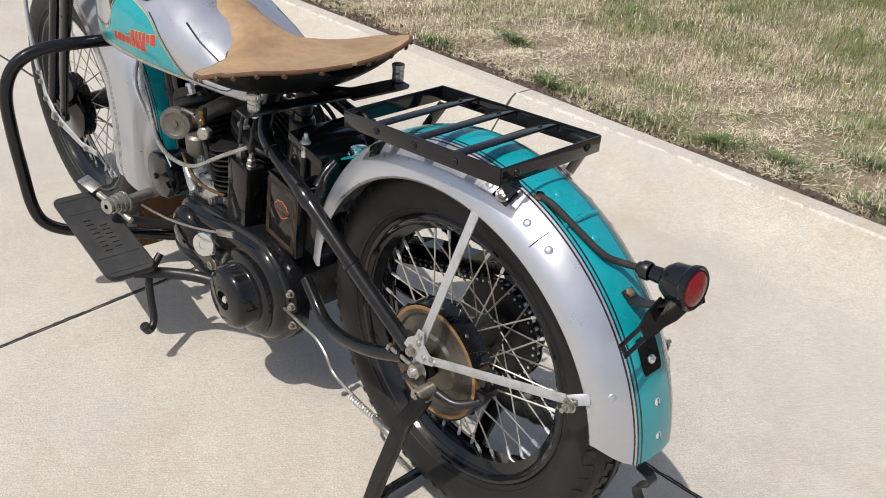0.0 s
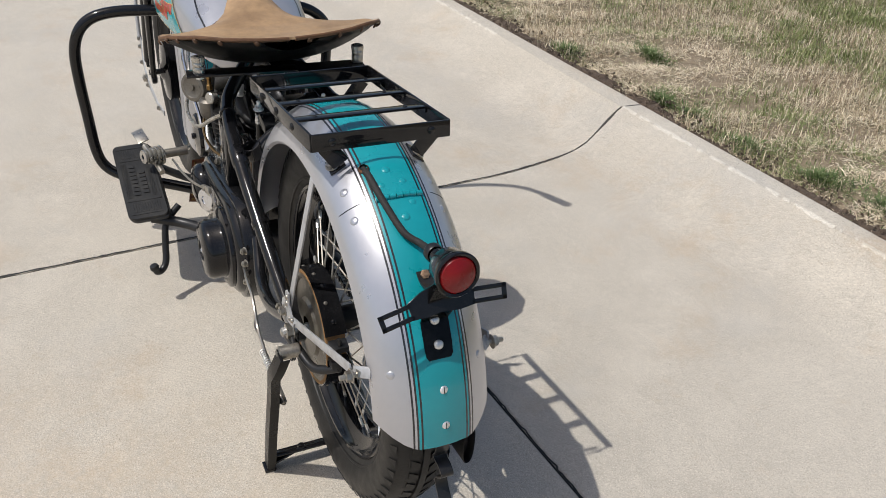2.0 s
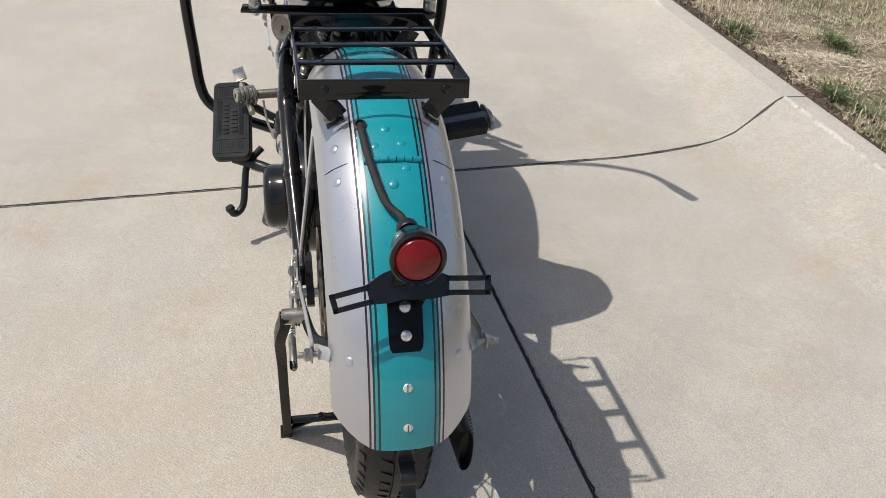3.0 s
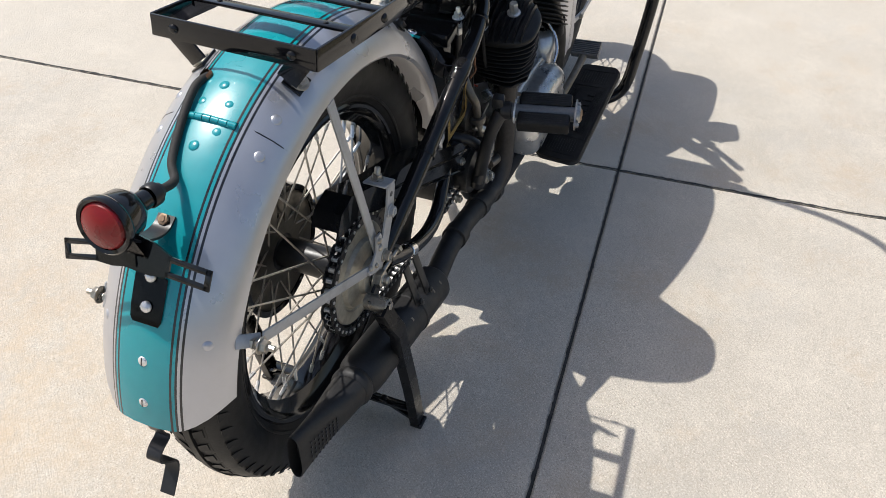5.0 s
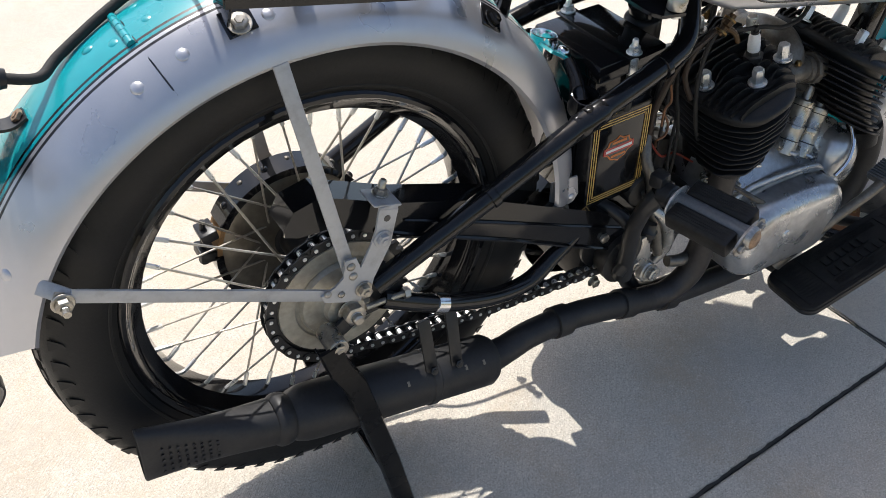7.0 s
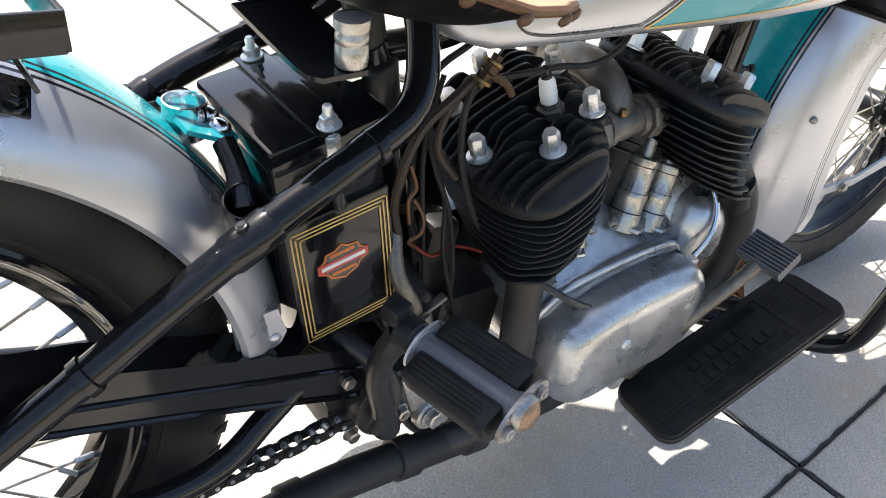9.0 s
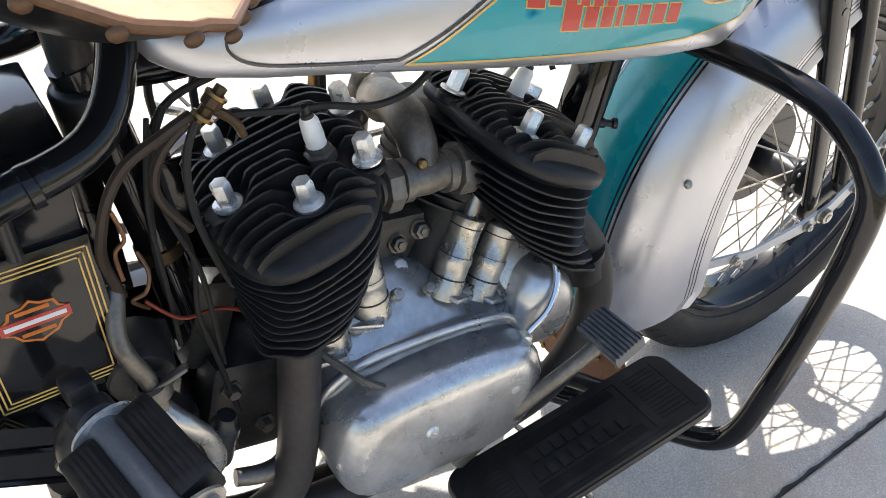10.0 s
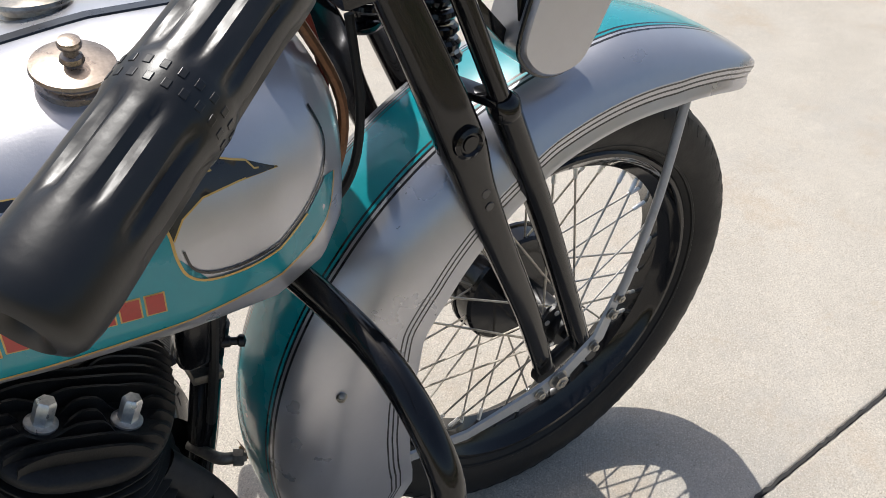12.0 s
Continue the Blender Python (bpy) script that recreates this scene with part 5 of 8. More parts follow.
# ---- rear brake, sprocket, chain ----
AY = (0, 1, 0)
bm = bmesh.new()
lathe(bm, [(0.02, 0.088), (0.05, 0.087), (0.055, 0.082), (0.088, 0.080), (0.092, 0.084), (0.099, 0.084), (0.099, 0.05), (0.09, 0.046), (0.03, 0.046)], C, AY, 48)
drum = part("rear_brake", bm, DRUM, bike, "bare steel rear brake drum with outside band")
bm = bmesh.new()
lathe(bm, [(0.099, 0.0845), (0.1055, 0.0845), (0.1055, 0.05), (0.099, 0.05)], C, AY, 48, close=True)
part("brake_lining", bm, LINING, drum, "tan woven lining")
bm = bmesh.new()
M = frame_of(AY)
n = 60
rows = []
for i in range(n):
    a = radians(12 + 336 * i / (n - 1)) + math.pi * 0.93
    rows.append([bm.verts.new((C[0] + r * math.cos(a), C[1] + y, C[2] + r * math.sin(a))) for r, y in ((0.1055, 0.084), (0.1085, 0.085), (0.1085, 0.047), (0.0985, 0.047), (0.0985, 0.0495), (0.1055, 0.0498))])
for a, b in zip(rows, rows[1:]):
    for k in range(6):
        bm.faces.new((a[k], a[(k + 1) % 6], b[(k + 1) % 6], b[k]))
bm.faces.new(rows[0][::-1])
bm.faces.new(rows[-1])
for i in range(9):
    a = radians(35 + 36 * i) + math.pi
    rivet(bm, V(C[0] + 0.1085 * math.cos(a), 0.066, C[2] + 0.1085 * math.sin(a)), (math.cos(a), 0, math.sin(a)), 0.005, 0.0035)
part("brake_band", bm, BLACK, drum, "black brake band")
for i in range(9):
    a = radians(53 + 36 * i) + math.pi
    bm = bmesh.new()
    rivet(bm, V(C[0] + 0.1085 * math.cos(a), 0.072, C[2] + 0.1085 * math.sin(a)), (math.cos(a), 0, math.sin(a)), 0.0036, 0.0022)
    part("rivet", bm, CRUST, drum)
bm = bmesh.new()
box(bm, pose(C[0] - 0.112, 0.067, C[2] + 0.032, 0, -15, 0), (0.022, 0.032, 0.014), 0.002)
box(bm, pose(C[0] - 0.115, 0.067, C[2] + 0.002, 0, 5, 0), (0.022, 0.032, 0.014), 0.002)
tube(bm, [(C[0] - 0.118, 0.067, C[2] - 0.012), (C[0] - 0.116, 0.067, C[2] + 0.05)], 0.004, 8, 1)
tube(bm, [(C[0] - 0.118, 0.067, C[2] - 0.01), (C[0] - 0.08, 0.10, C[2] - 0.03), (C[0] - 0.02, 0.115, C[2] - 0.02), (C[0] + 0.03, 0.118, C[2] - 0.03)], 0.008, 10)
part("brake_clamp", bm, SATIN, drum)
# brake rod with its return spring
bm = bmesh.new()
tube(bm, [(0.02, 0.135, 0.225), (0.11, 0.135, 0.237), (0.185, 0.131, 0.243), (0.235, 0.128, 0.250), (0.262, 0.126, 0.276), (0.30, 0.122, 0.290), (0.36, 0.118, 0.290), (0.45, 0.105, 0.278)], 0.0035, 8)
part("brake_rod", bm, NICKEL, drum, "bright brake rod")
bm = bmesh.new()
tube(bm, [V(0.10 + 0.0022 * a * 0.5, 0.135 + 0.0062 * math.cos(a), 0.2365 + 0.0062 * math.sin(a)) for a in np.arange(0, 66, 0.6)], 0.0014, 6, 1)
part("return_spring", bm, CAD, drum)
bm = bmesh.new()
lathe(bm, [(0.0045, 0), (0.007, 0.004), (0.007, 0.075), (0.004, 0.08)], (0.098, 0.135, 0.2345), (-1, 0, -0.11), 14)
part("rod_sleeve", bm, NICKEL, drum)

SPR_Y = -0.081
bm = bmesh.new()
teeth = 42
pts = []
for i in range(teeth * 4):
    a = 2 * math.pi * i / (teeth * 4)
    pts.append((0.0975 if i % 4 in (0, 1) else 0.0895, a))
fr = [bm.verts.new((C[0] + r * math.cos(a), SPR_Y - 0.003, C[2] + r * math.sin(a))) for r, a in pts]
bk = [bm.verts.new((C[0] + r * math.cos(a), SPR_Y + 0.003, C[2] + r * math.sin(a))) for r, a in pts]
bm.faces.new(fr)
bm.faces.new(bk[::-1])
k = len(fr)
for i in range(k):
    bm.faces.new((fr[i], fr[(i + 1) % k], bk[(i + 1) % k], bk[i]))
spr = part("rear_sprocket", bm, SATIN, bike, "greasy rear chain sprocket", smooth=False)
bm = bmesh.new()
lathe(bm, [(0.083, -0.0835), (0.082, -0.087), (0.062, -0.088), (0.060, -0.085), (0.056, -0.085), (0.053, -0.092), (0.04, -0.096), (0.03, -0.099), (0.028, -0.108), (0.015, -0.110), (0.015, -0.07)], C, AY, 48)
part("sprocket_hub", bm, HUBFACE, spr, "oily steel hub face")


def chain():
    c1, r1 = V(C[0], 0, C[2]), 0.0935
    c2, r2 = V(0.465, 0, 0.315), 0.038
    d = c2 - c1
    L = d.length
    base = math.atan2(d.z, d.x)
    off = math.acos((r1 - r2) / L)
    up1, up2 = [c + V(math.cos(base + off), 0, math.sin(base + off)) * r for c, r in ((c1, r1), (c2, r2))]
    lo1, lo2 = [c + V(math.cos(base - off), 0, math.sin(base - off)) * r for c, r in ((c1, r1), (c2, r2))]
    path = []
    a0, a1 = base + off, base - off + 2 * math.pi
    for i in range(41):
        a = a0 + (a1 - a0) * i / 40
        path.append(c1 + V(math.cos(a), 0, math.sin(a)) * r1)
    for i in range(1, 30):
        f = i / 30
        path.append(lo1.lerp(lo2, f) - V(0, 0, 0.012 * math.sin(math.pi * f)))
    a0, a1 = base - off, base + off
    for i in range(21):
        a = a0 + (a1 - a0) * i / 20
        path.append(c2 + V(math.cos(a), 0, math.sin(a)) * r2)
    for i in range(1, 30):
        path.append(up2.lerp(up1, i / 30))
    path.append(path[0])
    s = [0]
    for a, b in zip(path, path[1:]):
        s.append(s[-1] + (b - a).length)
    count = 2 * round(s[-1] / 0.0159 / 2)
    pitch = s[-1] / count
    at = [V(*[float(np.interp(i * pitch, s, [p[k] for p in path])) for k in range(3)]) for i in range(count + 1)]
    bm = bmesh.new()
    box(bm, pose(0.04, SPR_Y, 0.4995), (0.004, 0.004, 0.004), 0)
    top = part("drive_chain", bm, SATIN, bike, "oily black roller chain")

    def link(half, bright):
        bm = bmesh.new()
        for y in (-half, half):
            o = []
            for cx, a0 in ((pitch / 2, -90), (-pitch / 2, 90)):
                for q in range(5):
                    a = radians(a0 + 45 * q)
                    o.append((cx + 0.0066 * math.cos(a), 0.0066 * math.sin(a)))
            o = [(x, z * (0.72 if abs(x) < pitch * 0.3 else 1)) for x, z in o]
            plate(bm, o, 0.0016, pose(0, y + 0.0008, 0, 90, 0, 0))
        for x in (-pitch / 2, pitch / 2):
            tube(bm, [(x, -half - 0.002, 0), (x, half + 0.002, 0)], 0.0042 if bright else 0.0026, 8, 1, mat=1)
        me = part("link", bm, [SATIN, CAD], top, smooth=False)
        return me

    a, b = link(0.0085, False), link(0.0062, True)
    for i in range(count):
        p, q = at[i], at[i + 1]
        t = (q - p).normalized()
        m = Matrix.Translation((p + q) / 2 + V(0, SPR_Y, 0)) @ Matrix.Rotation(-math.atan2(t.z, t.x), 4, "Y")
        src = a if i % 2 else b
        if i < 2:
            src.matrix_basis = m
        else:
            share("link", src, m, top)


chain()
# chain guard
bm = bmesh.new()
up = [(-0.062, 0.528), (-0.05, 0.55), (-0.018, 0.560), (0.083, 0.522), (0.208, 0.488), (0.35, 0.430), (0.495, 0.372)]
lo = [(-0.062, 0.520), (-0.045, 0.514), (0.0, 0.515), (0.05, 0.490), (0.13, 0.455), (0.264, 0.402), (0.43, 0.330), (0.495, 0.306)]
m = Matrix(((1, 0, 0, 0), (0, 0, -1, -0.092), (0, 1, 0, 0), (0, 0, 0, 1)))
plate(bm, up + lo[::-1], 0.0025, m)
for a, b in zip(up, up[1:]):
    bar(bm, (a[0], -0.074, a[1]), (b[0], -0.074, b[1]), 0.042, 0.0025, (0.3, 0, 1), 0)
tube(bm, [(x, -0.095, z + 0.004) for x, z in lo[3:]], 0.003, 6, 2)
tube(bm, [(0.09, -0.0955, 0.496), (0.208, -0.0955, 0.455), (0.265, -0.0955, 0.434), (0.35, -0.0955, 0.402), (0.44, -0.0955, 0.370), (0.485, -0.0955, 0.354)], 0.0024, 6, 2)
guard = part("chain_guard", bm, BLACK, bike, "black pressed-steel chain guard")

# ---- exhaust ----
bm = bmesh.new()
tube(bm, [(0.646, -0.114, 0.462), (0.647, -0.117, 0.38), (0.645, -0.121, 0.29), (0.634, -0.122, 0.235), (0.60, -0.117, 0.200), (0.555, -0.113, 0.199)], 0.0205, 20, 8)
ex = part("exhaust", bm, PIPE, bike, "heat-dulled black exhaust with fishtail end")
bm = bmesh.new()
tube(bm, [(0.965, -0.10, 0.468), (1.0, -0.118, 0.418), (1.017, -0.124, 0.36), (1.01, -0.126, 0.29), (0.97, -0.122, 0.225), (0.90, -0.115, 0.188), (0.78, -0.112, 0.176), (0.62, -0.112, 0.182), (0.55, -0.114, 0.199), (0.46, -0.116, 0.220), (0.40, -0.117, 0.231), (0.345, -0.118, 0.234), (0.30, -0.120, 0.233), (0.262, -0.121, 0.223), (0.235, -0.121, 0.218)], [0.021, 0.021, 0.021, 0.021, 0.02, 0.019, 0.019, 0.019, 0.021, 0.021, 0.0205, 0.0205, 0.0205, 0.021, 0.0235], 20, 8)
part("front_pipe", bm, EXHAUST, ex)
for p, d in (((0.500, -0.115, 0.211), (-1, 0, 0.23)), ((0.362, -0.1178, 0.2335), (-1, 0, 0.06)), ((0.60, -0.113, 0.187), (-1, 0, 0.22))):
    bm = bmesh.new()
    lathe(bm, [(0.0205, -0.014), (0.0245, -0.013), (0.0245, 0.013), (0.0205, 0.014)], p, d, 20)
    box(bm, Matrix.Translation(V(*p) + V(0, 0, -0.026)), (0.016, 0.006, 0.012), 0.001)
    part("pipe_clamp", bm, EXHAUST, ex)
mf, mr = V(0.232, -0.121, 0.218), V(-0.085, -0.116, 0.256)
ax = (mr - mf).normalized()
L = (mr - mf).length
bm = bmesh.new()
lathe(bm, [(0.022, -0.004), (0.033, 0.0), (0.0375, 0.008), (0.0375, 0.1), (0.0395, 0.102), (0.0395, 0.112), (0.0375, 0.114), (0.0375, L - 0.045), (0.0365, L - 0.028), (0.0325, L - 0.014), (0.030, L - 0.010), (0.0325, L - 0.006), (0.034, L), (0.034, L + 0.006), (0.0325, L + 0.010), (0.028, L + 0.014)], mf, ax, 32)
part("muffler", bm, EXHAUST, ex)
# fishtail
bm = bmesh.new()
rows = []
n = 28
st = [(0.0, 0.029, 0.029), (0.02, 0.028, 0.028), (0.05, 0.0245, 0.029), (0.09, 0.018, 0.034), (0.13, 0.0135, 0.040), (0.160, 0.0115, 0.0445), (0.162, 0.010, 0.043), (0.14, 0.0085, 0.038)]
for k, (d, wy, wz) in enumerate(st):
    c0 = mr + ax * (0.012 + d) + V(0, 0, 0.006 * d / 0.16)
    rows.append([bm.verts.new(c0 + V(0.3 * (-(wz) * math.sin(a)) * (d / 0.162) * 0.1, wy * math.copysign(abs(math.cos(a)) ** 0.8, math.cos(a)), wz * math.copysign(abs(math.sin(a)) ** (0.9 if d < 0.1 else 0.75), math.sin(a)))) for a in [2 * math.pi * i / n for i in range(n)]])
for a, b in zip(rows, rows[1:]):
    for i in range(n):
        bm.faces.new((a[i], a[(i + 1) % n], b[(i + 1) % n], b[i]))
bm.faces.new(rows[-1])
part("fishtail", bm, EXHAUST, ex, "flattened black fishtail outlet")
bm = bmesh.new()
for i in range(8):
    for j in range(5):
        p = mr + ax * (0.088 + i * 0.009) + V(0, -0.0195 + 0.00085 * i, 0.003 + (j - 2) * (0.0065 + 0.0005 * i))
        disc(bm, p, (0, -1, 0), 0.0019, 0.0014, 6, 0)
part("perforation", bm, STRIPE, ex)
for d, top in ((0.07, V(0.16, -0.113, 0.338)), (0.11, V(0.115, -0.118, 0.34))):
    bm = bmesh.new()
    p = mf + ax * d
    bar(bm, p + V(0, -0.02, 0.03), top, 0.018, 0.004, (0, 1, 0))
    hexagon(bm, p + V(0, -0.024, 0.036), (0, -1, 0.5), 0.006, 0.004)
    part("muffler_hanger", bm, SATIN, ex)
# small pale patches along the upper outer flank
for i, d in enumerate((0.028, 0.058, 0.15)):
    bm = bmesh.new()
    p = mf + ax * d + V(0, -0.0265, 0.0262)
    box(bm, Matrix.Translation(p) @ frame_of((0, -1, 1)).to_4x4(), (0.004, 0.007, 0.0008), 0.0003)
    part("pale_spot", bm, PARK, ex)


# ---- engine ----
bm = bmesh.new()
lathe(bm, [(0, -0.066), (0.09, -0.066), (0.108, -0.06), (0.115, -0.05), (0.117, 0.05), (0.110, 0.06), (0.095, 0.068), (0, 0.068)], (0.80, 0, 0.295), AY, 48)
box(bm, pose(0.80, 0, 0.36), (0.20, 0.13, 0.07), 0.012)
engine = part("engine", bm, ALU, bike, "air-cooled side-valve V-twin engine with aluminium crankcase")


bm = bmesh.new()
box(bm, pose(0.628, 0.004, 0.285, 0, 8, 0), (0.10, 0.112, 0.13), 0.016)
box(bm, pose(0.600, 0.0, 0.385, 0, 12, 0), (0.045, 0.05, 0.11), 0.012)
neck = part("crankcase_neck", bm, GREASE, engine, "oily dark rear end of the crankcase")
for x, z in ((0.605, 0.325), (0.64, 0.262), (0.60, 0.252)):
    bm = bmesh.new()
    lathe(bm, [(0, 0), (0.011, 0), (0.011, 0.003), (0.0075, 0.003), (0.0075, 0.011), (0.006, 0.013), (0, 0.013)], (x, -0.051, z), (0, -1, 0), 6)
    part("mount_nut", bm, CRUST, neck)


def egg(w, a, b, n=36, power=2.9, skew=0.0, off=0.0):
    """Closed outline, half length w along x, from y = -a to y = b; skew draws its foot sideways."""
    out = []
    for i in range(n):
        t = 2 * math.pi * i / n
        c, s = math.cos(t), math.sin(t)
        e = 2 / power
        x = w * math.copysign(abs(c) ** e, c)
        y = math.copysign(abs(s) ** e, s)
        y = y * b if y > 0 else y * a
        x *= 1 - (0.10 * (y / -a) ** 2 if y < 0 else 0)
        out.append((x + off + skew * max(0.0, -y / a), y))
    return out


def cylinder_unit(name, head, tilt, label, port, bolts, plug_at, wide, deep, skew, off):
    """A cast-iron barrel with single fins and a finned head, about its own axis; port: where the fins run to, in that frame."""
    M = Matrix.Translation(head) @ Matrix.Rotation(radians(tilt), 4, "Y")

    def layer(bm, levels):
        """Joins closed outlines, each (points, height)."""
        rows = [[bm.verts.new(M @ V(x, y, z)) for x, y in o] for o, z in levels]
        q = len(rows[0])
        for a, b in zip(rows, rows[1:]):
            for i in range(q):
                bm.faces.new((a[i], a[(i + 1) % q], b[(i + 1) % q], b[i]))
        bm.faces.new(rows[0][::-1])
        bm.faces.new(rows[-1])

    def scaled(o, k):
        cx, cy = sum(p[0] for p in o) / len(o), sum(p[1] for p in o) / len(o)
        return [(cx + (x - cx) * k, cy + (y - cy) * k) for x, y in o]

    def fin_outline(f, grow=1.0):
        """From the full outline below the head to a small ring about the port."""
        full, small = egg(wide * 0.975, deep * 0.98, 0.070, 48, 2.9, skew, off), egg(0.047, 0.040, 0.044, 48, 2.2)
        g = min(1.0, 0.98 * f ** 1.9)
        out = []
        for k, ((x, y), (a, b)) in enumerate(zip(full, small)):
            w = 1 + 0.012 * math.sin(7 * 2 * math.pi * k / 48 + 9 * f)
            out.append((((1 - g) * x + g * (port[0] + a)) * (w if y < 0.02 else 1), ((1 - g) * y + g * (port[1] + b)) * w))
        return scaled(out, grow)

    bm = bmesh.new()
    circle = [(0.053 * math.cos(2 * math.pi * k / 36), 0.053 * math.sin(2 * math.pi * k / 36)) for k in range(36)]
    layer(bm, [(circle, -0.22), (circle, -0.012)])
    layer(bm, [(fin_outline(1.0, 0.80), -0.106), (fin_outline(0.75, 0.86), -0.085), (fin_outline(0.5, 0.82), -0.063), (fin_outline(0.2, 0.82), -0.035), (fin_outline(0.0, 0.84), -0.012)])
    unit = part(name, bm, IRON, engine, label)
    for k in range(9):
        f = (k + 0.6) / 9
        z = -0.018 - 0.088 * f
        o = fin_outline(f)
        bm = bmesh.new()
        layer(bm, [(scaled(o, 0.985), z - 0.0017), (o, z - 0.0009), (o, z + 0.0009), (scaled(o, 0.985), z + 0.0017)])
        part("barrel_fin", bm, IRON, unit)
    # head
    bm = bmesh.new()
    o = egg(wide, deep, 0.072, 48, 2.9, skew, off)
    layer(bm, [(scaled(o, 0.985), -0.012), (o, -0.009), (o, -0.004), (scaled(o, 0.985), 0.0), (scaled(o, 0.93), 0.0035), (scaled(o, 0.84), 0.0065), (scaled(o, 0.70), 0.0085)])
    hd = part("cylinder_head", bm, IRON, unit, "finned black cylinder head")
    dense = egg(wide * 0.965, deep * 0.97, 0.069, 300, 2.9, skew, off)
    for k in range(15):
        y = -0.128 + 0.0128 * k
        span = [x for x, yy in dense if abs(yy - y) < 0.0035]
        if len(span) < 2 or max(span) - min(span) < 0.03:
            continue
        mid, half = (max(span) + min(span)) / 2, (max(span) - min(span)) / 2
        n = 26
        top = []
        for i in range(n + 1):
            x = mid - half + 2 * half * i / n
            h = 0.027 * (1 - 0.9 * ((x - mid) / (half + 0.004)) ** 4) * (1 - 0.30 * max(0, (-y - 0.07) / 0.05))
            for bx, by in bolts + [plug_at]:
                d2 = ((x - bx) / 0.021) ** 2 + ((y - by) / 0.021) ** 2
                h -= 0.022 * math.exp(-d2 * d2)
            top.append((x, max(h, 0.0015)))
        bm = bmesh.new()
        A = [bm.verts.new(M @ V(x, y - 0.0016, z)) for x, z in top]
        B = [bm.verts.new(M @ V(x, y + 0.0016, z)) for x, z in top]
        A0 = [bm.verts.new(M @ V(x, y - 0.0028, -0.003)) for x, z in top]
        B0 = [bm.verts.new(M @ V(x, y + 0.0028, -0.003)) for x, z in top]
        for i in range(n):
            bm.faces.new((A[i], A[i + 1], B[i + 1], B[i]))
            bm.faces.new((A0[i], A0[i + 1], A[i + 1], A[i]))
            bm.faces.new((B[i], B[i + 1], B0[i + 1], B0[i]))
        for i in (0, n):
            bm.faces.new((A0[i], A[i], B[i], B0[i]))
        part("head_fin", bm, IRON, unit)
    up = M.to_3x3() @ V(0, 0, 1)
    for x, y in bolts:
        bm = bmesh.new()
        disc(bm, M @ V(x, y, -0.004), up, 0.0145, 0.009, 20)
        part("head_boss", bm, IRON, unit)
        bm = bmesh.new()
        lathe(bm, [(0, 0), (0.0135, 0), (0.0135, 0.002), (0.0125, 0.0026), (0.0075, 0.003), (0, 0.003)], M @ V(x, y, 0.0085), up, 20)
        part("washer", bm, CAD, unit)
        bm = bmesh.new()
        lathe(bm, [(0, 0), (0.0088, 0), (0.0088, 0.0205), (0.0072, 0.023), (0, 0.0235)], M @ V(x, y, 0.0105), up, 6)
        part("head_bolt", bm, CAD, unit, "bright hexagon head bolt")
    pl = M @ V(plug_at[0], plug_at[1], 0.0)
    bm = bmesh.new()
    lathe(bm, [(0, 0), (0.0165, 0), (0.0165, 0.006), (0.0145, 0.007), (0.0145, 0.018), (0.011, 0.020), (0.0105, 0.026), (0, 0.026)], pl, up, 6)
    plug = part("spark_plug", bm, CRUST, unit, "spark plug with white porcelain")
    bm = bmesh.new()
    lathe(bm, [(0.0092, 0.024), (0.0088, 0.03), (0.0092, 0.034), (0.0083, 0.05), (0.006, 0.055)], pl, up, 18)
    part("plug_insulator", bm, PORCELAIN, unit)
    bm = bmesh.new()
    lathe(bm, [(0.006, 0.054), (0.0055, 0.058), (0.004, 0.059), (0.004, 0.066), (0, 0.067)], pl, up, 12)
    part("plug_terminal", bm, SATIN, unit)
    return unit, M


rear_unit, MR = cylinder_unit("rear_cylinder", V(0.676, -0.020, 0.568), -19, "black cast-iron rear cylinder", (-0.066, -0.098), [(0.044, -0.080), (-0.020, -0.094), (-0.073, -0.046), (-0.05, 0.03), (0.064, 0.0), (0.01, 0.055)], (0.014, -0.052), 0.083, 0.150, -0.028, -0.010)
front_unit, MF = cylinder_unit("front_cylinder", V(0.911, -0.020, 0.561), 22, "black cast-iron front cylinder", (0.088, -0.099), [(-0.033, -0.084), (0.035, -0.091), (-0.064, 0.0), (0.064, 0.02), (-0.02, 0.055)], (0.006, -0.012), 0.090, 0.146, -0.030, 0.020)
for k in range(8):
    bm = bmesh.new()
    disc(bm, MF @ V(-0.014, 0.022, -0.022 - 0.0115 * k), MF.to_3x3() @ V(0, 0, 1), 0.076 - 0.001 * k, 0.003, 40)
    part("barrel_fin", bm, IRON, front_unit)
bm = bmesh.new()
box(bm, pose(0.812, -0.018, 0.425, 0, 3, 0), (0.13, 0.055, 0.10), 0.014)
base = part("barrel_base", bm, GREASE, engine, "oily dark barrel flanges")
for x, y, z in ((0.789, -0.046, 0.445), (0.815, -0.046, 0.455)):
    bm = bmesh.new()
    hexagon(bm, (x, y, z), (0, -1, 0.3), 0.0085, 0.008, 0.011)
    part("base_nut", bm, CRUST, base)
# exhaust ports
for p, d in (((0.646, -0.116, 0.452), (0, 0, 1)), ((0.985, -0.117, 0.418), (-0.4, 0.05, 1))):
    bm = bmesh.new()
    lathe(bm, [(0.0215, -0.03), (0.0245, -0.028), (0.0245, -0.010), (0.0275, 0.0), (0.029, 0.010), (0, 0.012)], p, d, 24)
    part("exhaust_port", bm, IRON, engine)

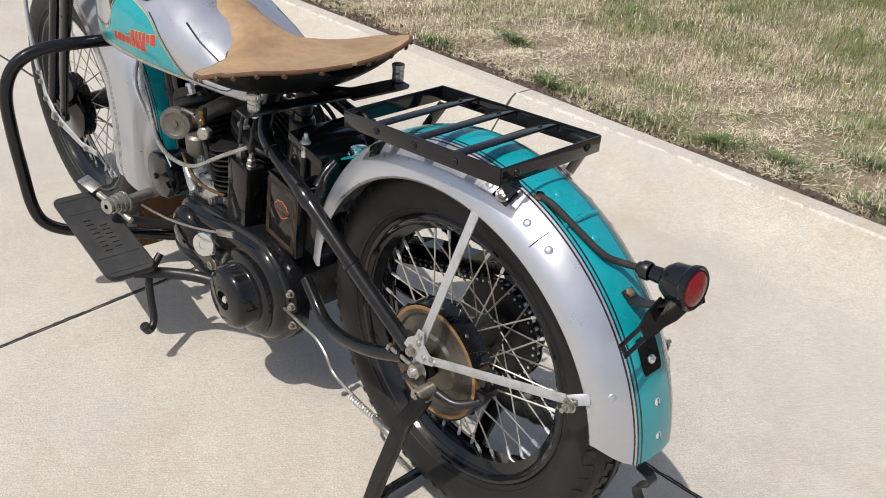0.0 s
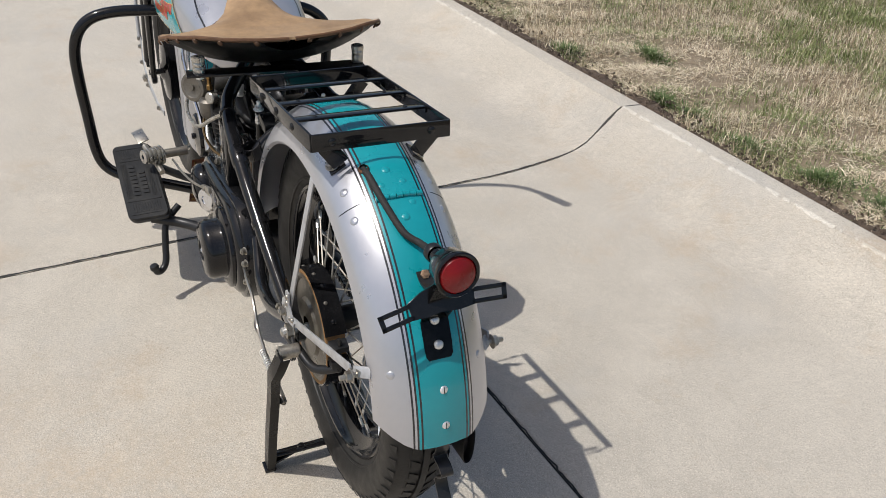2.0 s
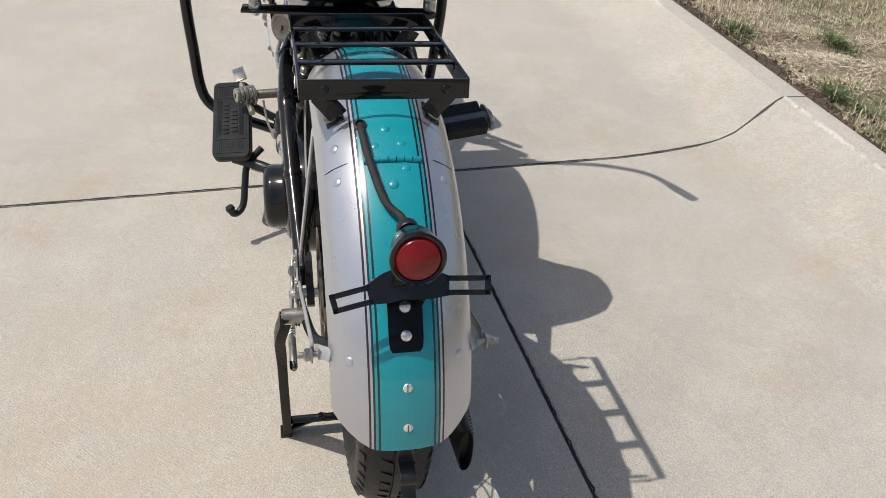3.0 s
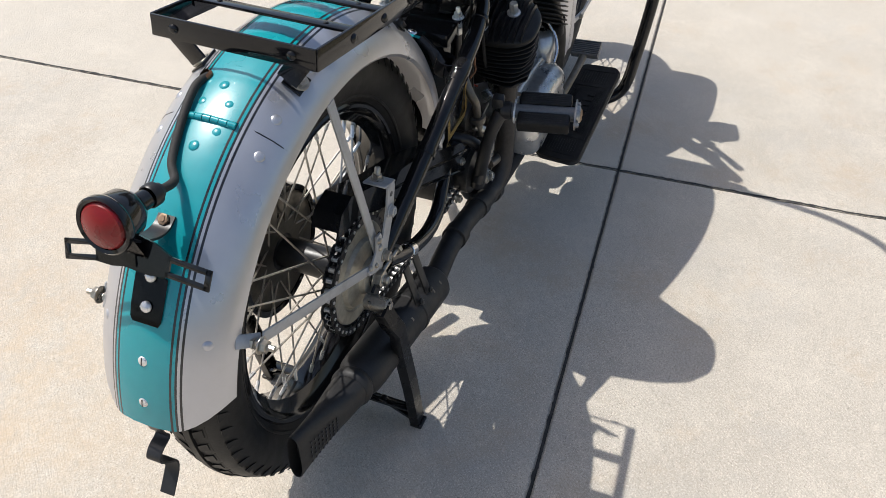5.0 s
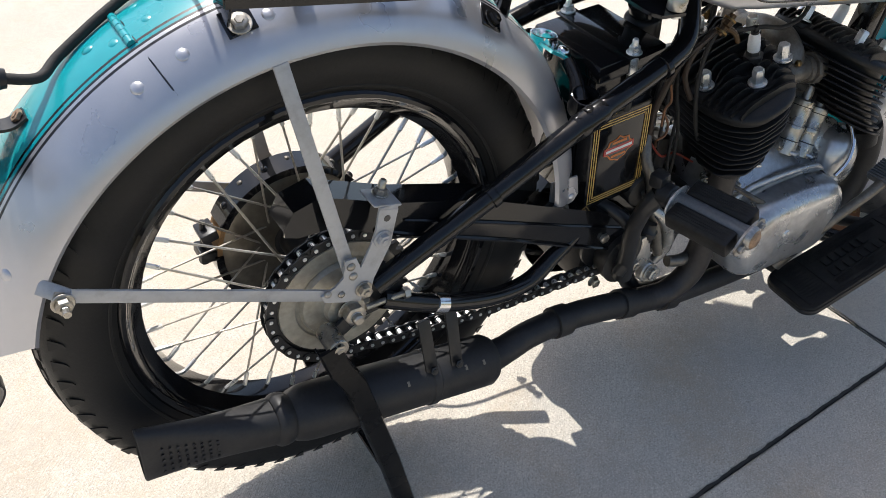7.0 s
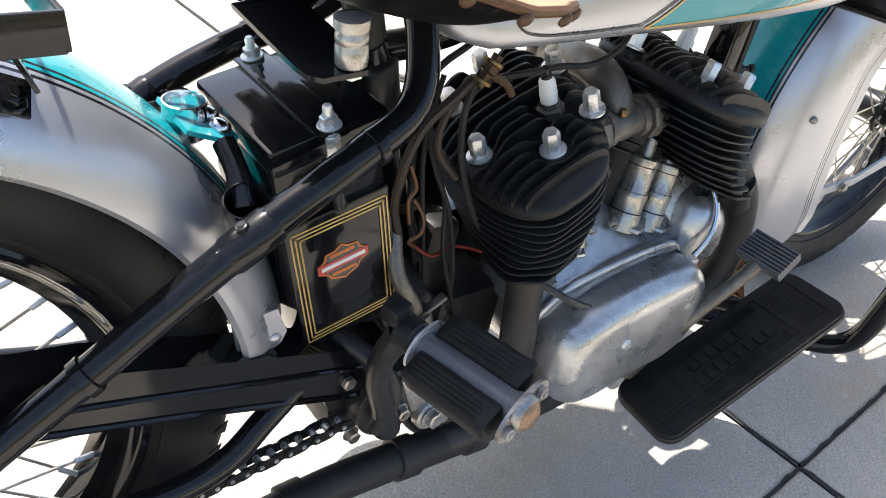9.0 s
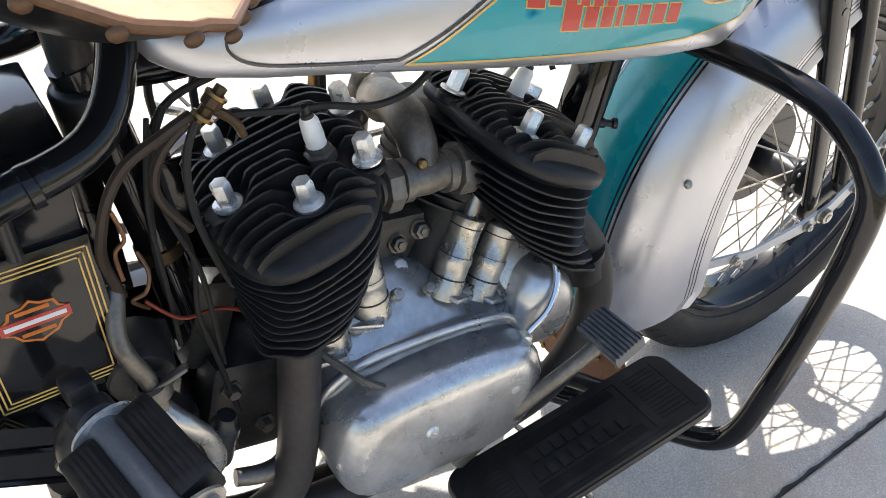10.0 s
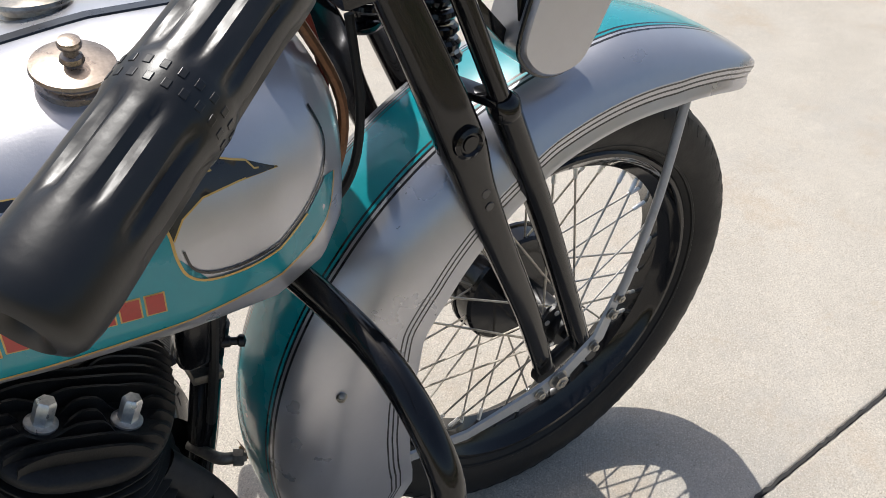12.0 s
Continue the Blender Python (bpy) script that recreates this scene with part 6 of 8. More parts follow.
# intake manifold
bm = bmesh.new()
tube(bm, [(0.742, -0.074, 0.538), (0.765, -0.075, 0.540), (0.79, -0.076, 0.542), (0.82, -0.075, 0.543), (0.85, -0.074, 0.540)], [0.0175, 0.0165, 0.019, 0.0175, 0.0175], 20, 6)
mani = part("intake_manifold", bm, CRUST, engine, "dull dirty intake manifold")
bm = bmesh.new()
tube(bm, [(0.792, -0.074, 0.543), (0.792, -0.060, 0.567), (0.795, -0.035, 0.580), (0.80, 0.0, 0.580), (0.81, 0.04, 0.568), (0.82, 0.07, 0.55)], [0.0165, 0.019, 0.0205, 0.0195, 0.0185, 0.0185], 20, 6)
part("manifold_neck", bm, CRUST, mani)
for x, d, w in ((0.744, 1, 0.016), (0.846, -1, 0.021)):
    bm = bmesh.new()
    lathe(bm, [(0.018, 0), (0.0255, 0.001), (0.0265, 0.003), (0.0265, w - 0.002), (0.0255, w), (0.018, w + 0.001)], (x, -0.0745, 0.540), (d, 0, 0.04), 8)
    part("manifold_nut", bm, CRUST, mani)
    bm = bmesh.new()
    lathe(bm, [(0.0175, 0), (0.0212, 0.001), (0.0212, 0.010), (0.0175, 0.011)], (x + (w + 0.003) * d, -0.075, 0.541), (d, 0, 0), 24)
    part("manifold_ring", bm, CRUST, mani)
bm = bmesh.new()
lathe(bm, [(0.005, 0), (0.005, 0.005), (0.003, 0.007), (0, 0.007)], (0.783, -0.082, 0.560), (0, -1, 0.5), 12)
part("primer_screw", bm, BRASS, mani)

# sloping tappet chest over the timing cover
bm = bmesh.new()
back = [(0.668, 0.335), (0.684, 0.385), (0.72, 0.418), (0.756, 0.428), (0.79, 0.428), (0.83, 0.416), (0.88, 0.396), (0.922, 0.372), (0.938, 0.335)]
low = [(0.664, 0.285), (0.674, 0.338), (0.702, 0.366), (0.75, 0.376), (0.79, 0.379), (0.83, 0.379), (0.88, 0.372), (0.912, 0.345), (0.925, 0.285)]
rows = []
for f, y in ((0.0, -0.02), (0.0, -0.050), (0.04, -0.058), (0.45, -0.084), (0.8, -0.102), (1.0, -0.112), (1.0, -0.135)):
    row = []
    for k, (a, b) in enumerate(zip(back, low)):
        dent = 0.003 * math.sin(k * 1.9) * math.sin(math.pi * f)
        row.append(bm.verts.new((a[0] + (b[0] - a[0]) * f, y + dent, a[1] + (b[1] - a[1]) * f + dent)))
    rows.append(row)
for a, b in zip(rows, rows[1:]):
    for i in range(len(a) - 1):
        bm.faces.new((a[i], a[i + 1], b[i + 1], b[i]))
bmesh.ops.subdivide_edges(bm, edges=bm.edges[:], cuts=2, use_grid_fill=True, smooth=0.6)
chest = part("tappet_chest", bm, ALU, engine, "stained aluminium tappet chest", angle=50)
bm = bmesh.new()
lathe(bm, [(0.009, -0.003), (0.009, 0.003), (0.007, 0.005), (0, 0.0055)], (0.789, -0.056, 0.421), (0, -0.7, 0.7), 18)
box(bm, Matrix.Translation((0.789, -0.060, 0.425)) @ frame_of((0, -0.7, 0.7)).to_4x4(), (0.011, 0.0016, 0.001), 0)
part("chest_screw", bm, CAD, chest)
for base, top in (((0.831, -0.082, 0.402), (0.860, -0.070, 0.476)), ((0.876, -0.084, 0.386), (0.905, -0.072, 0.453)), ((0.740, -0.085, 0.410), (0.726, -0.076, 0.483)), ((0.694, -0.088, 0.385), (0.672, -0.080, 0.46))):
    d = (V(*top) - V(*base)).normalized()
    L = (V(*top) - V(*base)).length
    bm = bmesh.new()
    lathe(bm, [(0, -0.012), (0.0195, -0.012), (0.0195, 0.010), (0.0182, 0.014), (0.0182, 0.028), (0.019, 0.030), (0.019, 0.036), (0.0172, 0.039), (0.0172, L - 0.012), (0.018, L - 0.010), (0.018, L - 0.002), (0.016, L), (0.009, L), (0.008, L + 0.03), (0, L + 0.03)], base, d, 28)
    tg = part("tappet_guide", bm, TAPPET, engine, "stained nickel tappet cover")
    # dark rings where the guide's collars step
    for h, r in ((0.0365, 0.0186), (L - 0.011, 0.0178), (0.0118, 0.0192)):
        bm = bmesh.new()
        lathe(bm, [(r - 0.003, -0.0011), (r, -0.0009), (r, 0.0009), (r - 0.003, 0.0011)], V(*base) + d * h, d, 28)
        part("guide_ring", bm, SATIN, tg, "dark ring at a step of the cover")
    for q in (-1, 1):
        bm = bmesh.new()
        p = V(*base) + V(0.025 * q, -0.008, -0.010 * q * (1 if base[0] > 0.8 else -1))
        lathe(bm, [(0.007, -0.004), (0.007, 0.001), (0.0055, 0.0035), (0, 0.004)], p, (0, -0.6, 0.8), 16)
        box(bm, Matrix.Translation(p + V(0, -0.003, 0.0042)) @ frame_of((0, -0.6, 0.8)).to_4x4(), (0.012, 0.0018, 0.001), 0)
        part("guide_screw", bm, TAPPET, tg)
    bm = bmesh.new()
    box(bm, Matrix.Translation(V(*base) + V(0, 0.004, -0.008)) @ frame_of(d).to_4x4(), (0.06, 0.034, 0.006), 0.002)
    part("guide_flange", bm, ALU, tg)


# timing cover
def rounded_cover(outline, y0, y1, soft, mat, name, parent, label="", c=None, steps=5):
    c = c or (sum(p[0] for p in outline) / len(outline), sum(p[1] for p in outline) / len(outline))
    O = curve_points([(x, 0, z) for x, z in outline + outline[:1]], 5)[:-1]
    bm = bmesh.new()
    rows = []
    prof = [(y0, 0.0)] + [(y1 + (y0 - y1) * 0, 0)][:0]
    sgn = 1 if y1 > y0 else -1
    for k in range(steps + 1):
        a = math.pi / 2 * k / steps
        prof.append((y1 - sgn * soft * (1 - math.sin(a)), soft * (1 - math.cos(a))))
    for y, inset in prof:
        ring = []
        for p in O:
            d = V(p.x - c[0], 0, p.z - c[1])
            L = max(d.length, 1e-6)
            ring.append(bm.verts.new((c[0] + d.x * (L - inset) / L, y, c[1] + d.z * (L - inset) / L)))
        rows.append(ring)
    q = len(O)
    for a, b in zip(rows, rows[1:]):
        for i in range(q):
            bm.faces.new((a[i], a[(i + 1) % q], b[(i + 1) % q], b[i]))
    bm.faces.new(rows[-1])
    return part(name, bm, mat, parent, label, angle=50)


cover = rounded_cover([(0.666, 0.285), (0.678, 0.248), (0.70, 0.232), (0.76, 0.226), (0.84, 0.228), (0.895, 0.248), (0.915, 0.285), (0.912, 0.335), (0.886, 0.364), (0.83, 0.372), (0.76, 0.371), (0.704, 0.362), (0.674, 0.333)], -0.085, -0.182, 0.03, ALU, "timing_cover", engine, "polished aluminium timing cover", c=(0.79, 0.29))
bm = bmesh.new()
tube(bm, [(0.670, -0.112, 0.330), (0.686, -0.118, 0.356), (0.714, -0.122, 0.375), (0.758, -0.124, 0.381), (0.80, -0.125, 0.383), (0.845, -0.125, 0.381), (0.882, -0.123, 0.371), (0.915, -0.118, 0.345)], 0.0055, 10)
part("cover_rim", bm, ALU, cover)
for x, y, z in ((0.763, -0.1815, 0.309), (0.866, -0.179, 0.321), (0.70, -0.176, 0.262)):
    bm = bmesh.new()
    lathe(bm, [(0.0075, -0.002), (0.0075, 0.001), (0.0055, 0.003), (0, 0.0035)], (x, y, z), (0, -1, 0), 18)
    box(bm, pose(x, y - 0.0035, z, 0, 30, 0), (0.009, 0.001, 0.0014), 0)
    part("cover_screw", bm, CAD, cover)
bm = bmesh.new()
box(bm, pose(0.722, -0.152, 0.357, 40, 0, -6), (0.024, 0.015, 0.002), 0.0006)
part("conduit_clip", bm, CRUST, cover)
bm = bmesh.new()
P = curve_points([(0.722, -0.152, 0.362), (0.70, -0.142, 0.374), (0.678, -0.110, 0.386), (0.650, -0.086, 0.398)], 26)
tube(bm, P[::4], 0.0036, 12, 4)
part("conduit", bm, GREASE, engine)
bm = bmesh.new()
spiral = []
for i in range(0, len(P) - 1):
    d = (P[i + 1] - P[i]).normalized()
    u = d.cross(V(0, 1, 0)).normalized()
    w = d.cross(u)
    for k in range(8):
        a = 2 * math.pi * k / 8
        spiral.append(P[i].lerp(P[i + 1], k / 8) + 0.0037 * (math.cos(a) * u + math.sin(a) * w))
tube(bm, spiral, 0.0009, 5, 1)
part("conduit_coil", bm, CRUST, engine, "coiled metal conduit")
# gear case at the front end of the timing side
case = rounded_cover([(0.898, 0.345), (0.90, 0.385), (0.918, 0.412), (0.945, 0.418), (0.972, 0.402), (0.988, 0.372), (0.988, 0.338), (0.968, 0.312), (0.93, 0.308), (0.906, 0.322)], -0.03, -0.138, 0.032, ALU, "gear_case", engine, "scuffed aluminium gear case", c=(0.945, 0.36))
bm = bmesh.new()
lathe(bm, [(0.034, -0.03), (0.034, 0.0), (0.031, 0.004), (0.020, 0.006), (0, 0.0065)], (0.925, -0.092, 0.402), (-0.15, -0.85, 0.5), 32)
part("case_cap", bm, TAPPET, case, "dull round end cap")
rod("breather_pipe", [(0.925, -0.07, 0.455), (0.942, -0.10, 0.448), (0.942, -0.13, 0.415), (0.925, -0.146, 0.385), (0.900, -0.148, 0.362)], 0.0042, CHROME, engine, "bright bent pipe")
bm = bmesh.new()
hexagon(bm, (0.898, -0.148, 0.360), (-0.4, -0.1, -1), 0.0085, 0.014)
part("pipe_nut", bm, CAD, engine)

# left side: primary cover
bm = bmesh.new()
A0, A1, RA, RB = V(0.545, 0, 0.268), V(0.80, 0, 0.296), 0.128, 0.075
d = A1 - A0
base = math.atan2(d.z, d.x)
off = math.acos((RA - RB) / d.length)
o = []
for i in range(31):
    a = base + off + (2 * math.pi - 2 * off) * i / 30
    o.append((A0.x + RA * math.cos(a), A0.z + RA * math.sin(a)))
for i in range(21):
    a = base - off + 2 * off * i / 20
    o.append((A1.x + RB * math.cos(a), A1.z + RB * math.sin(a)))
rows = []
for y, k in ((0.055, 0.0), (0.098, 0.0), (0.102, 0.003), (0.104, 0.012), (0.112, 0.016), (0.118, 0.024), (0.120, 0.036)):
    ring = []
    for x, z in o:
        t = min(1, max(0, ((x - A0.x) * d.x + (z - A0.z) * d.z) / d.length_squared))
        c0 = A0 + d * t
        v = V(x - c0.x, 0, z - c0.z)
        v = v * (v.length - k) / v.length
        ring.append(bm.verts.new((c0.x + v.x, y, c0.z + v.z)))
    rows.append(ring)
for a, b in zip(rows, rows[1:]):
    for i in range(len(o)):
        j = (i + 1) % len(o)
        bm.faces.new((a[i], a[j], b[j], b[i]))
bm.faces.new(rows[-1])
primary = part("primary_cover", bm, BLACK, engine, "gloss black primary chain cover")
bm = bmesh.new()
lathe(bm, [(0.098, 0.116), (0.096, 0.126), (0.085, 0.132), (0.072, 0.133), (0.070, 0.136), (0.070, 0.160), (0.066, 0.170), (0.056, 0.176), (0.022, 0.178), (0.02, 0.170), (0.0, 0.170)], (0.558, 0, 0.258), AY, 48)
part("clutch_cover", bm, BLACK, primary)
bm = bmesh.new()
hexagon(bm, (0.558, 0.168, 0.258), (0, 1, 0), 0.008, 0.008)
part("clutch_screw", bm, CAD, primary)
bm = bmesh.new()
lathe(bm, [(0.055, 0.118), (0.054, 0.128), (0.044, 0.140), (0.025, 0.146), (0, 0.148)], (0.80, 0, 0.30), AY, 36)
part("engine_sprocket_cover", bm, BLACK, primary)
bm = bmesh.new()
lathe(bm, [(0.030, -0.008), (0.030, 0.008), (0.027, 0.012), (0.020, 0.0135), (0.010, 0.0145), (0.009, 0.012), (0, 0.012)], (0.720, 0.122, 0.300), (-0.42, 0.88, 0.2), 36)
part("inspection_cap", bm, CHROME, primary, "bright inspection cap")
bm = bmesh.new()
hexagon(bm, (0.700, 0.119, 0.254), (0, 1, 0), 0.012, 0.009, 0.015)
part("cover_nut", bm, NICKEL, primary)
for x, z in ((0.402, 0.255), (0.405, 0.30), (0.408, 0.33)):
    bm = bmesh.new()
    hexagon(bm, (x, 0.106, z), (-0.3, 1, 0), 0.007, 0.008, 0.009)
    part("cover_bolt", bm, NICKEL, primary)
# carburettor
bm = bmesh.new()
tube(bm, [(0.82, 0.05, 0.55), (0.832, 0.08, 0.548), (0.836, 0.10, 0.546)], [0.02, 0.024, 0.026], 24, 4)
lathe(bm, [(0, 0), (0.026, 0), (0.033, 0.004), (0.036, 0.009), (0.036, 0.022), (0.034, 0.026), (0.026, 0.0275), (0.024, 0.026), (0.008, 0.0265), (0.007, 0.031), (0, 0.0315)], (0.845, 0.098, 0.545), (-0.62, 0.76, 0.12), 40)
carb = part("carburettor", bm, CRUST, engine, "tarnished carburettor with round intake cover")
bm = bmesh.new()
lathe(bm, [(0, 0), (0.010, 0), (0.022, 0.010), (0.025, 0.016), (0.026, 0.05), (0.02, 0.056), (0.0, 0.056)], (0.795, 0.085, 0.475), (0, 0, 1), 28)
part("float_bowl", bm, CRUST, carb)
bm = bmesh.new()
disc(bm, (0.762, 0.078, 0.545), (-0.5, 0.8, 0.1), 0.014, 0.02, 20)
tube(bm, [(0.80, 0.07, 0.54), (0.765, 0.082, 0.545)], 0.008, 10, 1)
part("choke_body", bm, TAPPET, carb)
bm = bmesh.new()
tube(bm, [(0.82, 0.105, 0.575), (0.80, 0.108, 0.59), (0.77, 0.10, 0.587)], 0.0035, 8, 3)
part("throttle_link", bm, NICKEL, carb)
bm = bmesh.new()
lathe(bm, [(0.006, 0), (0.0075, 0.002), (0.0075, 0.012), (0.005, 0.014), (0.005, 0.026), (0.007, 0.028), (0.007, 0.034), (0, 0.035)], (0.76, 0.09, 0.565), (0, 0, 1), 6)
part("fuel_union", bm, BRASS, carb)
# crankcase bits on the left
bm = bmesh.new()
lathe(bm, [(0, 0.02), (0.05, 0.02), (0.055, 0.06), (0.06, 0.066), (0.06, 0.09), (0.055, 0.096), (0.02, 0.1), (0.008, 0.102), (0.007, 0.108), (0, 0.109)], (0.985, 0, 0.352), AY, 36)
part("generator", bm, BLACK, engine, "black round generator")
bm = bmesh.new()
box(bm, pose(0.79, 0.06, 0.372, 0, 12, 8), (0.11, 0.05, 0.075), 0.016)
tube(bm, [(0.86, 0.085, 0.43), (0.835, 0.09, 0.41), (0.815, 0.088, 0.385)], [0.009, 0.011, 0.016], 14)
oilpump = part("oil_pump", bm, ALU, engine, "scuffed aluminium oil pump")
for x, y, z in ((0.80, 0.088, 0.392), (0.775, 0.089, 0.36), (0.745, 0.085, 0.385), (0.825, 0.086, 0.365)):
    bm = bmesh.new()
    hexagon(bm, (x, y, z), (-0.2, 1, 0.3), 0.007, 0.007, 0.009)
    part("pump_nut", bm, CRUST, oilpump)
for k in range(9):
    bm = bmesh.new()
    disc(bm, (0.70 + 0.0012 * k, 0.03, 0.44 + 0.0115 * k), (0.2, 0.1, 1), 0.066, 0.003, 36)
    part("barrel_fin", bm, IRON, rear_unit)
# oil box by the seat tube
bm = bmesh.new()
box(bm, pose(0.622, 0.074, 0.455, 0, -8, 0), (0.072, 0.046, 0.165), 0.005)
oil = part("oil_box", bm, BLACK, bike, "narrow black oil box with two unions")
for q in (-0.016, 0.016):
    bm = bmesh.new()
    lathe(bm, [(0.011, 0), (0.011, 0.004), (0.009, 0.005), (0.009, 0.016), (0.006, 0.018), (0.005, 0.03), (0, 0.03)], (0.611 + q * 1.2, 0.076, 0.536 + q * 0.17), (-0.17, 0, 1), 6)
    part("union", bm, NICKEL, oil)
# transmission
bm = bmesh.new()
box(bm, pose(0.50, 0.0, 0.285, 0, 6, 0), (0.14, 0.14, 0.10), 0.02)
lathe(bm, [(0, 0), (0.04, 0), (0.045, 0.006), (0.045, 0.03), (0.02, 0.04), (0, 0.04)], (0.49, -0.075, 0.30), (0, -1, 0), 28)
gearbox = part("gearbox", bm, GREASE, bike, "dirty aluminium gearbox")
bm = bmesh.new()
disc(bm, (0.465, -0.068, 0.315), (0, -1, 0), 0.041, 0.008, 30)
part("drive_sprocket", bm, SATIN, gearbox)
bm = bmesh.new()
tube(bm, [(0.506, -0.066, 0.500), (0.498, -0.086, 0.466), (0.503, -0.096, 0.444), (0.515, -0.096, 0.418), (0.524, -0.098, 0.385), (0.54, -0.104, 0.34), (0.556, -0.108, 0.29)], 0.0082, 14)
part("shift_tube", bm, CRUST, gearbox, "worn bare steel tube")
bm = bmesh.new()
lathe(bm, [(0.0105, -0.008), (0.0155, -0.007), (0.0155, 0.007), (0.0105, 0.008)], (0.519, -0.097, 0.404), (0.3, -0.05, -1), 20)
bar(bm, (0.519, -0.100, 0.408), (0.548, -0.103, 0.424), 0.015, 0.004, (0.2, 0.3, 1), 0.0015)
part("tube_clamp", bm, CRUST, gearbox)
for x, z in ((0.522, 0.345), (0.578, 0.338)):
    bm = bmesh.new()
    lathe(bm, [(0, -0.05), (0.0115, -0.05), (0.0125, -0.045), (0.0125, -0.012), (0.0145, -0.010), (0.0145, 0.0), (0.011, 0.003), (0.009, 0.014), (0, 0.015)], (x, -0.105, z), (0.1, -0.1, 1), 20)
    part("oil_union", bm, SATIN, gearbox)
bm = bmesh.new()
tube(bm, [(0.52, -0.09, 0.385), (0.539, -0.11, 0.366), (0.560, -0.112, 0.335), (0.567, -0.110, 0.300), (0.556, -0.104, 0.272)], [0.008, 0.009, 0.0095, 0.0095, 0.008], 14)
part("shift_elbow", bm, TAPPET, gearbox, "worn pale casting elbow")
bm = bmesh.new()
tube(bm, [(0.585, -0.108, 0.262), (0.612, -0.112, 0.258), (0.634, -0.110, 0.262), (0.642, -0.106, 0.286)], [0.009, 0.010, 0.010, 0.008], 12)
part("drain_elbow", bm, CRUST, gearbox)
bm = bmesh.new()
bar(bm, (0.506, -0.112, 0.340), (0.520, -0.114, 0.285), 0.026, 0.006, (0, 1, 0), 0.002)
disc(bm, (0.526, -0.110, 0.270), (0.1, -1, 0.1), 0.017, 0.014, 20)
hexagon(bm, (0.528, -0.124, 0.271), (0.1, -1, 0.1), 0.010, 0.008, 0.013)
disc(bm, (0.552, -0.106, 0.252), (0.1, -1, 0.1), 0.013, 0.012, 18)
part("shift_bracket", bm, TAPPET, gearbox, "worn pale lever bracket")
bm = bmesh.new()
lathe(bm, [(0, 0), (0.028, 0), (0.03, 0.003), (0.03, 0.05), (0, 0.05)], (0.515, -0.085, 0.405), (0.1, 1, 0.1), 26)
part("ratchet_case", bm, GREASE, gearbox)
bm = bmesh.new()
tube(bm, [(0.42, -0.03, 0.40), (0.45, -0.10, 0.395), (0.47, -0.13, 0.355), (0.455, -0.125, 0.30)], 0.010, 12)
part("kick_spring_arm", bm, SATIN, gearbox)
for x, y, z in ((0.45, -0.085, 0.255), (0.52, -0.09, 0.26), (0.49, -0.118, 0.30), (0.44, -0.09, 0.35), (0.53, -0.085, 0.34)):
    bm = bmesh.new()
    hexagon(bm, (x, y, z), (0, -1, 0), 0.008, 0.008, 0.01)
    part("gearbox_nut", bm, NICKEL, gearbox)


# ---- kick starter ----
bm = bmesh.new()
tube(bm, [(0.473, -0.118, 0.285), (0.462, -0.128, 0.33), (0.445, -0.14, 0.39), (0.441, -0.152, 0.435), (0.453, -0.162, 0.466)], [0.016, 0.013, 0.012, 0.012, 0.014], 14)
kick = part("kick_starter", bm, SATIN, bike, "kick starter with two-rubber pedal")
a, b = V(0.456, -0.164, 0.470), V(0.480, -0.299, 0.478)
ax = (b - a).normalized()
rod("pedal_spindle", [a, b], 0.0135, PADGREY, kick, steps=1)
bm = bmesh.new()
disc(bm, a - ax * 0.004, ax, 0.017, 0.022, 20)
part("pedal_knuckle", bm, SATIN, kick)
bm = bmesh.new()
box(bm, pose(0.452, -0.156, 0.488, 0, -8, 10), (0.022, 0.022, 0.022), 0.004)
part("pedal_bolt", bm, SATIN, kick, "dark square-headed bolt")
side = ax.cross(V(0, 0, 1)).normalized()
up = side.cross(ax)
pd = (side * 0.92 - up * 0.38).normalized()
pn = ax.cross(pd)
for s in (1, -1):
    bm = bmesh.new()
    c0 = a.lerp(b, 0.56) + pd * s * 0.0232
    m = Matrix((ax, pd, pn)).transposed().to_4x4()
    m.translation = c0
    box(bm, m, (0.094, 0.029, 0.026), 0.004)
    bmesh.ops.subdivide_edges(bm, edges=[e for e in bm.edges if e.calc_length() > 0.018], cuts=14, use_grid_fill=True)
    inv = m.inverted()
    for v in bm.verts:
        q = inv @ v.co
        if abs(q.x) < 0.040 and abs(abs(q.z) - 0.013) < 0.0006:
            q.z += math.copysign(0.0012 * math.sin(q.y * 2 * math.pi / 0.0041), q.z)
            v.co = m @ q
    part("pedal_rubber", bm, MAT_RUBBER, kick, "ribbed black pedal rubber")
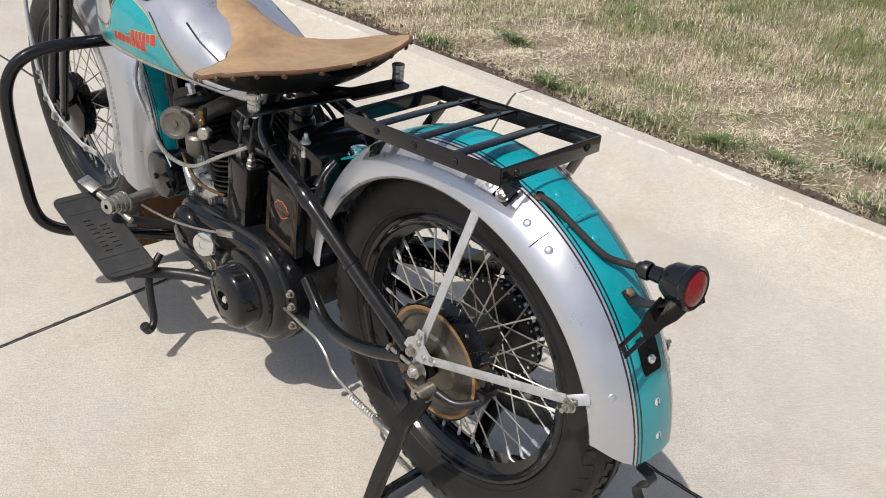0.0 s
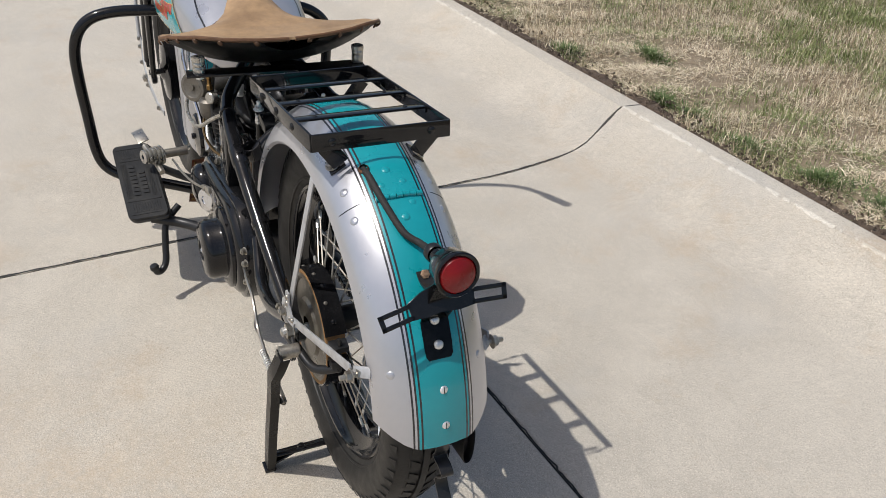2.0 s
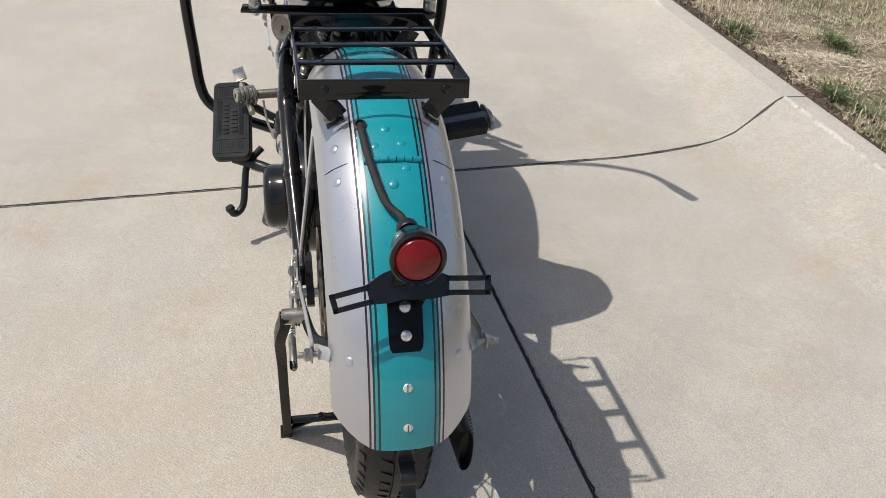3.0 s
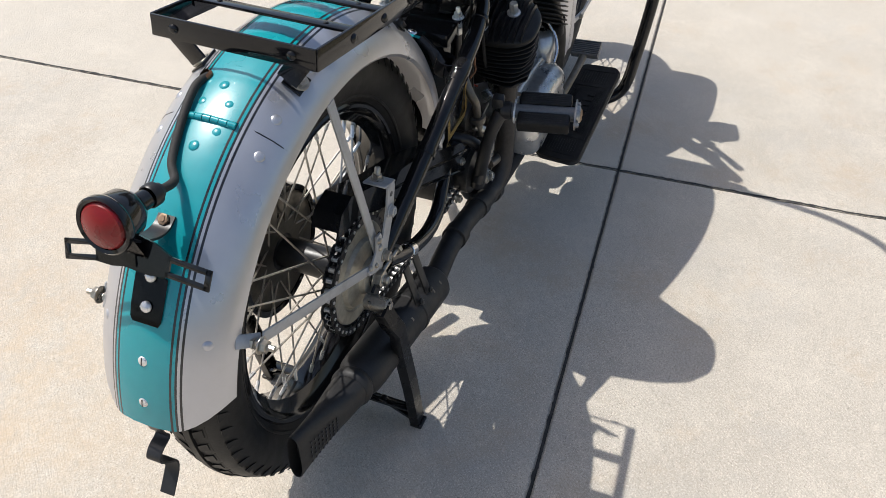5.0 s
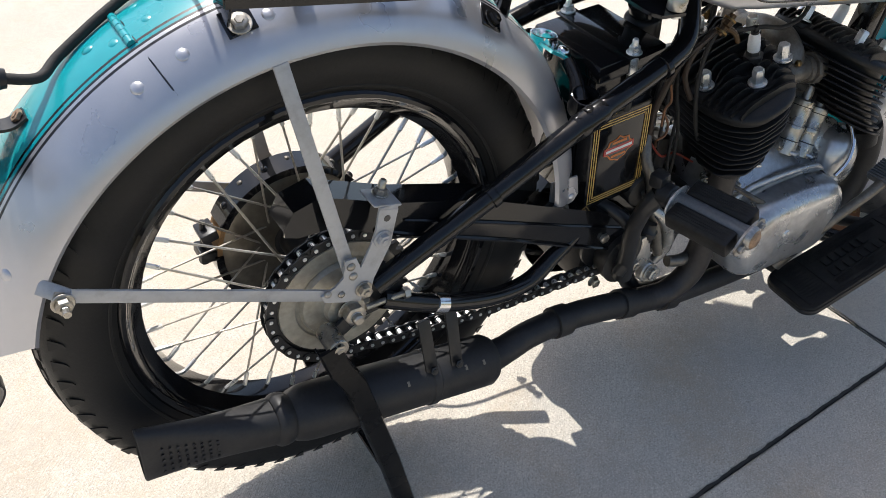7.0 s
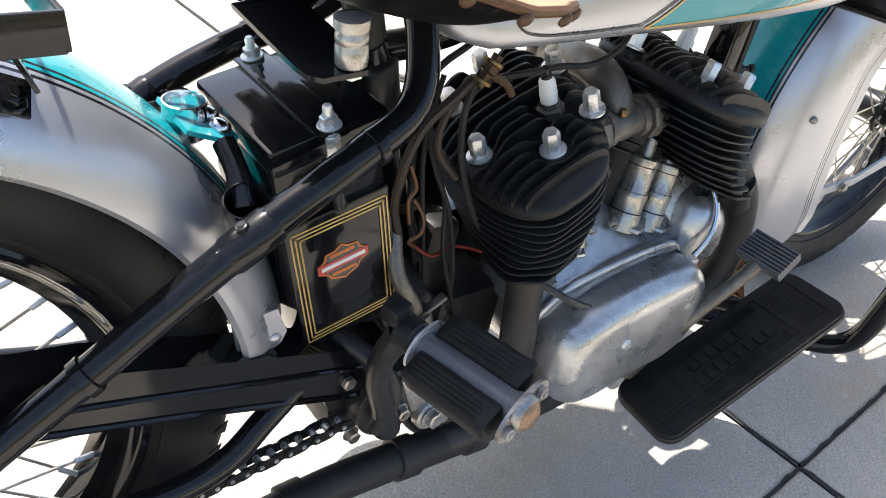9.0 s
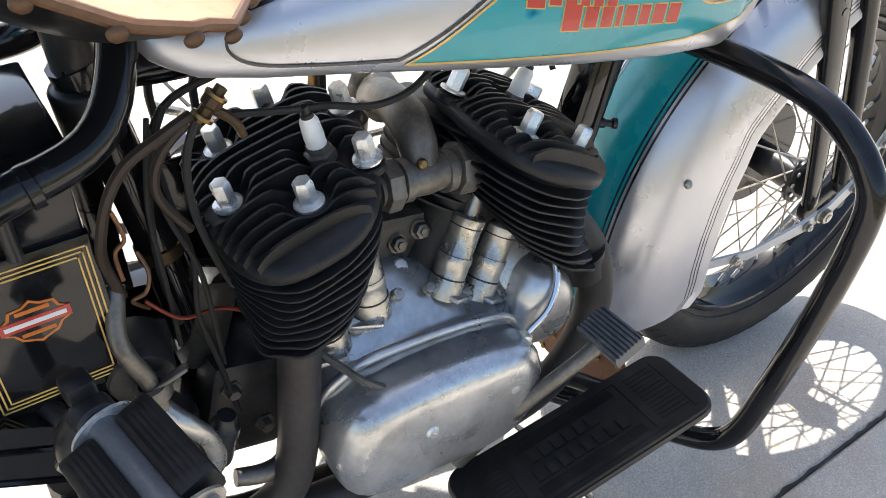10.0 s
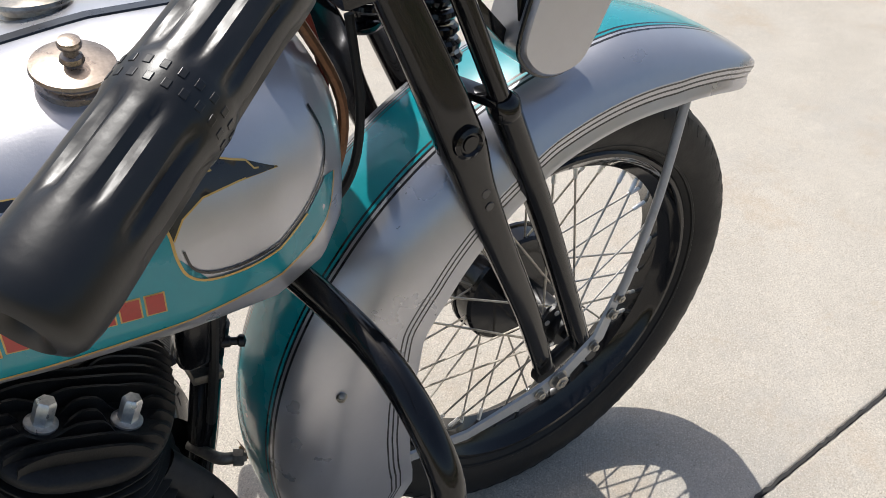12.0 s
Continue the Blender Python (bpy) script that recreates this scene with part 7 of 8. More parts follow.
for f, mt in ((0.16, CAD), (0.955, RUST)):
    bm = bmesh.new()
    c0 = a.lerp(b, f)
    m = Matrix((pd, pn, ax)).transposed().to_4x4()
    m.translation = c0
    o = [((0.033 if mt is RUST else 0.026) * math.cos(t) * (1 if abs(math.cos(t)) > 0.3 else 0.9), 0.0165 * math.sin(t)) for t in [2 * math.pi * i / 28 for i in range(28)]]
    plate(bm, o, 0.003, m)
    if mt is RUST:
        lathe(bm, [(0.017, 0.003), (0.016, 0.008), (0.0135, 0.0100)], c0, ax, 24)
        dome = bmesh.new()
        lathe(dome, [(0.0145, 0.0085), (0.010, 0.0125), (0, 0.0135)], c0, ax, 24)
        part("pedal_dome", dome, RUST, kick, "rusted brown dome")
        for s in (1, -1):
            hexagon(bm, c0 + pd * s * 0.022 + ax * 0.003, ax, 0.006, 0.005)
    part("pedal_plate", bm, CAD if mt is CAD else PLATE, kick, "worn steel end plate with a rusty dome" if mt is RUST else "")


# ---- battery box ----
MB = pose(0.446, -0.013, 0.4825, 0, -7.0, 0)
bm = bmesh.new()
box(bm, MB @ pose(0, 0, -0.001), (0.108, 0.132, 0.154), 0.003)
box(bm, MB @ pose(0.0, 0, 0.114), (0.104, 0.124, 0.080), 0.003)
batt = part("battery_box", bm, BLACK, bike, "gloss black battery box with gold-lined side panels")
bm = bmesh.new()
box(bm, pose(0.486, 0.0640, 0.466, 0, -7, 0), (0.110, 0.0225, 0.156), 0.003)
part("side_case", bm, BLACK, batt)
bm = bmesh.new()
box(bm, MB @ pose(0.001, 0, 0.146), (0.112, 0.140, 0.026), 0.004)
part("lid", bm, BLACK, batt)
bm = bmesh.new()
box(bm, MB @ pose(0.001, 0, 0.1605), (0.030, 0.152, 0.003), 0.001)
part("hold_down_strap", bm, BLACK, batt)
for s in (1, -1):
    bm = bmesh.new()
    p = MB @ V(0.001, s * 0.068, 0.162)
    zz = MB.to_3x3() @ V(0, 0, 1)
    hexagon(bm, p, zz, 0.0075, 0.008, 0.0105)
    lathe(bm, [(0.0042, 0.008), (0.0042, 0.018), (0.003, 0.02), (0, 0.02)], p, zz, 10)
    hexagon(bm, p - zz * 0.030, zz, 0.0075, 0.022)
    part("strap_bolt", bm, CAD, batt)
    bm = bmesh.new()
    tube(bm, [p - zz * 0.028, p - zz * 0.085], 0.0062, 12, 1)
    part("hold_down_rod", bm, SATIN, batt)
    # side panel: gold lines and a plain shield
    mm = (MB if s < 0 else pose(0.486, 0.009, 0.466, 0, -7.0, 0)) @ Matrix(((1, 0, 0, 0), (0, 0, s, s * 0.0662), (0, 1, 0, 0), (0, 0, 0, 1)))

    def lines(inset, w, mat, lift):
        X, Z = 0.0515 - inset, 0.0695 - inset
        bm = bmesh.new()
        for x0, z0, x1, z1 in ((-X, -Z, X, -Z + w), (-X, Z - w, X, Z), (-X, -Z, -X + w, Z), (X - w, -Z, X, Z)):
            plate(bm, [(x0, z0), (x1, z0), (x1, z1), (x0, z1)], lift, mm)
        part("gold_line", bm, mat, batt, smooth=False)

    # left panel: lines and bars coloured darker, as if in shade
    for i in range(3):
        lines(0.002 + i * 0.004, 0.0014, GOLD if s < 0 else SHADEGOLD, 0.0006 + 0.0001 * i)
    bm = bmesh.new()
    k = mm @ pose(-0.002, 0.015, 0, 0, 0, 0) @ Matrix.Diagonal((1.15, 1.15, 1, 1))
    o = [(-0.022, 0.004), (-0.017, 0.007), (-0.015, 0.013), (-0.006, 0.014), (0.0, 0.018), (0.006, 0.014), (0.015, 0.013), (0.017, 0.007), (0.022, 0.004), (0.022, -0.005), (0.016, -0.008), (0.012, -0.014), (0.004, -0.017), (0.0, -0.019), (-0.004, -0.017), (-0.012, -0.014), (-0.016, -0.008), (-0.022, -0.005)]
    plate(bm, o, 0.0007, k)
    part("emblem", bm, ORANGE, batt, "plain orange shield emblem", smooth=False)
    bm = bmesh.new()
    plate(bm, [(x * 0.9, z * 0.88) for x, z in o], 0.001, k)
    part("emblem_ground", bm, STRIPE, batt, smooth=False)
    bm = bmesh.new()
    plate(bm, [(-0.023, -0.0045), (0.023, -0.0045), (0.023, 0.0045), (-0.023, 0.0045)], 0.0013, k)
    part("emblem_bar", bm, RED if s < 0 else STRIPE, batt, smooth=False)
    bm = bmesh.new()
    plate(bm, [(-0.020, -0.0018), (0.020, -0.0018), (0.020, 0.0018), (-0.020, 0.0018)], 0.0016, k)
    part("emblem_bar", bm, WHITE if s < 0 else SHADEGOLD, batt, smooth=False)
    for z in (0.0095, -0.0095):
        bm = bmesh.new()
        plate(bm, [(-0.011, z - 0.0016), (0.011, z - 0.0016), (0.011, z + 0.0016), (-0.011, z + 0.0016)], 0.0013, k)
        part("emblem_bar", bm, ORANGE if s < 0 else SHADEGOLD, batt, smooth=False)

# ---- saddle ----
WID = [(0.355, 0.0), (0.36, 0.055), (0.375, 0.115), (0.40, 0.165), (0.44, 0.200), (0.49, 0.214), (0.53, 0.210), (0.56, 0.190), (0.59, 0.140), (0.62, 0.098), (0.66, 0.070), (0.71, 0.056), (0.76, 0.050), (0.79, 0.040), (0.805, 0.022), (0.81, 0.0)]
ZC = [(0.355, 0.812), (0.39, 0.800), (0.44, 0.783), (0.50, 0.772), (0.56, 0.772), (0.62, 0.782), (0.68, 0.802), (0.74, 0.822), (0.785, 0.826), (0.81, 0.812)]
EDGE = [(0.355, 0.0), (0.40, 0.018), (0.45, 0.022), (0.50, 0.012), (0.54, 0.004), (0.58, -0.012), (0.64, -0.03), (0.72, -0.034), (0.81, -0.012)]


def seat_z(x, f):
    return lerp_table(ZC, x) + lerp_table(EDGE, x) * abs(f) ** 2.2


def seat_surface(dz, shrink, xs, n=24):
    bm = bmesh.new()
    rows = []
    for x in xs:
        w = max(0.0015, 1.03 * lerp_table(WID, x) - shrink)
        rows.append([bm.verts.new((x, w * f, seat_z(x, f) + dz(x, f))) for f in np.linspace(-1, 1, n + 1)])
    for a, b in zip(rows, rows[1:]):
        for k in range(n):
            bm.faces.new((a[k], a[k + 1], b[k + 1], b[k]))
    return bm


xs = [0.3555, 0.358, 0.362, 0.37] + list(np.linspace(0.38, 0.79, 42)) + [0.798, 0.804, 0.808, 0.8098]
bm = seat_surface(lambda x, f: 0, 0.0, xs)
bmesh.ops.recalc_face_normals(bm, faces=bm.faces[:])
bmesh.ops.solidify(bm, geom=bm.faces[:], thickness=0.005)
saddle = part("saddle", bm, LEATHER, bike, "worn tan leather sprung saddle", angle=60)
bm = seat_surface(lambda x, f: -0.010 - 0.045 * max(0, 1 - abs(f) ** 2.5) * math.exp(-((x - 0.5) / 0.13) ** 2), 0.010, xs[2:-2])
bmesh.ops.solidify(bm, geom=bm.faces[:], thickness=0.003)
part("seat_pan", bm, SATIN, saddle, "black steel pan", angle=60)
# rolled rim with studs
outline = [(x, 1.03 * lerp_table(WID, x)) for x in xs]
rim_pts = [V(x, w, seat_z(x, 1) - 0.004) for x, w in outline] + [V(x, -w, seat_z(x, 1) - 0.004) for x, w in outline[::-1]]
bm = tube(bmesh.new(), rim_pts, 0.0042, 8, 1)
part("leather_rim", bm, LEATHER_EDGE, saddle, "dark rolled leather rim")
acc, last = 0.0, rim_pts[0]
for p in rim_pts:
    acc += (p - last).length
    last = p
    if acc > 0.034:
        acc = 0
        bm = bmesh.new()
        o = V(p.x - 0.5, p.y * 1.2, 0).normalized()
        rivet(bm, p + o * 0.002 - V(0, 0, 0.006), o + V(0, 0, -0.5), 0.0058, 0.003)
        part("stud", bm, STUD, saddle)
# T-bar and springs
bm = bmesh.new()
bar(bm, (0.402, -0.020, 0.733), (0.425, 0.19, 0.733), 0.036, 0.005, (0, 0, 1))
bar(bm, (0.415, 0, 0.731), (0.50, 0, 0.735), 0.05, 0.006, (0, 0, 1))
plate(bm, [(0.378, -0.02), (0.371, -0.130), (0.372, -0.146), (0.379, -0.156), (0.412, -0.159), (0.420, -0.152), (0.422, -0.135), (0.428, -0.05), (0.46, -0.02)], 0.004, pose(0, 0, 0.7275))
tbar = part("seat_bar", bm, BLACK, saddle, "black seat cross bar")
for x, y in ((0.4055, -0.148), (0.421, 0.166)):
    bm = bmesh.new()
    lathe(bm, [(0, 0), (0.0108, 0), (0.0116, 0.0015), (0.0116, 0.014), (0.0106, 0.0155), (0.0106, 0.0165), (0.0116, 0.018), (0.0116, 0.0225), (0.0104, 0.024), (0.0104, 0.026), (0.0125, 0.027), (0.0125, 0.034), (0.008, 0.036), (0, 0.036)], (x, y, 0.7325), (0, 0, 1), 26)
    part("seat_spring", bm, TAPPET, saddle, "stained nickel spring cup")
    bm = bmesh.new()
    hexagon(bm, (x, y, 0.730), (0, 0, -1), 0.008, 0.007)
    part("spring_nut", bm, CAD, saddle)
bm = bmesh.new()
tube(bm, [(0.77, 0, 0.80), (0.76, 0, 0.84), (0.80, 0.02, 0.87), (0.86, 0.03, 0.872)], 0.007, 10)
hexagon(bm, (0.79, 0.03, 0.845), (0, 0, 1), 0.012, 0.016)
part("nose_bolt", bm, SATIN, saddle)


# ---- foot boards ----
def footboard(name, FO, RO, RI, FI, label):
    FO, RO, RI, FI = [V(*p) for p in (FO, RO, RI, FI)]
    c = (FO + RO + RI + FI) / 4
    nrm = (FO - RI).cross(FI - RO).normalized()
    if nrm.z < 0:
        nrm = -nrm

    def q(u, v):
        return (RI * (1 - u) + FI * u) * (1 - v) + (RO * (1 - u) + FO * u) * v

    def outline(grow=0.0, n=6):
        out = []
        r = 0.022
        L, W = (FO - RO).length, (FO - FI).length
        ru, rv = r / L, r / W
        for cu, cv, a0 in ((1 - ru, 1 - rv, 0), (ru, 1 - rv, 90), (ru, rv, 180), (1 - ru, rv, 270)):
            for i in range(n + 1):
                a = radians(a0 + 90 * i / n)
                out.append(q(cu + ru * math.cos(a) + grow / L * math.cos(a), cv + rv * math.sin(a) + grow / W * math.sin(a)))
        return out

    def solid(bm, o, z0, z1, soft=0.002):
        cc = sum(o, V(0, 0, 0)) / len(o)
        lv = ((z0, 0), (z1 - soft, 0), (z1, soft))
        rows = [[bm.verts.new(p + (cc - p).normalized() * k + nrm * z) for p in o] for z, k in lv]
        for a, b in zip(rows, rows[1:]):
            for i in range(len(o)):
                j = (i + 1) % len(o)
                bm.faces.new((a[i], a[j], b[j], b[i]))
        bm.faces.new(rows[0][::-1])
        bm.faces.new(rows[-1])

    bm = bmesh.new()
    solid(bm, outline(0.002), -0.012, -0.004)
    top = part(name, bm, SATIN, bike, label)
    bm = bmesh.new()
    solid(bm, outline(), -0.004, 0.002)

    def strip(u0, u1, v0, v1, h=0.0012):
        p = [q(u0, v0), q(u1, v0), q(u1, v1), q(u0, v1)]
        a = [bm.verts.new(x + nrm * 0.0018) for x in p]
        b = [bm.verts.new(x + nrm * (0.002 + h)) for x in p]
        bm.faces.new(b)
        for i in range(4):
            bm.faces.new((a[i], a[(i + 1) % 4], b[(i + 1) % 4], b[i]))

    for v0, v1 in ((0.07, 0.12), (0.88, 0.93)):
        strip(0.22, 0.78, v0, v1)
    for u0 in (0.05, 0.22, 0.76, 0.93):
        strip(u0, u0 + 0.02, 0.1, 0.9)
    for i in range(9):
        strip(0.27, 0.73, 0.14 + i * 0.014, 0.147 + i * 0.014, 0.0008)
        strip(0.27, 0.73, 0.735 + i * 0.014, 0.742 + i * 0.014, 0.0008)
    # raised plain bars where the mat carries lettering
    for v0, v1, k, u0 in ((0.31, 0.46, 6, 0.31), (0.54, 0.69, 8, 0.29)):
        for i in range(k):
            u = u0 + 0.40 * i / 7.6
            strip(u, u + 0.036, v0, v1, 0.0024)
    for e0, e1 in ((0.08, 0.2), (0.8, 0.92)):
        for i in range(12):
            v = 0.14 + i * 0.06
            strip(e0, e1, v, v + 0.02, 0.0009)
    part("rubber_mat", bm, MAT_RUBBER, top, "ribbed black rubber mat", smooth=False)
    return top


fl = footboard("footboard", (1.150, 0.302, 0.272), (0.846, 0.304, 0.203), (0.790, 0.210, 0.236), (1.085, 0.208, 0.304), "black rubber-topped footboard on the clutch side")
fr = footboard("footboard", (1.092, -0.277, 0.285), (0.809, -0.249, 0.168), (0.818, -0.143, 0.166), (1.096, -0.174, 0.277), "black rubber-topped footboard on the brake side")
rod("footboard_bracket", [(0.83, 0.25, 0.212), (0.80, 0.18, 0.20), (0.74, 0.13, 0.20), (0.68, 0.09, 0.19)], 0.0135, SATIN, fl)
rod("footboard_bracket", [(1.06, 0.24, 0.27), (1.04, 0.15, 0.22), (1.0, 0.06, 0.19)], 0.011, SATIN, fl)
rod("footboard_bracket", [(1.04, -0.22, 0.25), (1.03, -0.14, 0.22), (1.0, -0.05, 0.19)], 0.011, SATIN, fr)
rod("footboard_bracket", [(0.86, -0.19, 0.175), (0.86, -0.12, 0.165), (0.86, -0.07, 0.162)], 0.011, SATIN, fr)
# clutch pedal linkage
bm = bmesh.new()
bar(bm, (1.045, 0.225, 0.325), (1.10, 0.235, 0.335), 0.03, 0.004, (0, 0.3, 1))
tube(bm, [(1.04, 0.225, 0.315), (0.98, 0.21, 0.30), (0.93, 0.20, 0.285)], 0.008, 10)
clutch = part("clutch_pedal", bm, NICKEL, bike, "worn steel clutch rocker pedal with spring")
for i in range(5):
    bm = bmesh.new()
    lathe(bm, [(0.006, 0), (0.025 - 0.0018 * i, 0.001), (0.026 - 0.0018 * i, 0.003), (0.025 - 0.0018 * i, 0.0075), (0.006, 0.0085)], (0.968, 0.192 + 0.010 * i, 0.318), (-0.35, 0.93, 0.05), 24)
    part("friction_disc", bm, TAPPET, clutch)
bm = bmesh.new()
lathe(bm, [(0, -0.02), (0.01, -0.02), (0.012, -0.012), (0.012, 0.08), (0, 0.08)], (0.968, 0.205, 0.318), (0, -1, 0.05), 14)
part("pedal_shaft", bm, CRUST, clutch)
rod("clutch_rod", [(0.93, 0.17, 0.318), (0.816, 0.165, 0.334), (0.70, 0.158, 0.362), (0.60, 0.15, 0.395)], 0.0028, NICKEL, clutch, steps=2, n=8)
bm = bmesh.new()
bar(bm, (0.61, 0.15, 0.392), (0.555, 0.145, 0.41), 0.014, 0.008, (0, 1, 0))
part("rod_clevis", bm, NICKEL, clutch)
# side stand
bm = bmesh.new()
tube(bm, [(0.835, 0.18, 0.235), (0.822, 0.218, 0.195), (0.806, 0.228, 0.145), (0.788, 0.234, 0.105), (0.776, 0.246, 0.088), (0.768, 0.260, 0.088), (0.765, 0.266, 0.102)], 0.0088, 12)
lathe(bm, [(0, -0.006), (0.010, -0.004), (0.012, 0.002), (0.010, 0.009), (0, 0.011)], (0.765, 0.266, 0.102), (0, 0.3, 1), 16)
part("side_stand", bm, SATIN, bike, "black side stand, folded up")
# brake pedal
bm = bmesh.new()
tube(bm, [(0.835, -0.145, 0.19), (0.86, -0.165, 0.245), (0.895, -0.185, 0.305), (0.93, -0.20, 0.35), (0.952, -0.205, 0.374)], [0.011, 0.0085, 0.0085, 0.0085, 0.010], 12)
brake = part("brake_pedal", bm, CRUST, bike, "worn steel brake pedal with ribbed pad")
ux, uy = V(0.86, 0.02, 0.5).normalized(), V(-0.1, -1, 0.02).normalized()
uz = ux.cross(uy).normalized()
if uz.z < 0:
    uz = -uz
uy = uz.cross(ux).normalized()
m = Matrix((ux, uy, uz)).transposed().to_4x4()
m.translation = (0.958, -0.207, 0.384)
bm = bmesh.new()
prof = [(-0.019, -0.012), (0.019, -0.012), (0.020, 0.0)]
for i in range(8):
    x = 0.018 - i * 0.005
    prof += [(x + 0.0012, 0.0035), (x - 0.0012, 0.0035), (x - 0.0020, 0.0005), (x - 0.0030, 0.0005)]
prof += [(-0.020, 0.0)]
plate(bm, prof, 0.062, m @ Matrix(((1, 0, 0, 0), (0, 0, 1, -0.031), (0, 1, 0, 0), (0, 0, 0, 1))))
part("pedal_pad", bm, PADGREY, brake, "ribbed grey pedal pad", smooth=False)


# ---- crash bar ----
def crash(s):
    if s < 0:
        pts = [(1.092, -0.028, 0.636), (1.114, -0.083, 0.636), (1.124, -0.157, 0.639), (1.13, -0.221, 0.636), (1.133, -0.268, 0.621), (1.136, -0.304, 0.593), (1.139, -0.319, 0.557), (1.142, -0.318, 0.483), (1.146, -0.31, 0.394), (1.148, -0.298, 0.295), (1.147, -0.286, 0.221), (1.138, -0.264, 0.186), (1.116, -0.221, 0.171), (1.066, -0.137, 0.161), (1.0, -0.05, 0.16)]
    else:
        pts = [(1.09, 0.03, 0.645), (1.118, 0.085, 0.648), (1.128, 0.17, 0.652), (1.138, 0.25, 0.650), (1.146, 0.305, 0.634), (1.152, 0.338, 0.600), (1.158, 0.354, 0.545), (1.162, 0.354, 0.46), (1.164, 0.348, 0.36), (1.162, 0.342, 0.27), (1.156, 0.326, 0.220), (1.142, 0.290, 0.192), (1.12, 0.235, 0.178), (1.07, 0.14, 0.165), (1.0, 0.05, 0.16)]
    return rod("crash_bar", pts, 0.0145, BLACK, bike, "gloss black tubular crash bar", n=18, steps=6)


both(crash)


# ---- fork, handlebar, front details ----
FY = 0.014


def fork():
    bm = bmesh.new()
    box(bm, pose(1.19, FY, 0.895, 0, -10, 0), (0.06, 0.25, 0.025), 0.006)
    top = part("fork", bm, BLACK, bike, "black springer front fork")
    bm = bmesh.new()
    lathe(bm, [(0, 0), (0.03, 0), (0.034, 0.006), (0.034, 0.02), (0.0, 0.02)], (1.15, FY, 0.70), (-0.17, 0, 1), 24)
    part("bearing_cone", bm, BLACK, top)
    for s in (1, -1):
        y = FY + s * 0.125
        yt = FY + s * 0.108
        leg = [(1.175, yt, 0.965), (1.204, yt + s * 0.006, 0.90), (1.236, y - s * 0.005, 0.832), (1.262, y, 0.775), (1.284, y, 0.727), (1.306, y, 0.672), (1.345, y, 0.586), (1.398, y - s * 0.003, 0.474), (1.434, y - s * 0.005, 0.385), (1.445, y - s * 0.006, 0.354)]
        rr = [0.016, 0.018, 0.020, 0.0225, 0.0235, 0.019, 0.0165, 0.015, 0.0135, 0.0125]
        Q = curve_points(leg, 6)
        at = np.linspace(0, 1, len(rr))
        bm = bmesh.new()
        n = 16
        rows = []
        for i, p in enumerate(Q):
            t = (Q[min(i + 1, len(Q) - 1)] - Q[max(i - 1, 0)]).normalized()
            u = t.cross(V(0, 1, 0)).normalized()
            r = float(np.interp(i / (len(Q) - 1), at, rr))
            rows.append([bm.verts.new(p + u * r * math.copysign(abs(math.cos(a)) ** 0.7, math.cos(a)) + V(0, 1, 0) * r * 0.62 * math.copysign(abs(math.sin(a)) ** 0.6, math.sin(a))) for a in [2 * math.pi * k / n for k in range(n)]])
        for a, b in zip(rows, rows[1:]):
            for k in range(n):
                bm.faces.new((a[k], a[(k + 1) % n], b[(k + 1) % n], b[k]))
        bm.faces.new(rows[0][::-1])
        bm.faces.new(rows[-1])
        part("rigid_leg", bm, BLACK, top)
        bm = bmesh.new()
        lathe(bm, [(0.016, 0), (0.016, 0.005), (0.012, 0.007), (0.010, 0.0045), (0.008, 0.0045), (0.0075, 0.006), (0, 0.0065)], (1.278, y + s * 0.0135, 0.744), (0, s, 0), 24)
        part("leg_bolt", bm, BLACK, top)
        for x, z in ((1.307, 0.677), (1.3135, 0.660)):
            bm = bmesh.new()
            disc(bm, (x, y + s * 0.0105, z), (0, s, 0), 0.005, 0.002, 12)
            part("leg_hole", bm, STRIPE, top)
        sy = FY + s * 0.122
        rod("spring_leg", [(1.235, FY + s * 0.106, 0.965), (1.29, FY + s * 0.115, 0.845), (1.334, sy, 0.748)], 0.0105, BLACK, top)
        bm = bmesh.new()
        tube(bm, [(1.330, sy, 0.757), (1.338, sy, 0.740), (1.41, sy, 0.588), (1.494, sy, 0.390)], [0.0165, 0.0155, 0.0145, 0.0135], 16, 4)
        lathe(bm, [(0.0155, 0), (0.0165, 0.003), (0.0165, 0.014), (0.012, 0.02), (0.0105, 0.022)], (1.333, sy, 0.750), (-0.42, 0, 1), 18)
        part("spring_leg_tube", bm, BLACK, top)
        # rocker
        bm = bmesh.new()
        bar(bm, (1.438, y - s * 0.010, 0.342), (1.504, sy - s * 0.004, 0.384), 0.026, 0.012, (0, 1, 0), 0.004)
        disc(bm, (1.446, y - s * 0.014, 0.348), (0, s, 0), 0.016, 0.014, 20)
        disc(bm, (1.496, sy - s * 0.006, 0.383), (0, s, 0), 0.015, 0.014, 20)
        bar(bm, (1.488, y - s * 0.014, 0.372), (F[0] + 0.006, y - s * 0.016, F[2]), 0.022, 0.010, (0, 1, 0), 0.003)
        part("rocker", bm, SATIN, top)
        bm = bmesh.new()
        tube(bm, [V(1.282 + 0.016 * 0.42 - 0.00042 * 1.2 * a + 0.0, FY + s * 0.066 + 0.021 * math.cos(a), 0.79 + 0.0026 * a * 0.9) + V(0.0, 0, 0) + V(0.021 * math.sin(a), 0, 0) for a in np.arange(0, 46, 0.4)], 0.0056, 8, 1)
        part("fork_spring", bm, BLACK, top, "black coil spring")
        rod("spring_rod", [(1.285, FY + s * 0.066, 0.78), (1.24, FY + s * 0.066, 0.93)], 0.006, BLACK, top, steps=1)
        bm = bmesh.new()
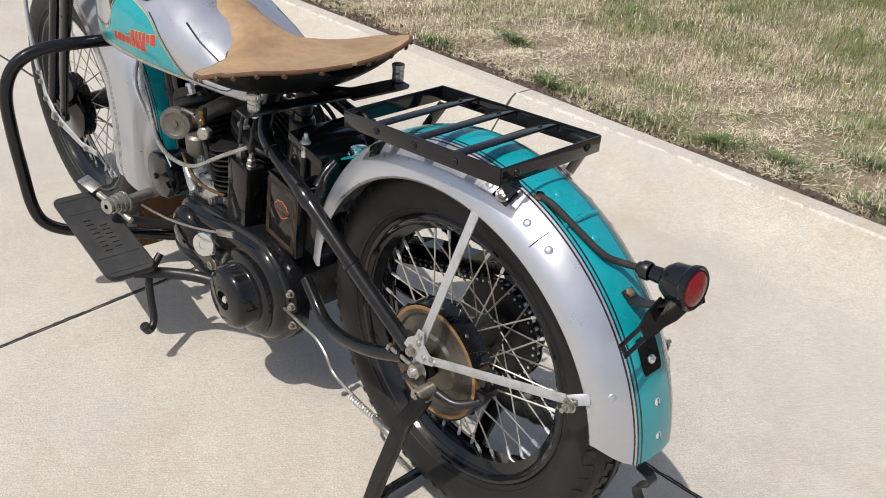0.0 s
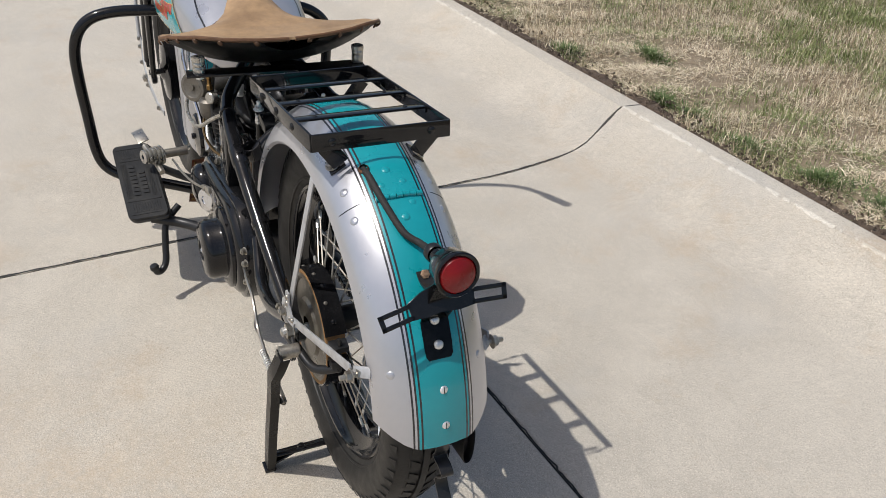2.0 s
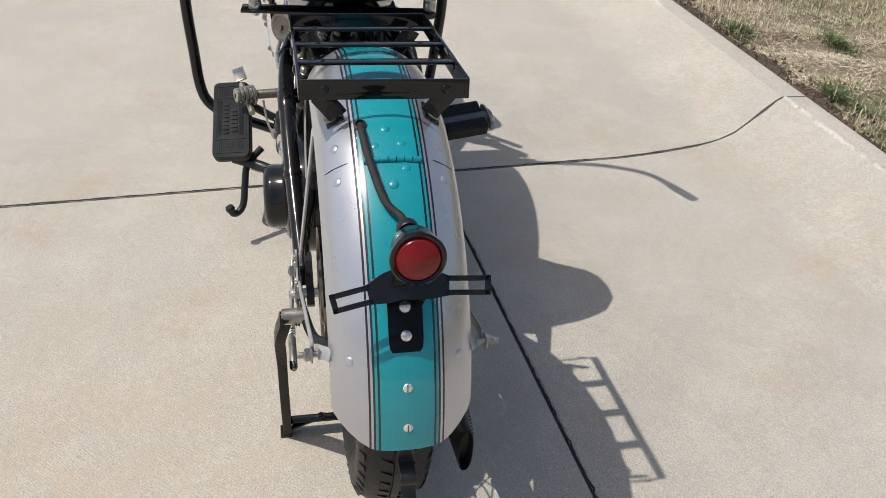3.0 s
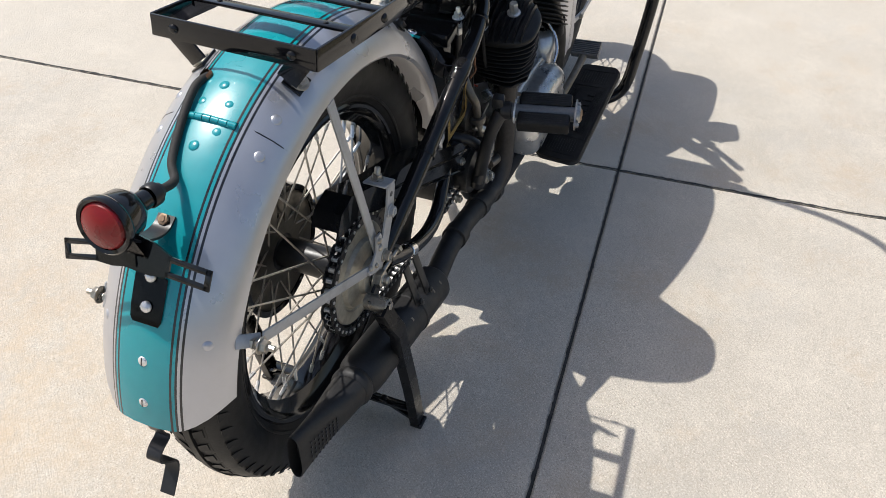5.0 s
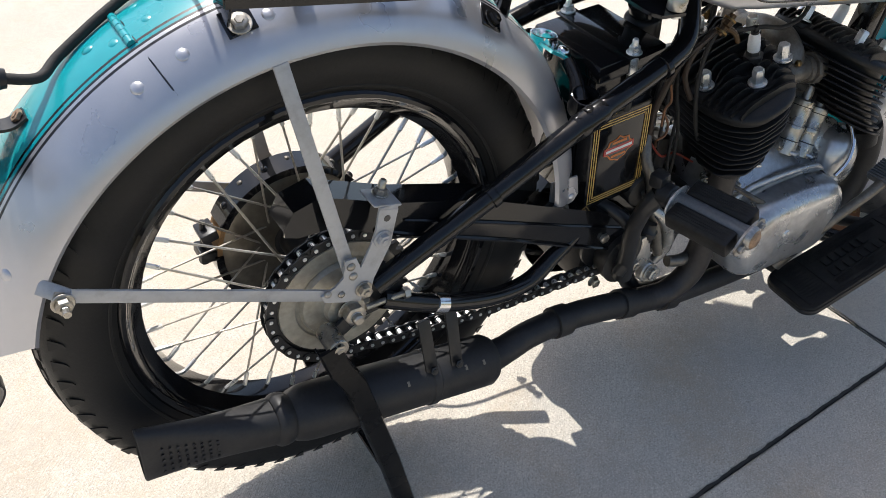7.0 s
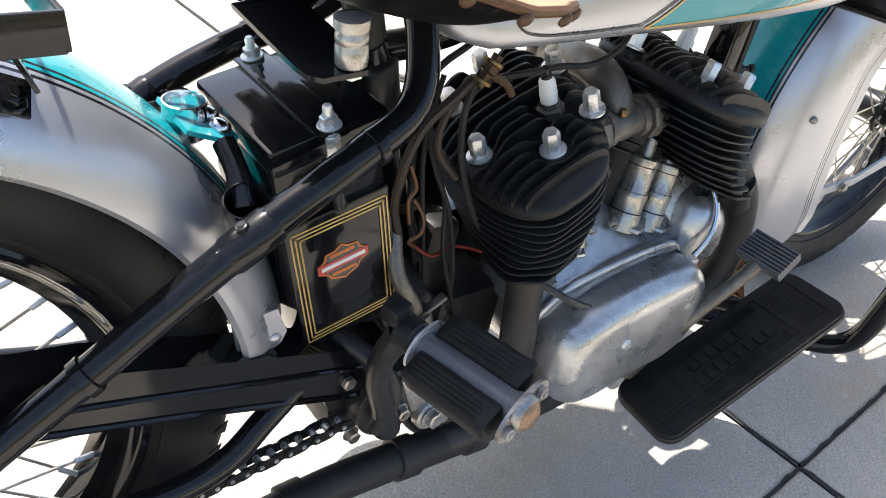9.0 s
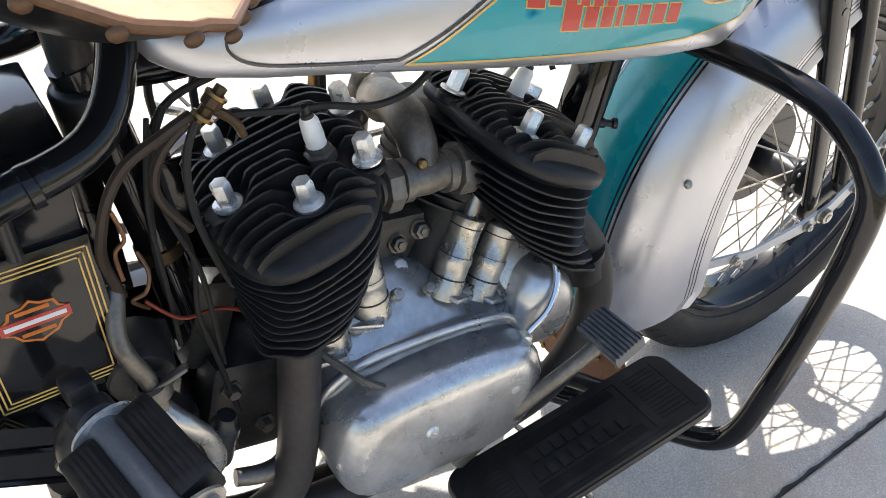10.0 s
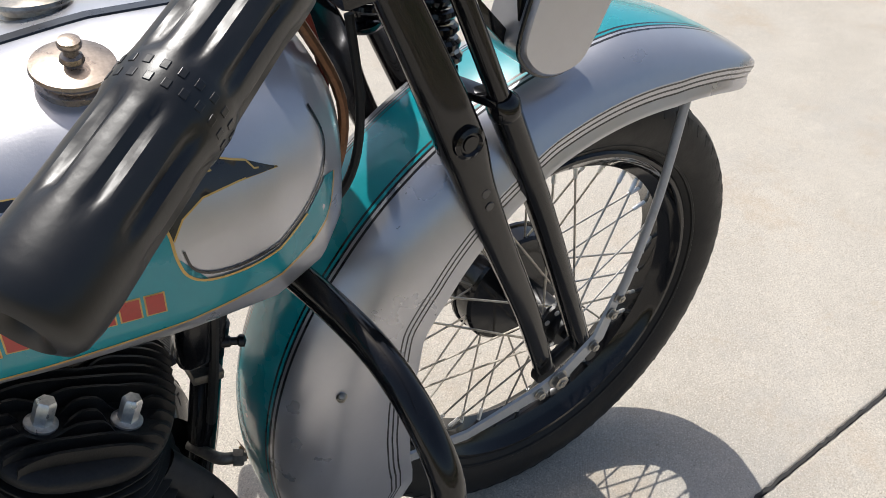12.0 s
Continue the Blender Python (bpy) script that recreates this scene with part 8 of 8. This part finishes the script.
        lathe(bm, [(0, 0), (0.019, 0), (0.021, 0.004), (0.021, 0.008), (0, 0.008)], (1.292, FY + s * 0.066, 0.772), (-0.25, 0, 1), 20)
        bar(bm, (1.29, FY + s * 0.066, 0.772), (1.325, sy, 0.765), 0.024, 0.008, (0, 0, 1))
        part("spring_seat", bm, BLACK, top)
    # tool box carried on the fork
    o = [(-0.048, 0.055), (-0.044, -0.035), (-0.030, -0.060), (0.0, -0.070), (0.03, -0.060), (0.044, -0.035), (0.048, 0.055), (0.03, 0.07), (-0.03, 0.07)]
    m = pose(1.405, FY - 0.110, 0.838, 90, 0, 0) @ pose(0, 0, 0, 0, 0, -18)
    bm = bmesh.new()
    O = [(p.x, p.y) for p in curve_points([(x, y, 0) for x, y in o + o[:1]], 4)[:-1]]
    rows = []
    for z, k in ((0.006, 0.94), (0.003, 0.985), (0.0, 1.0), (-0.05, 1.0)):
        rows.append([bm.verts.new(m @ V(x * k, y * k, z)) for x, y in O])
    for a, b in zip(rows, rows[1:]):
        for i in range(len(O)):
            j = (i + 1) % len(O)
            bm.faces.new((a[i], a[j], b[j], b[i]))
    bm.faces.new(rows[0])
    bm.faces.new(rows[-1][::-1])
    tb = part("fork_tool_box", bm, SILVER, bike, "small silver tool box on the fork")
    bm = tube(bmesh.new(), [m @ V(x * 1.01, y * 1.01, -0.002) for x, y in O + O[:1]], 0.0022, 6, 1)
    part("box_edge", bm, STRIPE, tb)
    bm = bmesh.new()
    lathe(bm, [(0.014, 0), (0.014, 0.003), (0.008, 0.006), (0.004, 0.012), (0, 0.012)], m @ V(0.0, 0.04, 0.006), (0, -1, 0), 20)
    part("box_latch", bm, CHROME, tb)
    bm = bmesh.new()
    bar(bm, (1.355, FY - 0.100, 0.86), (1.37, FY - 0.100, 0.775), 0.012, 0.004, (0, 1, 0))
    bar(bm, (1.37, FY - 0.083, 0.79), (1.30, FY - 0.088, 0.86), 0.012, 0.004, (0, 1, 0))
    part("box_bracket", bm, BLACK, tb)


fork()
# front axle
bm = bmesh.new()
tube(bm, [(F[0], FY - 0.122, F[2]), (F[0], FY + 0.122, F[2])], 0.009, 12, 1)
fa = part("front_axle", bm, SATIN, bike)
for s in (1, -1):
    bm = bmesh.new()
    hexagon(bm, (1.452, FY + s * 0.139, 0.350), (0, s, 0), 0.011, 0.008, 0.014)
    part("axle_nut", bm, NICKEL, fa)
    bm = bmesh.new()
    pts = [V(1.238, FY + s * 0.124, 0.318), V(1.32, FY + s * 0.130, 0.315), V(1.42, FY + s * 0.135, 0.336), V(1.468, FY + s * 0.136, 0.354), V(1.515, FY + s * 0.135, 0.390), V(1.538, FY + s * 0.132, 0.450)]
    rows = []
    for i, p in enumerate(pts):
        d = (pts[min(i + 1, 5)] - pts[max(i - 1, 0)]).normalized()
        w = d.cross(V(0, 1, 0)).normalized() * (0.0085 if i < 2 or i > 4 else 0.0125)
        rows.append([bm.verts.new(p + w * a + V(0, s * b, 0)) for a, b in ((1, 0), (0.8, 0.003), (-0.8, 0.003), (-1, 0))])
    for a, b in zip(rows, rows[1:]):
        for k in range(4):
            bm.faces.new((a[k], a[(k + 1) % 4], b[(k + 1) % 4], b[k]))
    bm.faces.new(rows[0])
    bm.faces.new(rows[-1])
    part("front_stay", bm, GREYPAINT, ff, "flat grey fender stay")
    bm = bmesh.new()
    tube(bm, [(1.535, FY + s * 0.135, 0.440), (1.548, FY + s * 0.135, 0.480), (1.577, FY + s * 0.128, 0.580), (1.603, FY + s * 0.113, 0.702)], [0.0062, 0.0058, 0.0055, 0.0055], 10, 5)
    part("front_stay_rod", bm, GREYPAINT, ff)
    for x, y, z in ((1.425, 0.1385, 0.337), (1.505, 0.139, 0.382), (1.528, 0.137, 0.424), (1.537, 0.136, 0.447), (1.29, 0.131, 0.315)):
        bm = bmesh.new()
        hexagon(bm, (x, FY + s * y, z), (0, s, 0), 0.006, 0.005, 0.008)
        part("stay_bolt", bm, NICKEL, ff)
# front brake drum
bm = bmesh.new()
lathe(bm, [(0.02, 0.03), (0.085, 0.03), (0.089, 0.034), (0.089, 0.062), (0.092, 0.063), (0.092, 0.068), (0.085, 0.072), (0.03, 0.076), (0.02, 0.084), (0, 0.084)], F, AY, 40)
fd = part("front_brake", bm, BLACK, front, "gloss black front brake drum")
for i in range(10):
    a = 2 * math.pi * i / 10
    bm = bmesh.new()
    disc(bm, (F[0] + 0.03 * math.cos(a), F[1] - 0.06, F[2] + 0.03 * math.sin(a)), (0, -1, 0), 0.004, 0.002, 10)
    part("hub_stud", bm, CAD, front)
# screws on the front fender
for x, y, z, n in ((1.156, -0.104, 0.459, (-0.75, -0.6, 0.25)), (1.284, -0.096, 0.639, (-0.4, -0.6, 0.7)), (1.548, -0.096, 0.741, (0.1, -0.65, 0.75)), (1.700, -0.091, 0.694, (0.4, -0.7, 0.6)), (1.355, -0.108, 0.690, (0.0, -0.9, 0.4))):
    bm = bmesh.new()
    nn = V(*n).normalized()
    p = V(x, y, z)
    lathe(bm, [(0.0052, -0.006), (0.0052, 0.0008), (0.004, 0.002), (0, 0.0024)], p, nn, 16)
    box(bm, Matrix.Translation(p + nn * 0.003) @ nn.to_track_quat("Z", "Y").to_matrix().to_4x4(), (0.0085, 0.0012, 0.0009), 0)
    part("fender_screw", bm, NICKEL, ff)
# mud flap, hung from the tail of the fender
def flap_at(f, y):
    return V(1.112 + 0.062 * f + 0.006 * y * y - 0.014 * y, FY - 0.012 + (0.094 + 0.012 * f) * y, 0.225 - 0.165 * f - 0.012 * f * (1 - y * y))


bm = bmesh.new()
rows = [[bm.verts.new(flap_at(i / 8, y)) for y in np.linspace(-1, 1, 13)] for i in range(9)]
for a, b in zip(rows, rows[1:]):
    for k in range(12):
        bm.faces.new((a[k], a[k + 1], b[k + 1], b[k]))
bmesh.ops.solidify(bm, geom=bm.faces[:], thickness=0.004)
flap = part("mud_flap", bm, FLAP, ff, "brown tooled leather mud flap with studs")
spots = [(f, s * 0.9) for s in (-1, 1) for f in (0.08, 0.2, 0.32, 0.44, 0.56, 0.68, 0.8, 0.92)] + [(0.94, y) for y in (-0.6, -0.3, 0, 0.3, 0.6)] + [(0.5, 0), (0.42, 0.3), (0.42, -0.3), (0.62, 0.3), (0.62, -0.3), (0.5, 0.55), (0.5, -0.55)]
for f, y in spots:
    bm = bmesh.new()
    rivet(bm, flap_at(f, y) + V(-0.003, 0, 0), (-1, 0.1 * y, 0.1), 0.0045, 0.003)
    part("stud", bm, BRASS, flap)


# handlebar with rubber grips
def handlebar():
    bm = bmesh.new()
    R = [(0.90, -0.478, 1.026), (0.965, -0.440, 1.052), (1.04, -0.375, 1.072), (1.095, -0.26, 1.075), (1.125, -0.12, 1.03), (1.13, -0.05, 0.97)]
    pts = R + [(1.13, 0.0, 0.955)] + [(x, -y, z) for x, y, z in R[::-1]]
    tube(bm, pts, 0.0112, 16, 6)
    top = part("handlebar", bm, BLACK, bike, "black handlebar with rubber grips")
    bm = bmesh.new()
    box(bm, pose(1.125, 0, 0.93), (0.05, 0.09, 0.05), 0.01)
    part("handlebar_clamp", bm, BLACK, top)
    for s in (-1, 1):
        a, b = V(0.872, s * 0.502, 1.010), V(0.960, s * 0.440, 1.051)
        d = (b - a).normalized()
        L = (b - a).length
        bm = bmesh.new()
        n = 72
        prof = [(0.0, 0.004), (0.005, 0.0035), (0.0065, 0.001), (0.011, -0.001), (0.0150, 0.0005), (0.0170, 0.003), (0.0180, 0.008), (0.0182, 0.014), (0.0181, 0.019), (0.0180, 0.024), (0.0178, 0.028), (0.0178, 0.040), (0.0178, 0.052), (0.0179, 0.056), (0.0184, 0.058), (0.0184, 0.067), (0.0179, 0.069), (0.0177, 0.073), (0.0175, 0.085), (0.0174, 0.10), (0.018, 0.106), (0.018, L), (0.012, L + 0.003)]
        prof = [(r * 0.86, h) for r, h in prof]
        M = frame_of(d)
        rings = []
        for r, h in prof:
            ring = []
            for k in range(n):
                t = 2 * math.pi * k / n
                flute = -0.0017 * max(0, math.cos(9 * t)) ** 1.5 if 0.025 < h < 0.055 or 0.0695 < h < 0.101 else 0
                rr = max(r + flute, 0.0002)
                ring.append(bm.verts.new(a + M @ V(rr * math.cos(t), rr * math.sin(t), h)))
            rings.append(ring)
        for p, q in zip(rings, rings[1:]):
            for k in range(n):
                bm.faces.new((p[k], p[(k + 1) % n], q[(k + 1) % n], q[k]))
        part("grip", bm, GRIP, top, "fluted black rubber grip")
        bm = bmesh.new()
        for row in (0.0602, 0.0648):
            for k in range(22):
                t = 2 * math.pi * (k + (0.4 if row > 0.062 else 0)) / 22
                p = a + M @ V(0.0158 * math.cos(t), 0.0158 * math.sin(t), row)
                mm = M.to_4x4()
                mm.translation = p
                box(bm, mm @ Matrix.Rotation(t, 4, "Z"), (0.0005, 0.0020, 0.0026), 0.0002)
        part("grip_marking", bm, GRIP, top, smooth=False)


handlebar()

# ---- cables, pipes and fittings ----
wires = [
    ("spark_cable", [(0.602, -0.07, 0.638), (0.647, -0.072, 0.634), (0.69, -0.07, 0.630), (0.737, -0.07, 0.622), (0.782, -0.065, 0.632), (0.83, -0.04, 0.66)], 0.0034, CABLE),
    ("spark_cable", [(0.935, -0.07, 0.625), (0.93, -0.05, 0.648), (0.88, -0.03, 0.655)], 0.0032, CABLE),
    ("fuel_hose", [(0.572, -0.080, 0.648), (0.550, -0.085, 0.639), (0.522, -0.085, 0.621), (0.507, -0.085, 0.599), (0.499, -0.083, 0.571), (0.497, -0.078, 0.535), (0.510, -0.07, 0.49)], 0.0047, LOOM),
    ("fuel_hose", [(0.570, -0.076, 0.640), (0.552, -0.076, 0.622), (0.543, -0.076, 0.600), (0.546, -0.076, 0.577), (0.568, -0.076, 0.544)], 0.0041, LOOM),
    ("wire", [(0.560, -0.055, 0.645), (0.545, -0.06, 0.60), (0.555, -0.06, 0.55), (0.578, -0.06, 0.49), (0.59, -0.06, 0.42), (0.60, -0.05, 0.36)], 0.0026, CABLE),
    ("wire", [(0.545, -0.06, 0.64), (0.54, -0.06, 0.56), (0.55, -0.055, 0.48), (0.56, -0.05, 0.40)], 0.0024, CABLE),
    ("wire", [(0.525, -0.07, 0.53), (0.53, -0.08, 0.515), (0.525, -0.085, 0.50), (0.515, -0.08, 0.49), (0.53, -0.07, 0.47)], 0.0018, COPPER),
    ("wire", [(0.53, -0.06, 0.47), (0.56, -0.06, 0.44), (0.60, -0.05, 0.43), (0.65, -0.05, 0.40)], 0.0018, REDWIRE),
    ("coiled_cable", [(0.585, -0.078, 0.655), (0.577, -0.08, 0.645), (0.568, -0.08, 0.619), (0.567, -0.08, 0.588), (0.572, -0.08, 0.556), (0.590, -0.08, 0.502), (0.611, -0.08, 0.462), (0.645, -0.08, 0.41), (0.668, -0.085, 0.38)], 0.0034, CABLE),
    ("loom", [(0.505, -0.088, 0.585), (0.512, -0.090, 0.560), (0.504, -0.090, 0.548), (0.508, -0.088, 0.52)], 0.0018, COPPER),
    ("loom", [(0.55, -0.04, 0.62), (0.560, -0.05, 0.56), (0.575, -0.055, 0.50), (0.575, -0.06, 0.44), (0.59, -0.06, 0.38), (0.61, -0.06, 0.30)], 0.0026, CABLE),
    ("control_cable", [(0.70, 0.02, 0.655), (0.62, -0.02, 0.65), (0.56, -0.03, 0.62), (0.55, -0.03, 0.5), (0.57, -0.02, 0.40)], 0.0034, CABLE),
    ("control_cable", [(1.15, -0.05, 0.86), (1.185, -0.062, 0.78), (1.175, -0.06, 0.70), (1.13, -0.04, 0.62)], 0.0052, COPPER),
    ("control_cable", [(1.20, -0.05, 0.85), (1.205, -0.06, 0.76), (1.19, -0.06, 0.69), (1.14, -0.05, 0.64)], 0.0045, CABLE),
    ("control_cable", [(1.16, -0.03, 0.88), (1.178, -0.045, 0.79), (1.165, -0.045, 0.70)], 0.0042, REDWIRE),
    ("conduit_pipe", [(1.06, 0.075, 0.62), (1.03, 0.09, 0.55), (0.98, 0.10, 0.50), (0.90, 0.125, 0.475), (0.82, 0.13, 0.468), (0.74, 0.125, 0.485), (0.66, 0.105, 0.535), (0.593, 0.08, 0.575)], 0.0048, TAPPET),
    ("conduit_pipe", [(1.075, 0.07, 0.63), (1.045, 0.10, 0.56), (0.98, 0.095, 0.47), (0.95, 0.09, 0.43), (0.92, 0.09, 0.40)], 0.005, CHROME),
    ("oil_pipe", [(0.76, 0.08, 0.60), (0.765, 0.085, 0.54), (0.74, 0.09, 0.48), (0.73, 0.08, 0.43)], 0.0052, CABLE),
    ("oil_pipe", [(0.592, 0.076, 0.562), (0.588, 0.07, 0.61), (0.62, 0.03, 0.655)], 0.0042, CABLE),
    ("oil_pipe", [(0.63, 0.076, 0.568), (0.63, 0.07, 0.61), (0.66, 0.03, 0.655)], 0.0042, CABLE),
    ("oil_pipe", [(0.86, 0.09, 0.46), (0.80, 0.105, 0.44), (0.74, 0.10, 0.425), (0.68, 0.09, 0.43)], 0.0035, BRASS),
]
for nm, pts, r, m in wires:
    rod(nm, pts, r, m, engine, n=8)
bm = bmesh.new()
lathe(bm, [(0, -0.010), (0.0045, -0.010), (0.006, -0.006), (0.006, 0.003), (0.0085, 0.005), (0.0085, 0.012), (0.005, 0.014), (0.005, 0.022), (0, 0.022)], (0.582, -0.085, 0.652), (0.6, 0, 0.8), 8)
tube(bm, [(0.584, -0.085, 0.655), (0.600, -0.092, 0.645), (0.607, -0.096, 0.632)], [0.005, 0.004, 0.0035], 8, 3)
part("petcock", bm, BRONZE, tk, "aged brown bronze fuel tap")
for q in (0.0, 0.019):
    bm = bmesh.new()
    lathe(bm, [(0.0062, 0), (0.0092, 0.0004), (0.0092, 0.0034), (0.0062, 0.0038)], V(0.578, -0.085, 0.6465) + V(0.6, 0, 0.8) * q, (0.6, 0, 0.8), 16)
    part("tap_ring", bm, BRASS, tk)
rod("frame_cable", [(1.062, -0.03, 0.60), (1.052, -0.03, 0.50), (1.04, -0.03, 0.42)], 0.0055, SATIN, frame_ob, n=8)
bm = bmesh.new()
box(bm, pose(1.050, -0.012, 0.555, 0, 9, 0), (0.050, 0.040, 0.12), 0.012)
relay = part("relay_box", bm, BLACK, frame_ob, "black rounded box on the down tube")
bm = bmesh.new()
lathe(bm, [(0, 0), (0.006, 0), (0.006, 0.010), (0.0042, 0.012), (0.0042, 0.018), (0.0065, 0.020), (0.0065, 0.025), (0, 0.027)], (1.062, -0.024, 0.520), (0.75, -0.35, 0.0), 16)
part("terminal", bm, SATIN, relay)
bm = bmesh.new()
box(bm, pose(1.046, -0.012, 0.478, 0, 9, 0), (0.034, 0.030, 0.012), 0.003)
part("box_clamp", bm, CRUST, relay)
for p in ((1.075, 0, 0.585), (1.062, 0, 0.52)):
    bm = bmesh.new()
    lathe(bm, [(0.0165, -0.008), (0.0195, -0.007), (0.0195, 0.007), (0.0165, 0.008)], p, (0.2, 0, 1), 20)
    part("tube_clip", bm, SATIN, frame_ob)
bm = bmesh.new()
tube(bm, [(1.020, 0.0, 0.366), (1.040, -0.03, 0.360), (1.056, -0.036, 0.356)], 0.007, 10)
hexagon(bm, (1.056, -0.036, 0.356), (1, -0.4, -0.1), 0.010, 0.012)
part("frame_stud", bm, CRUST, frame_ob)
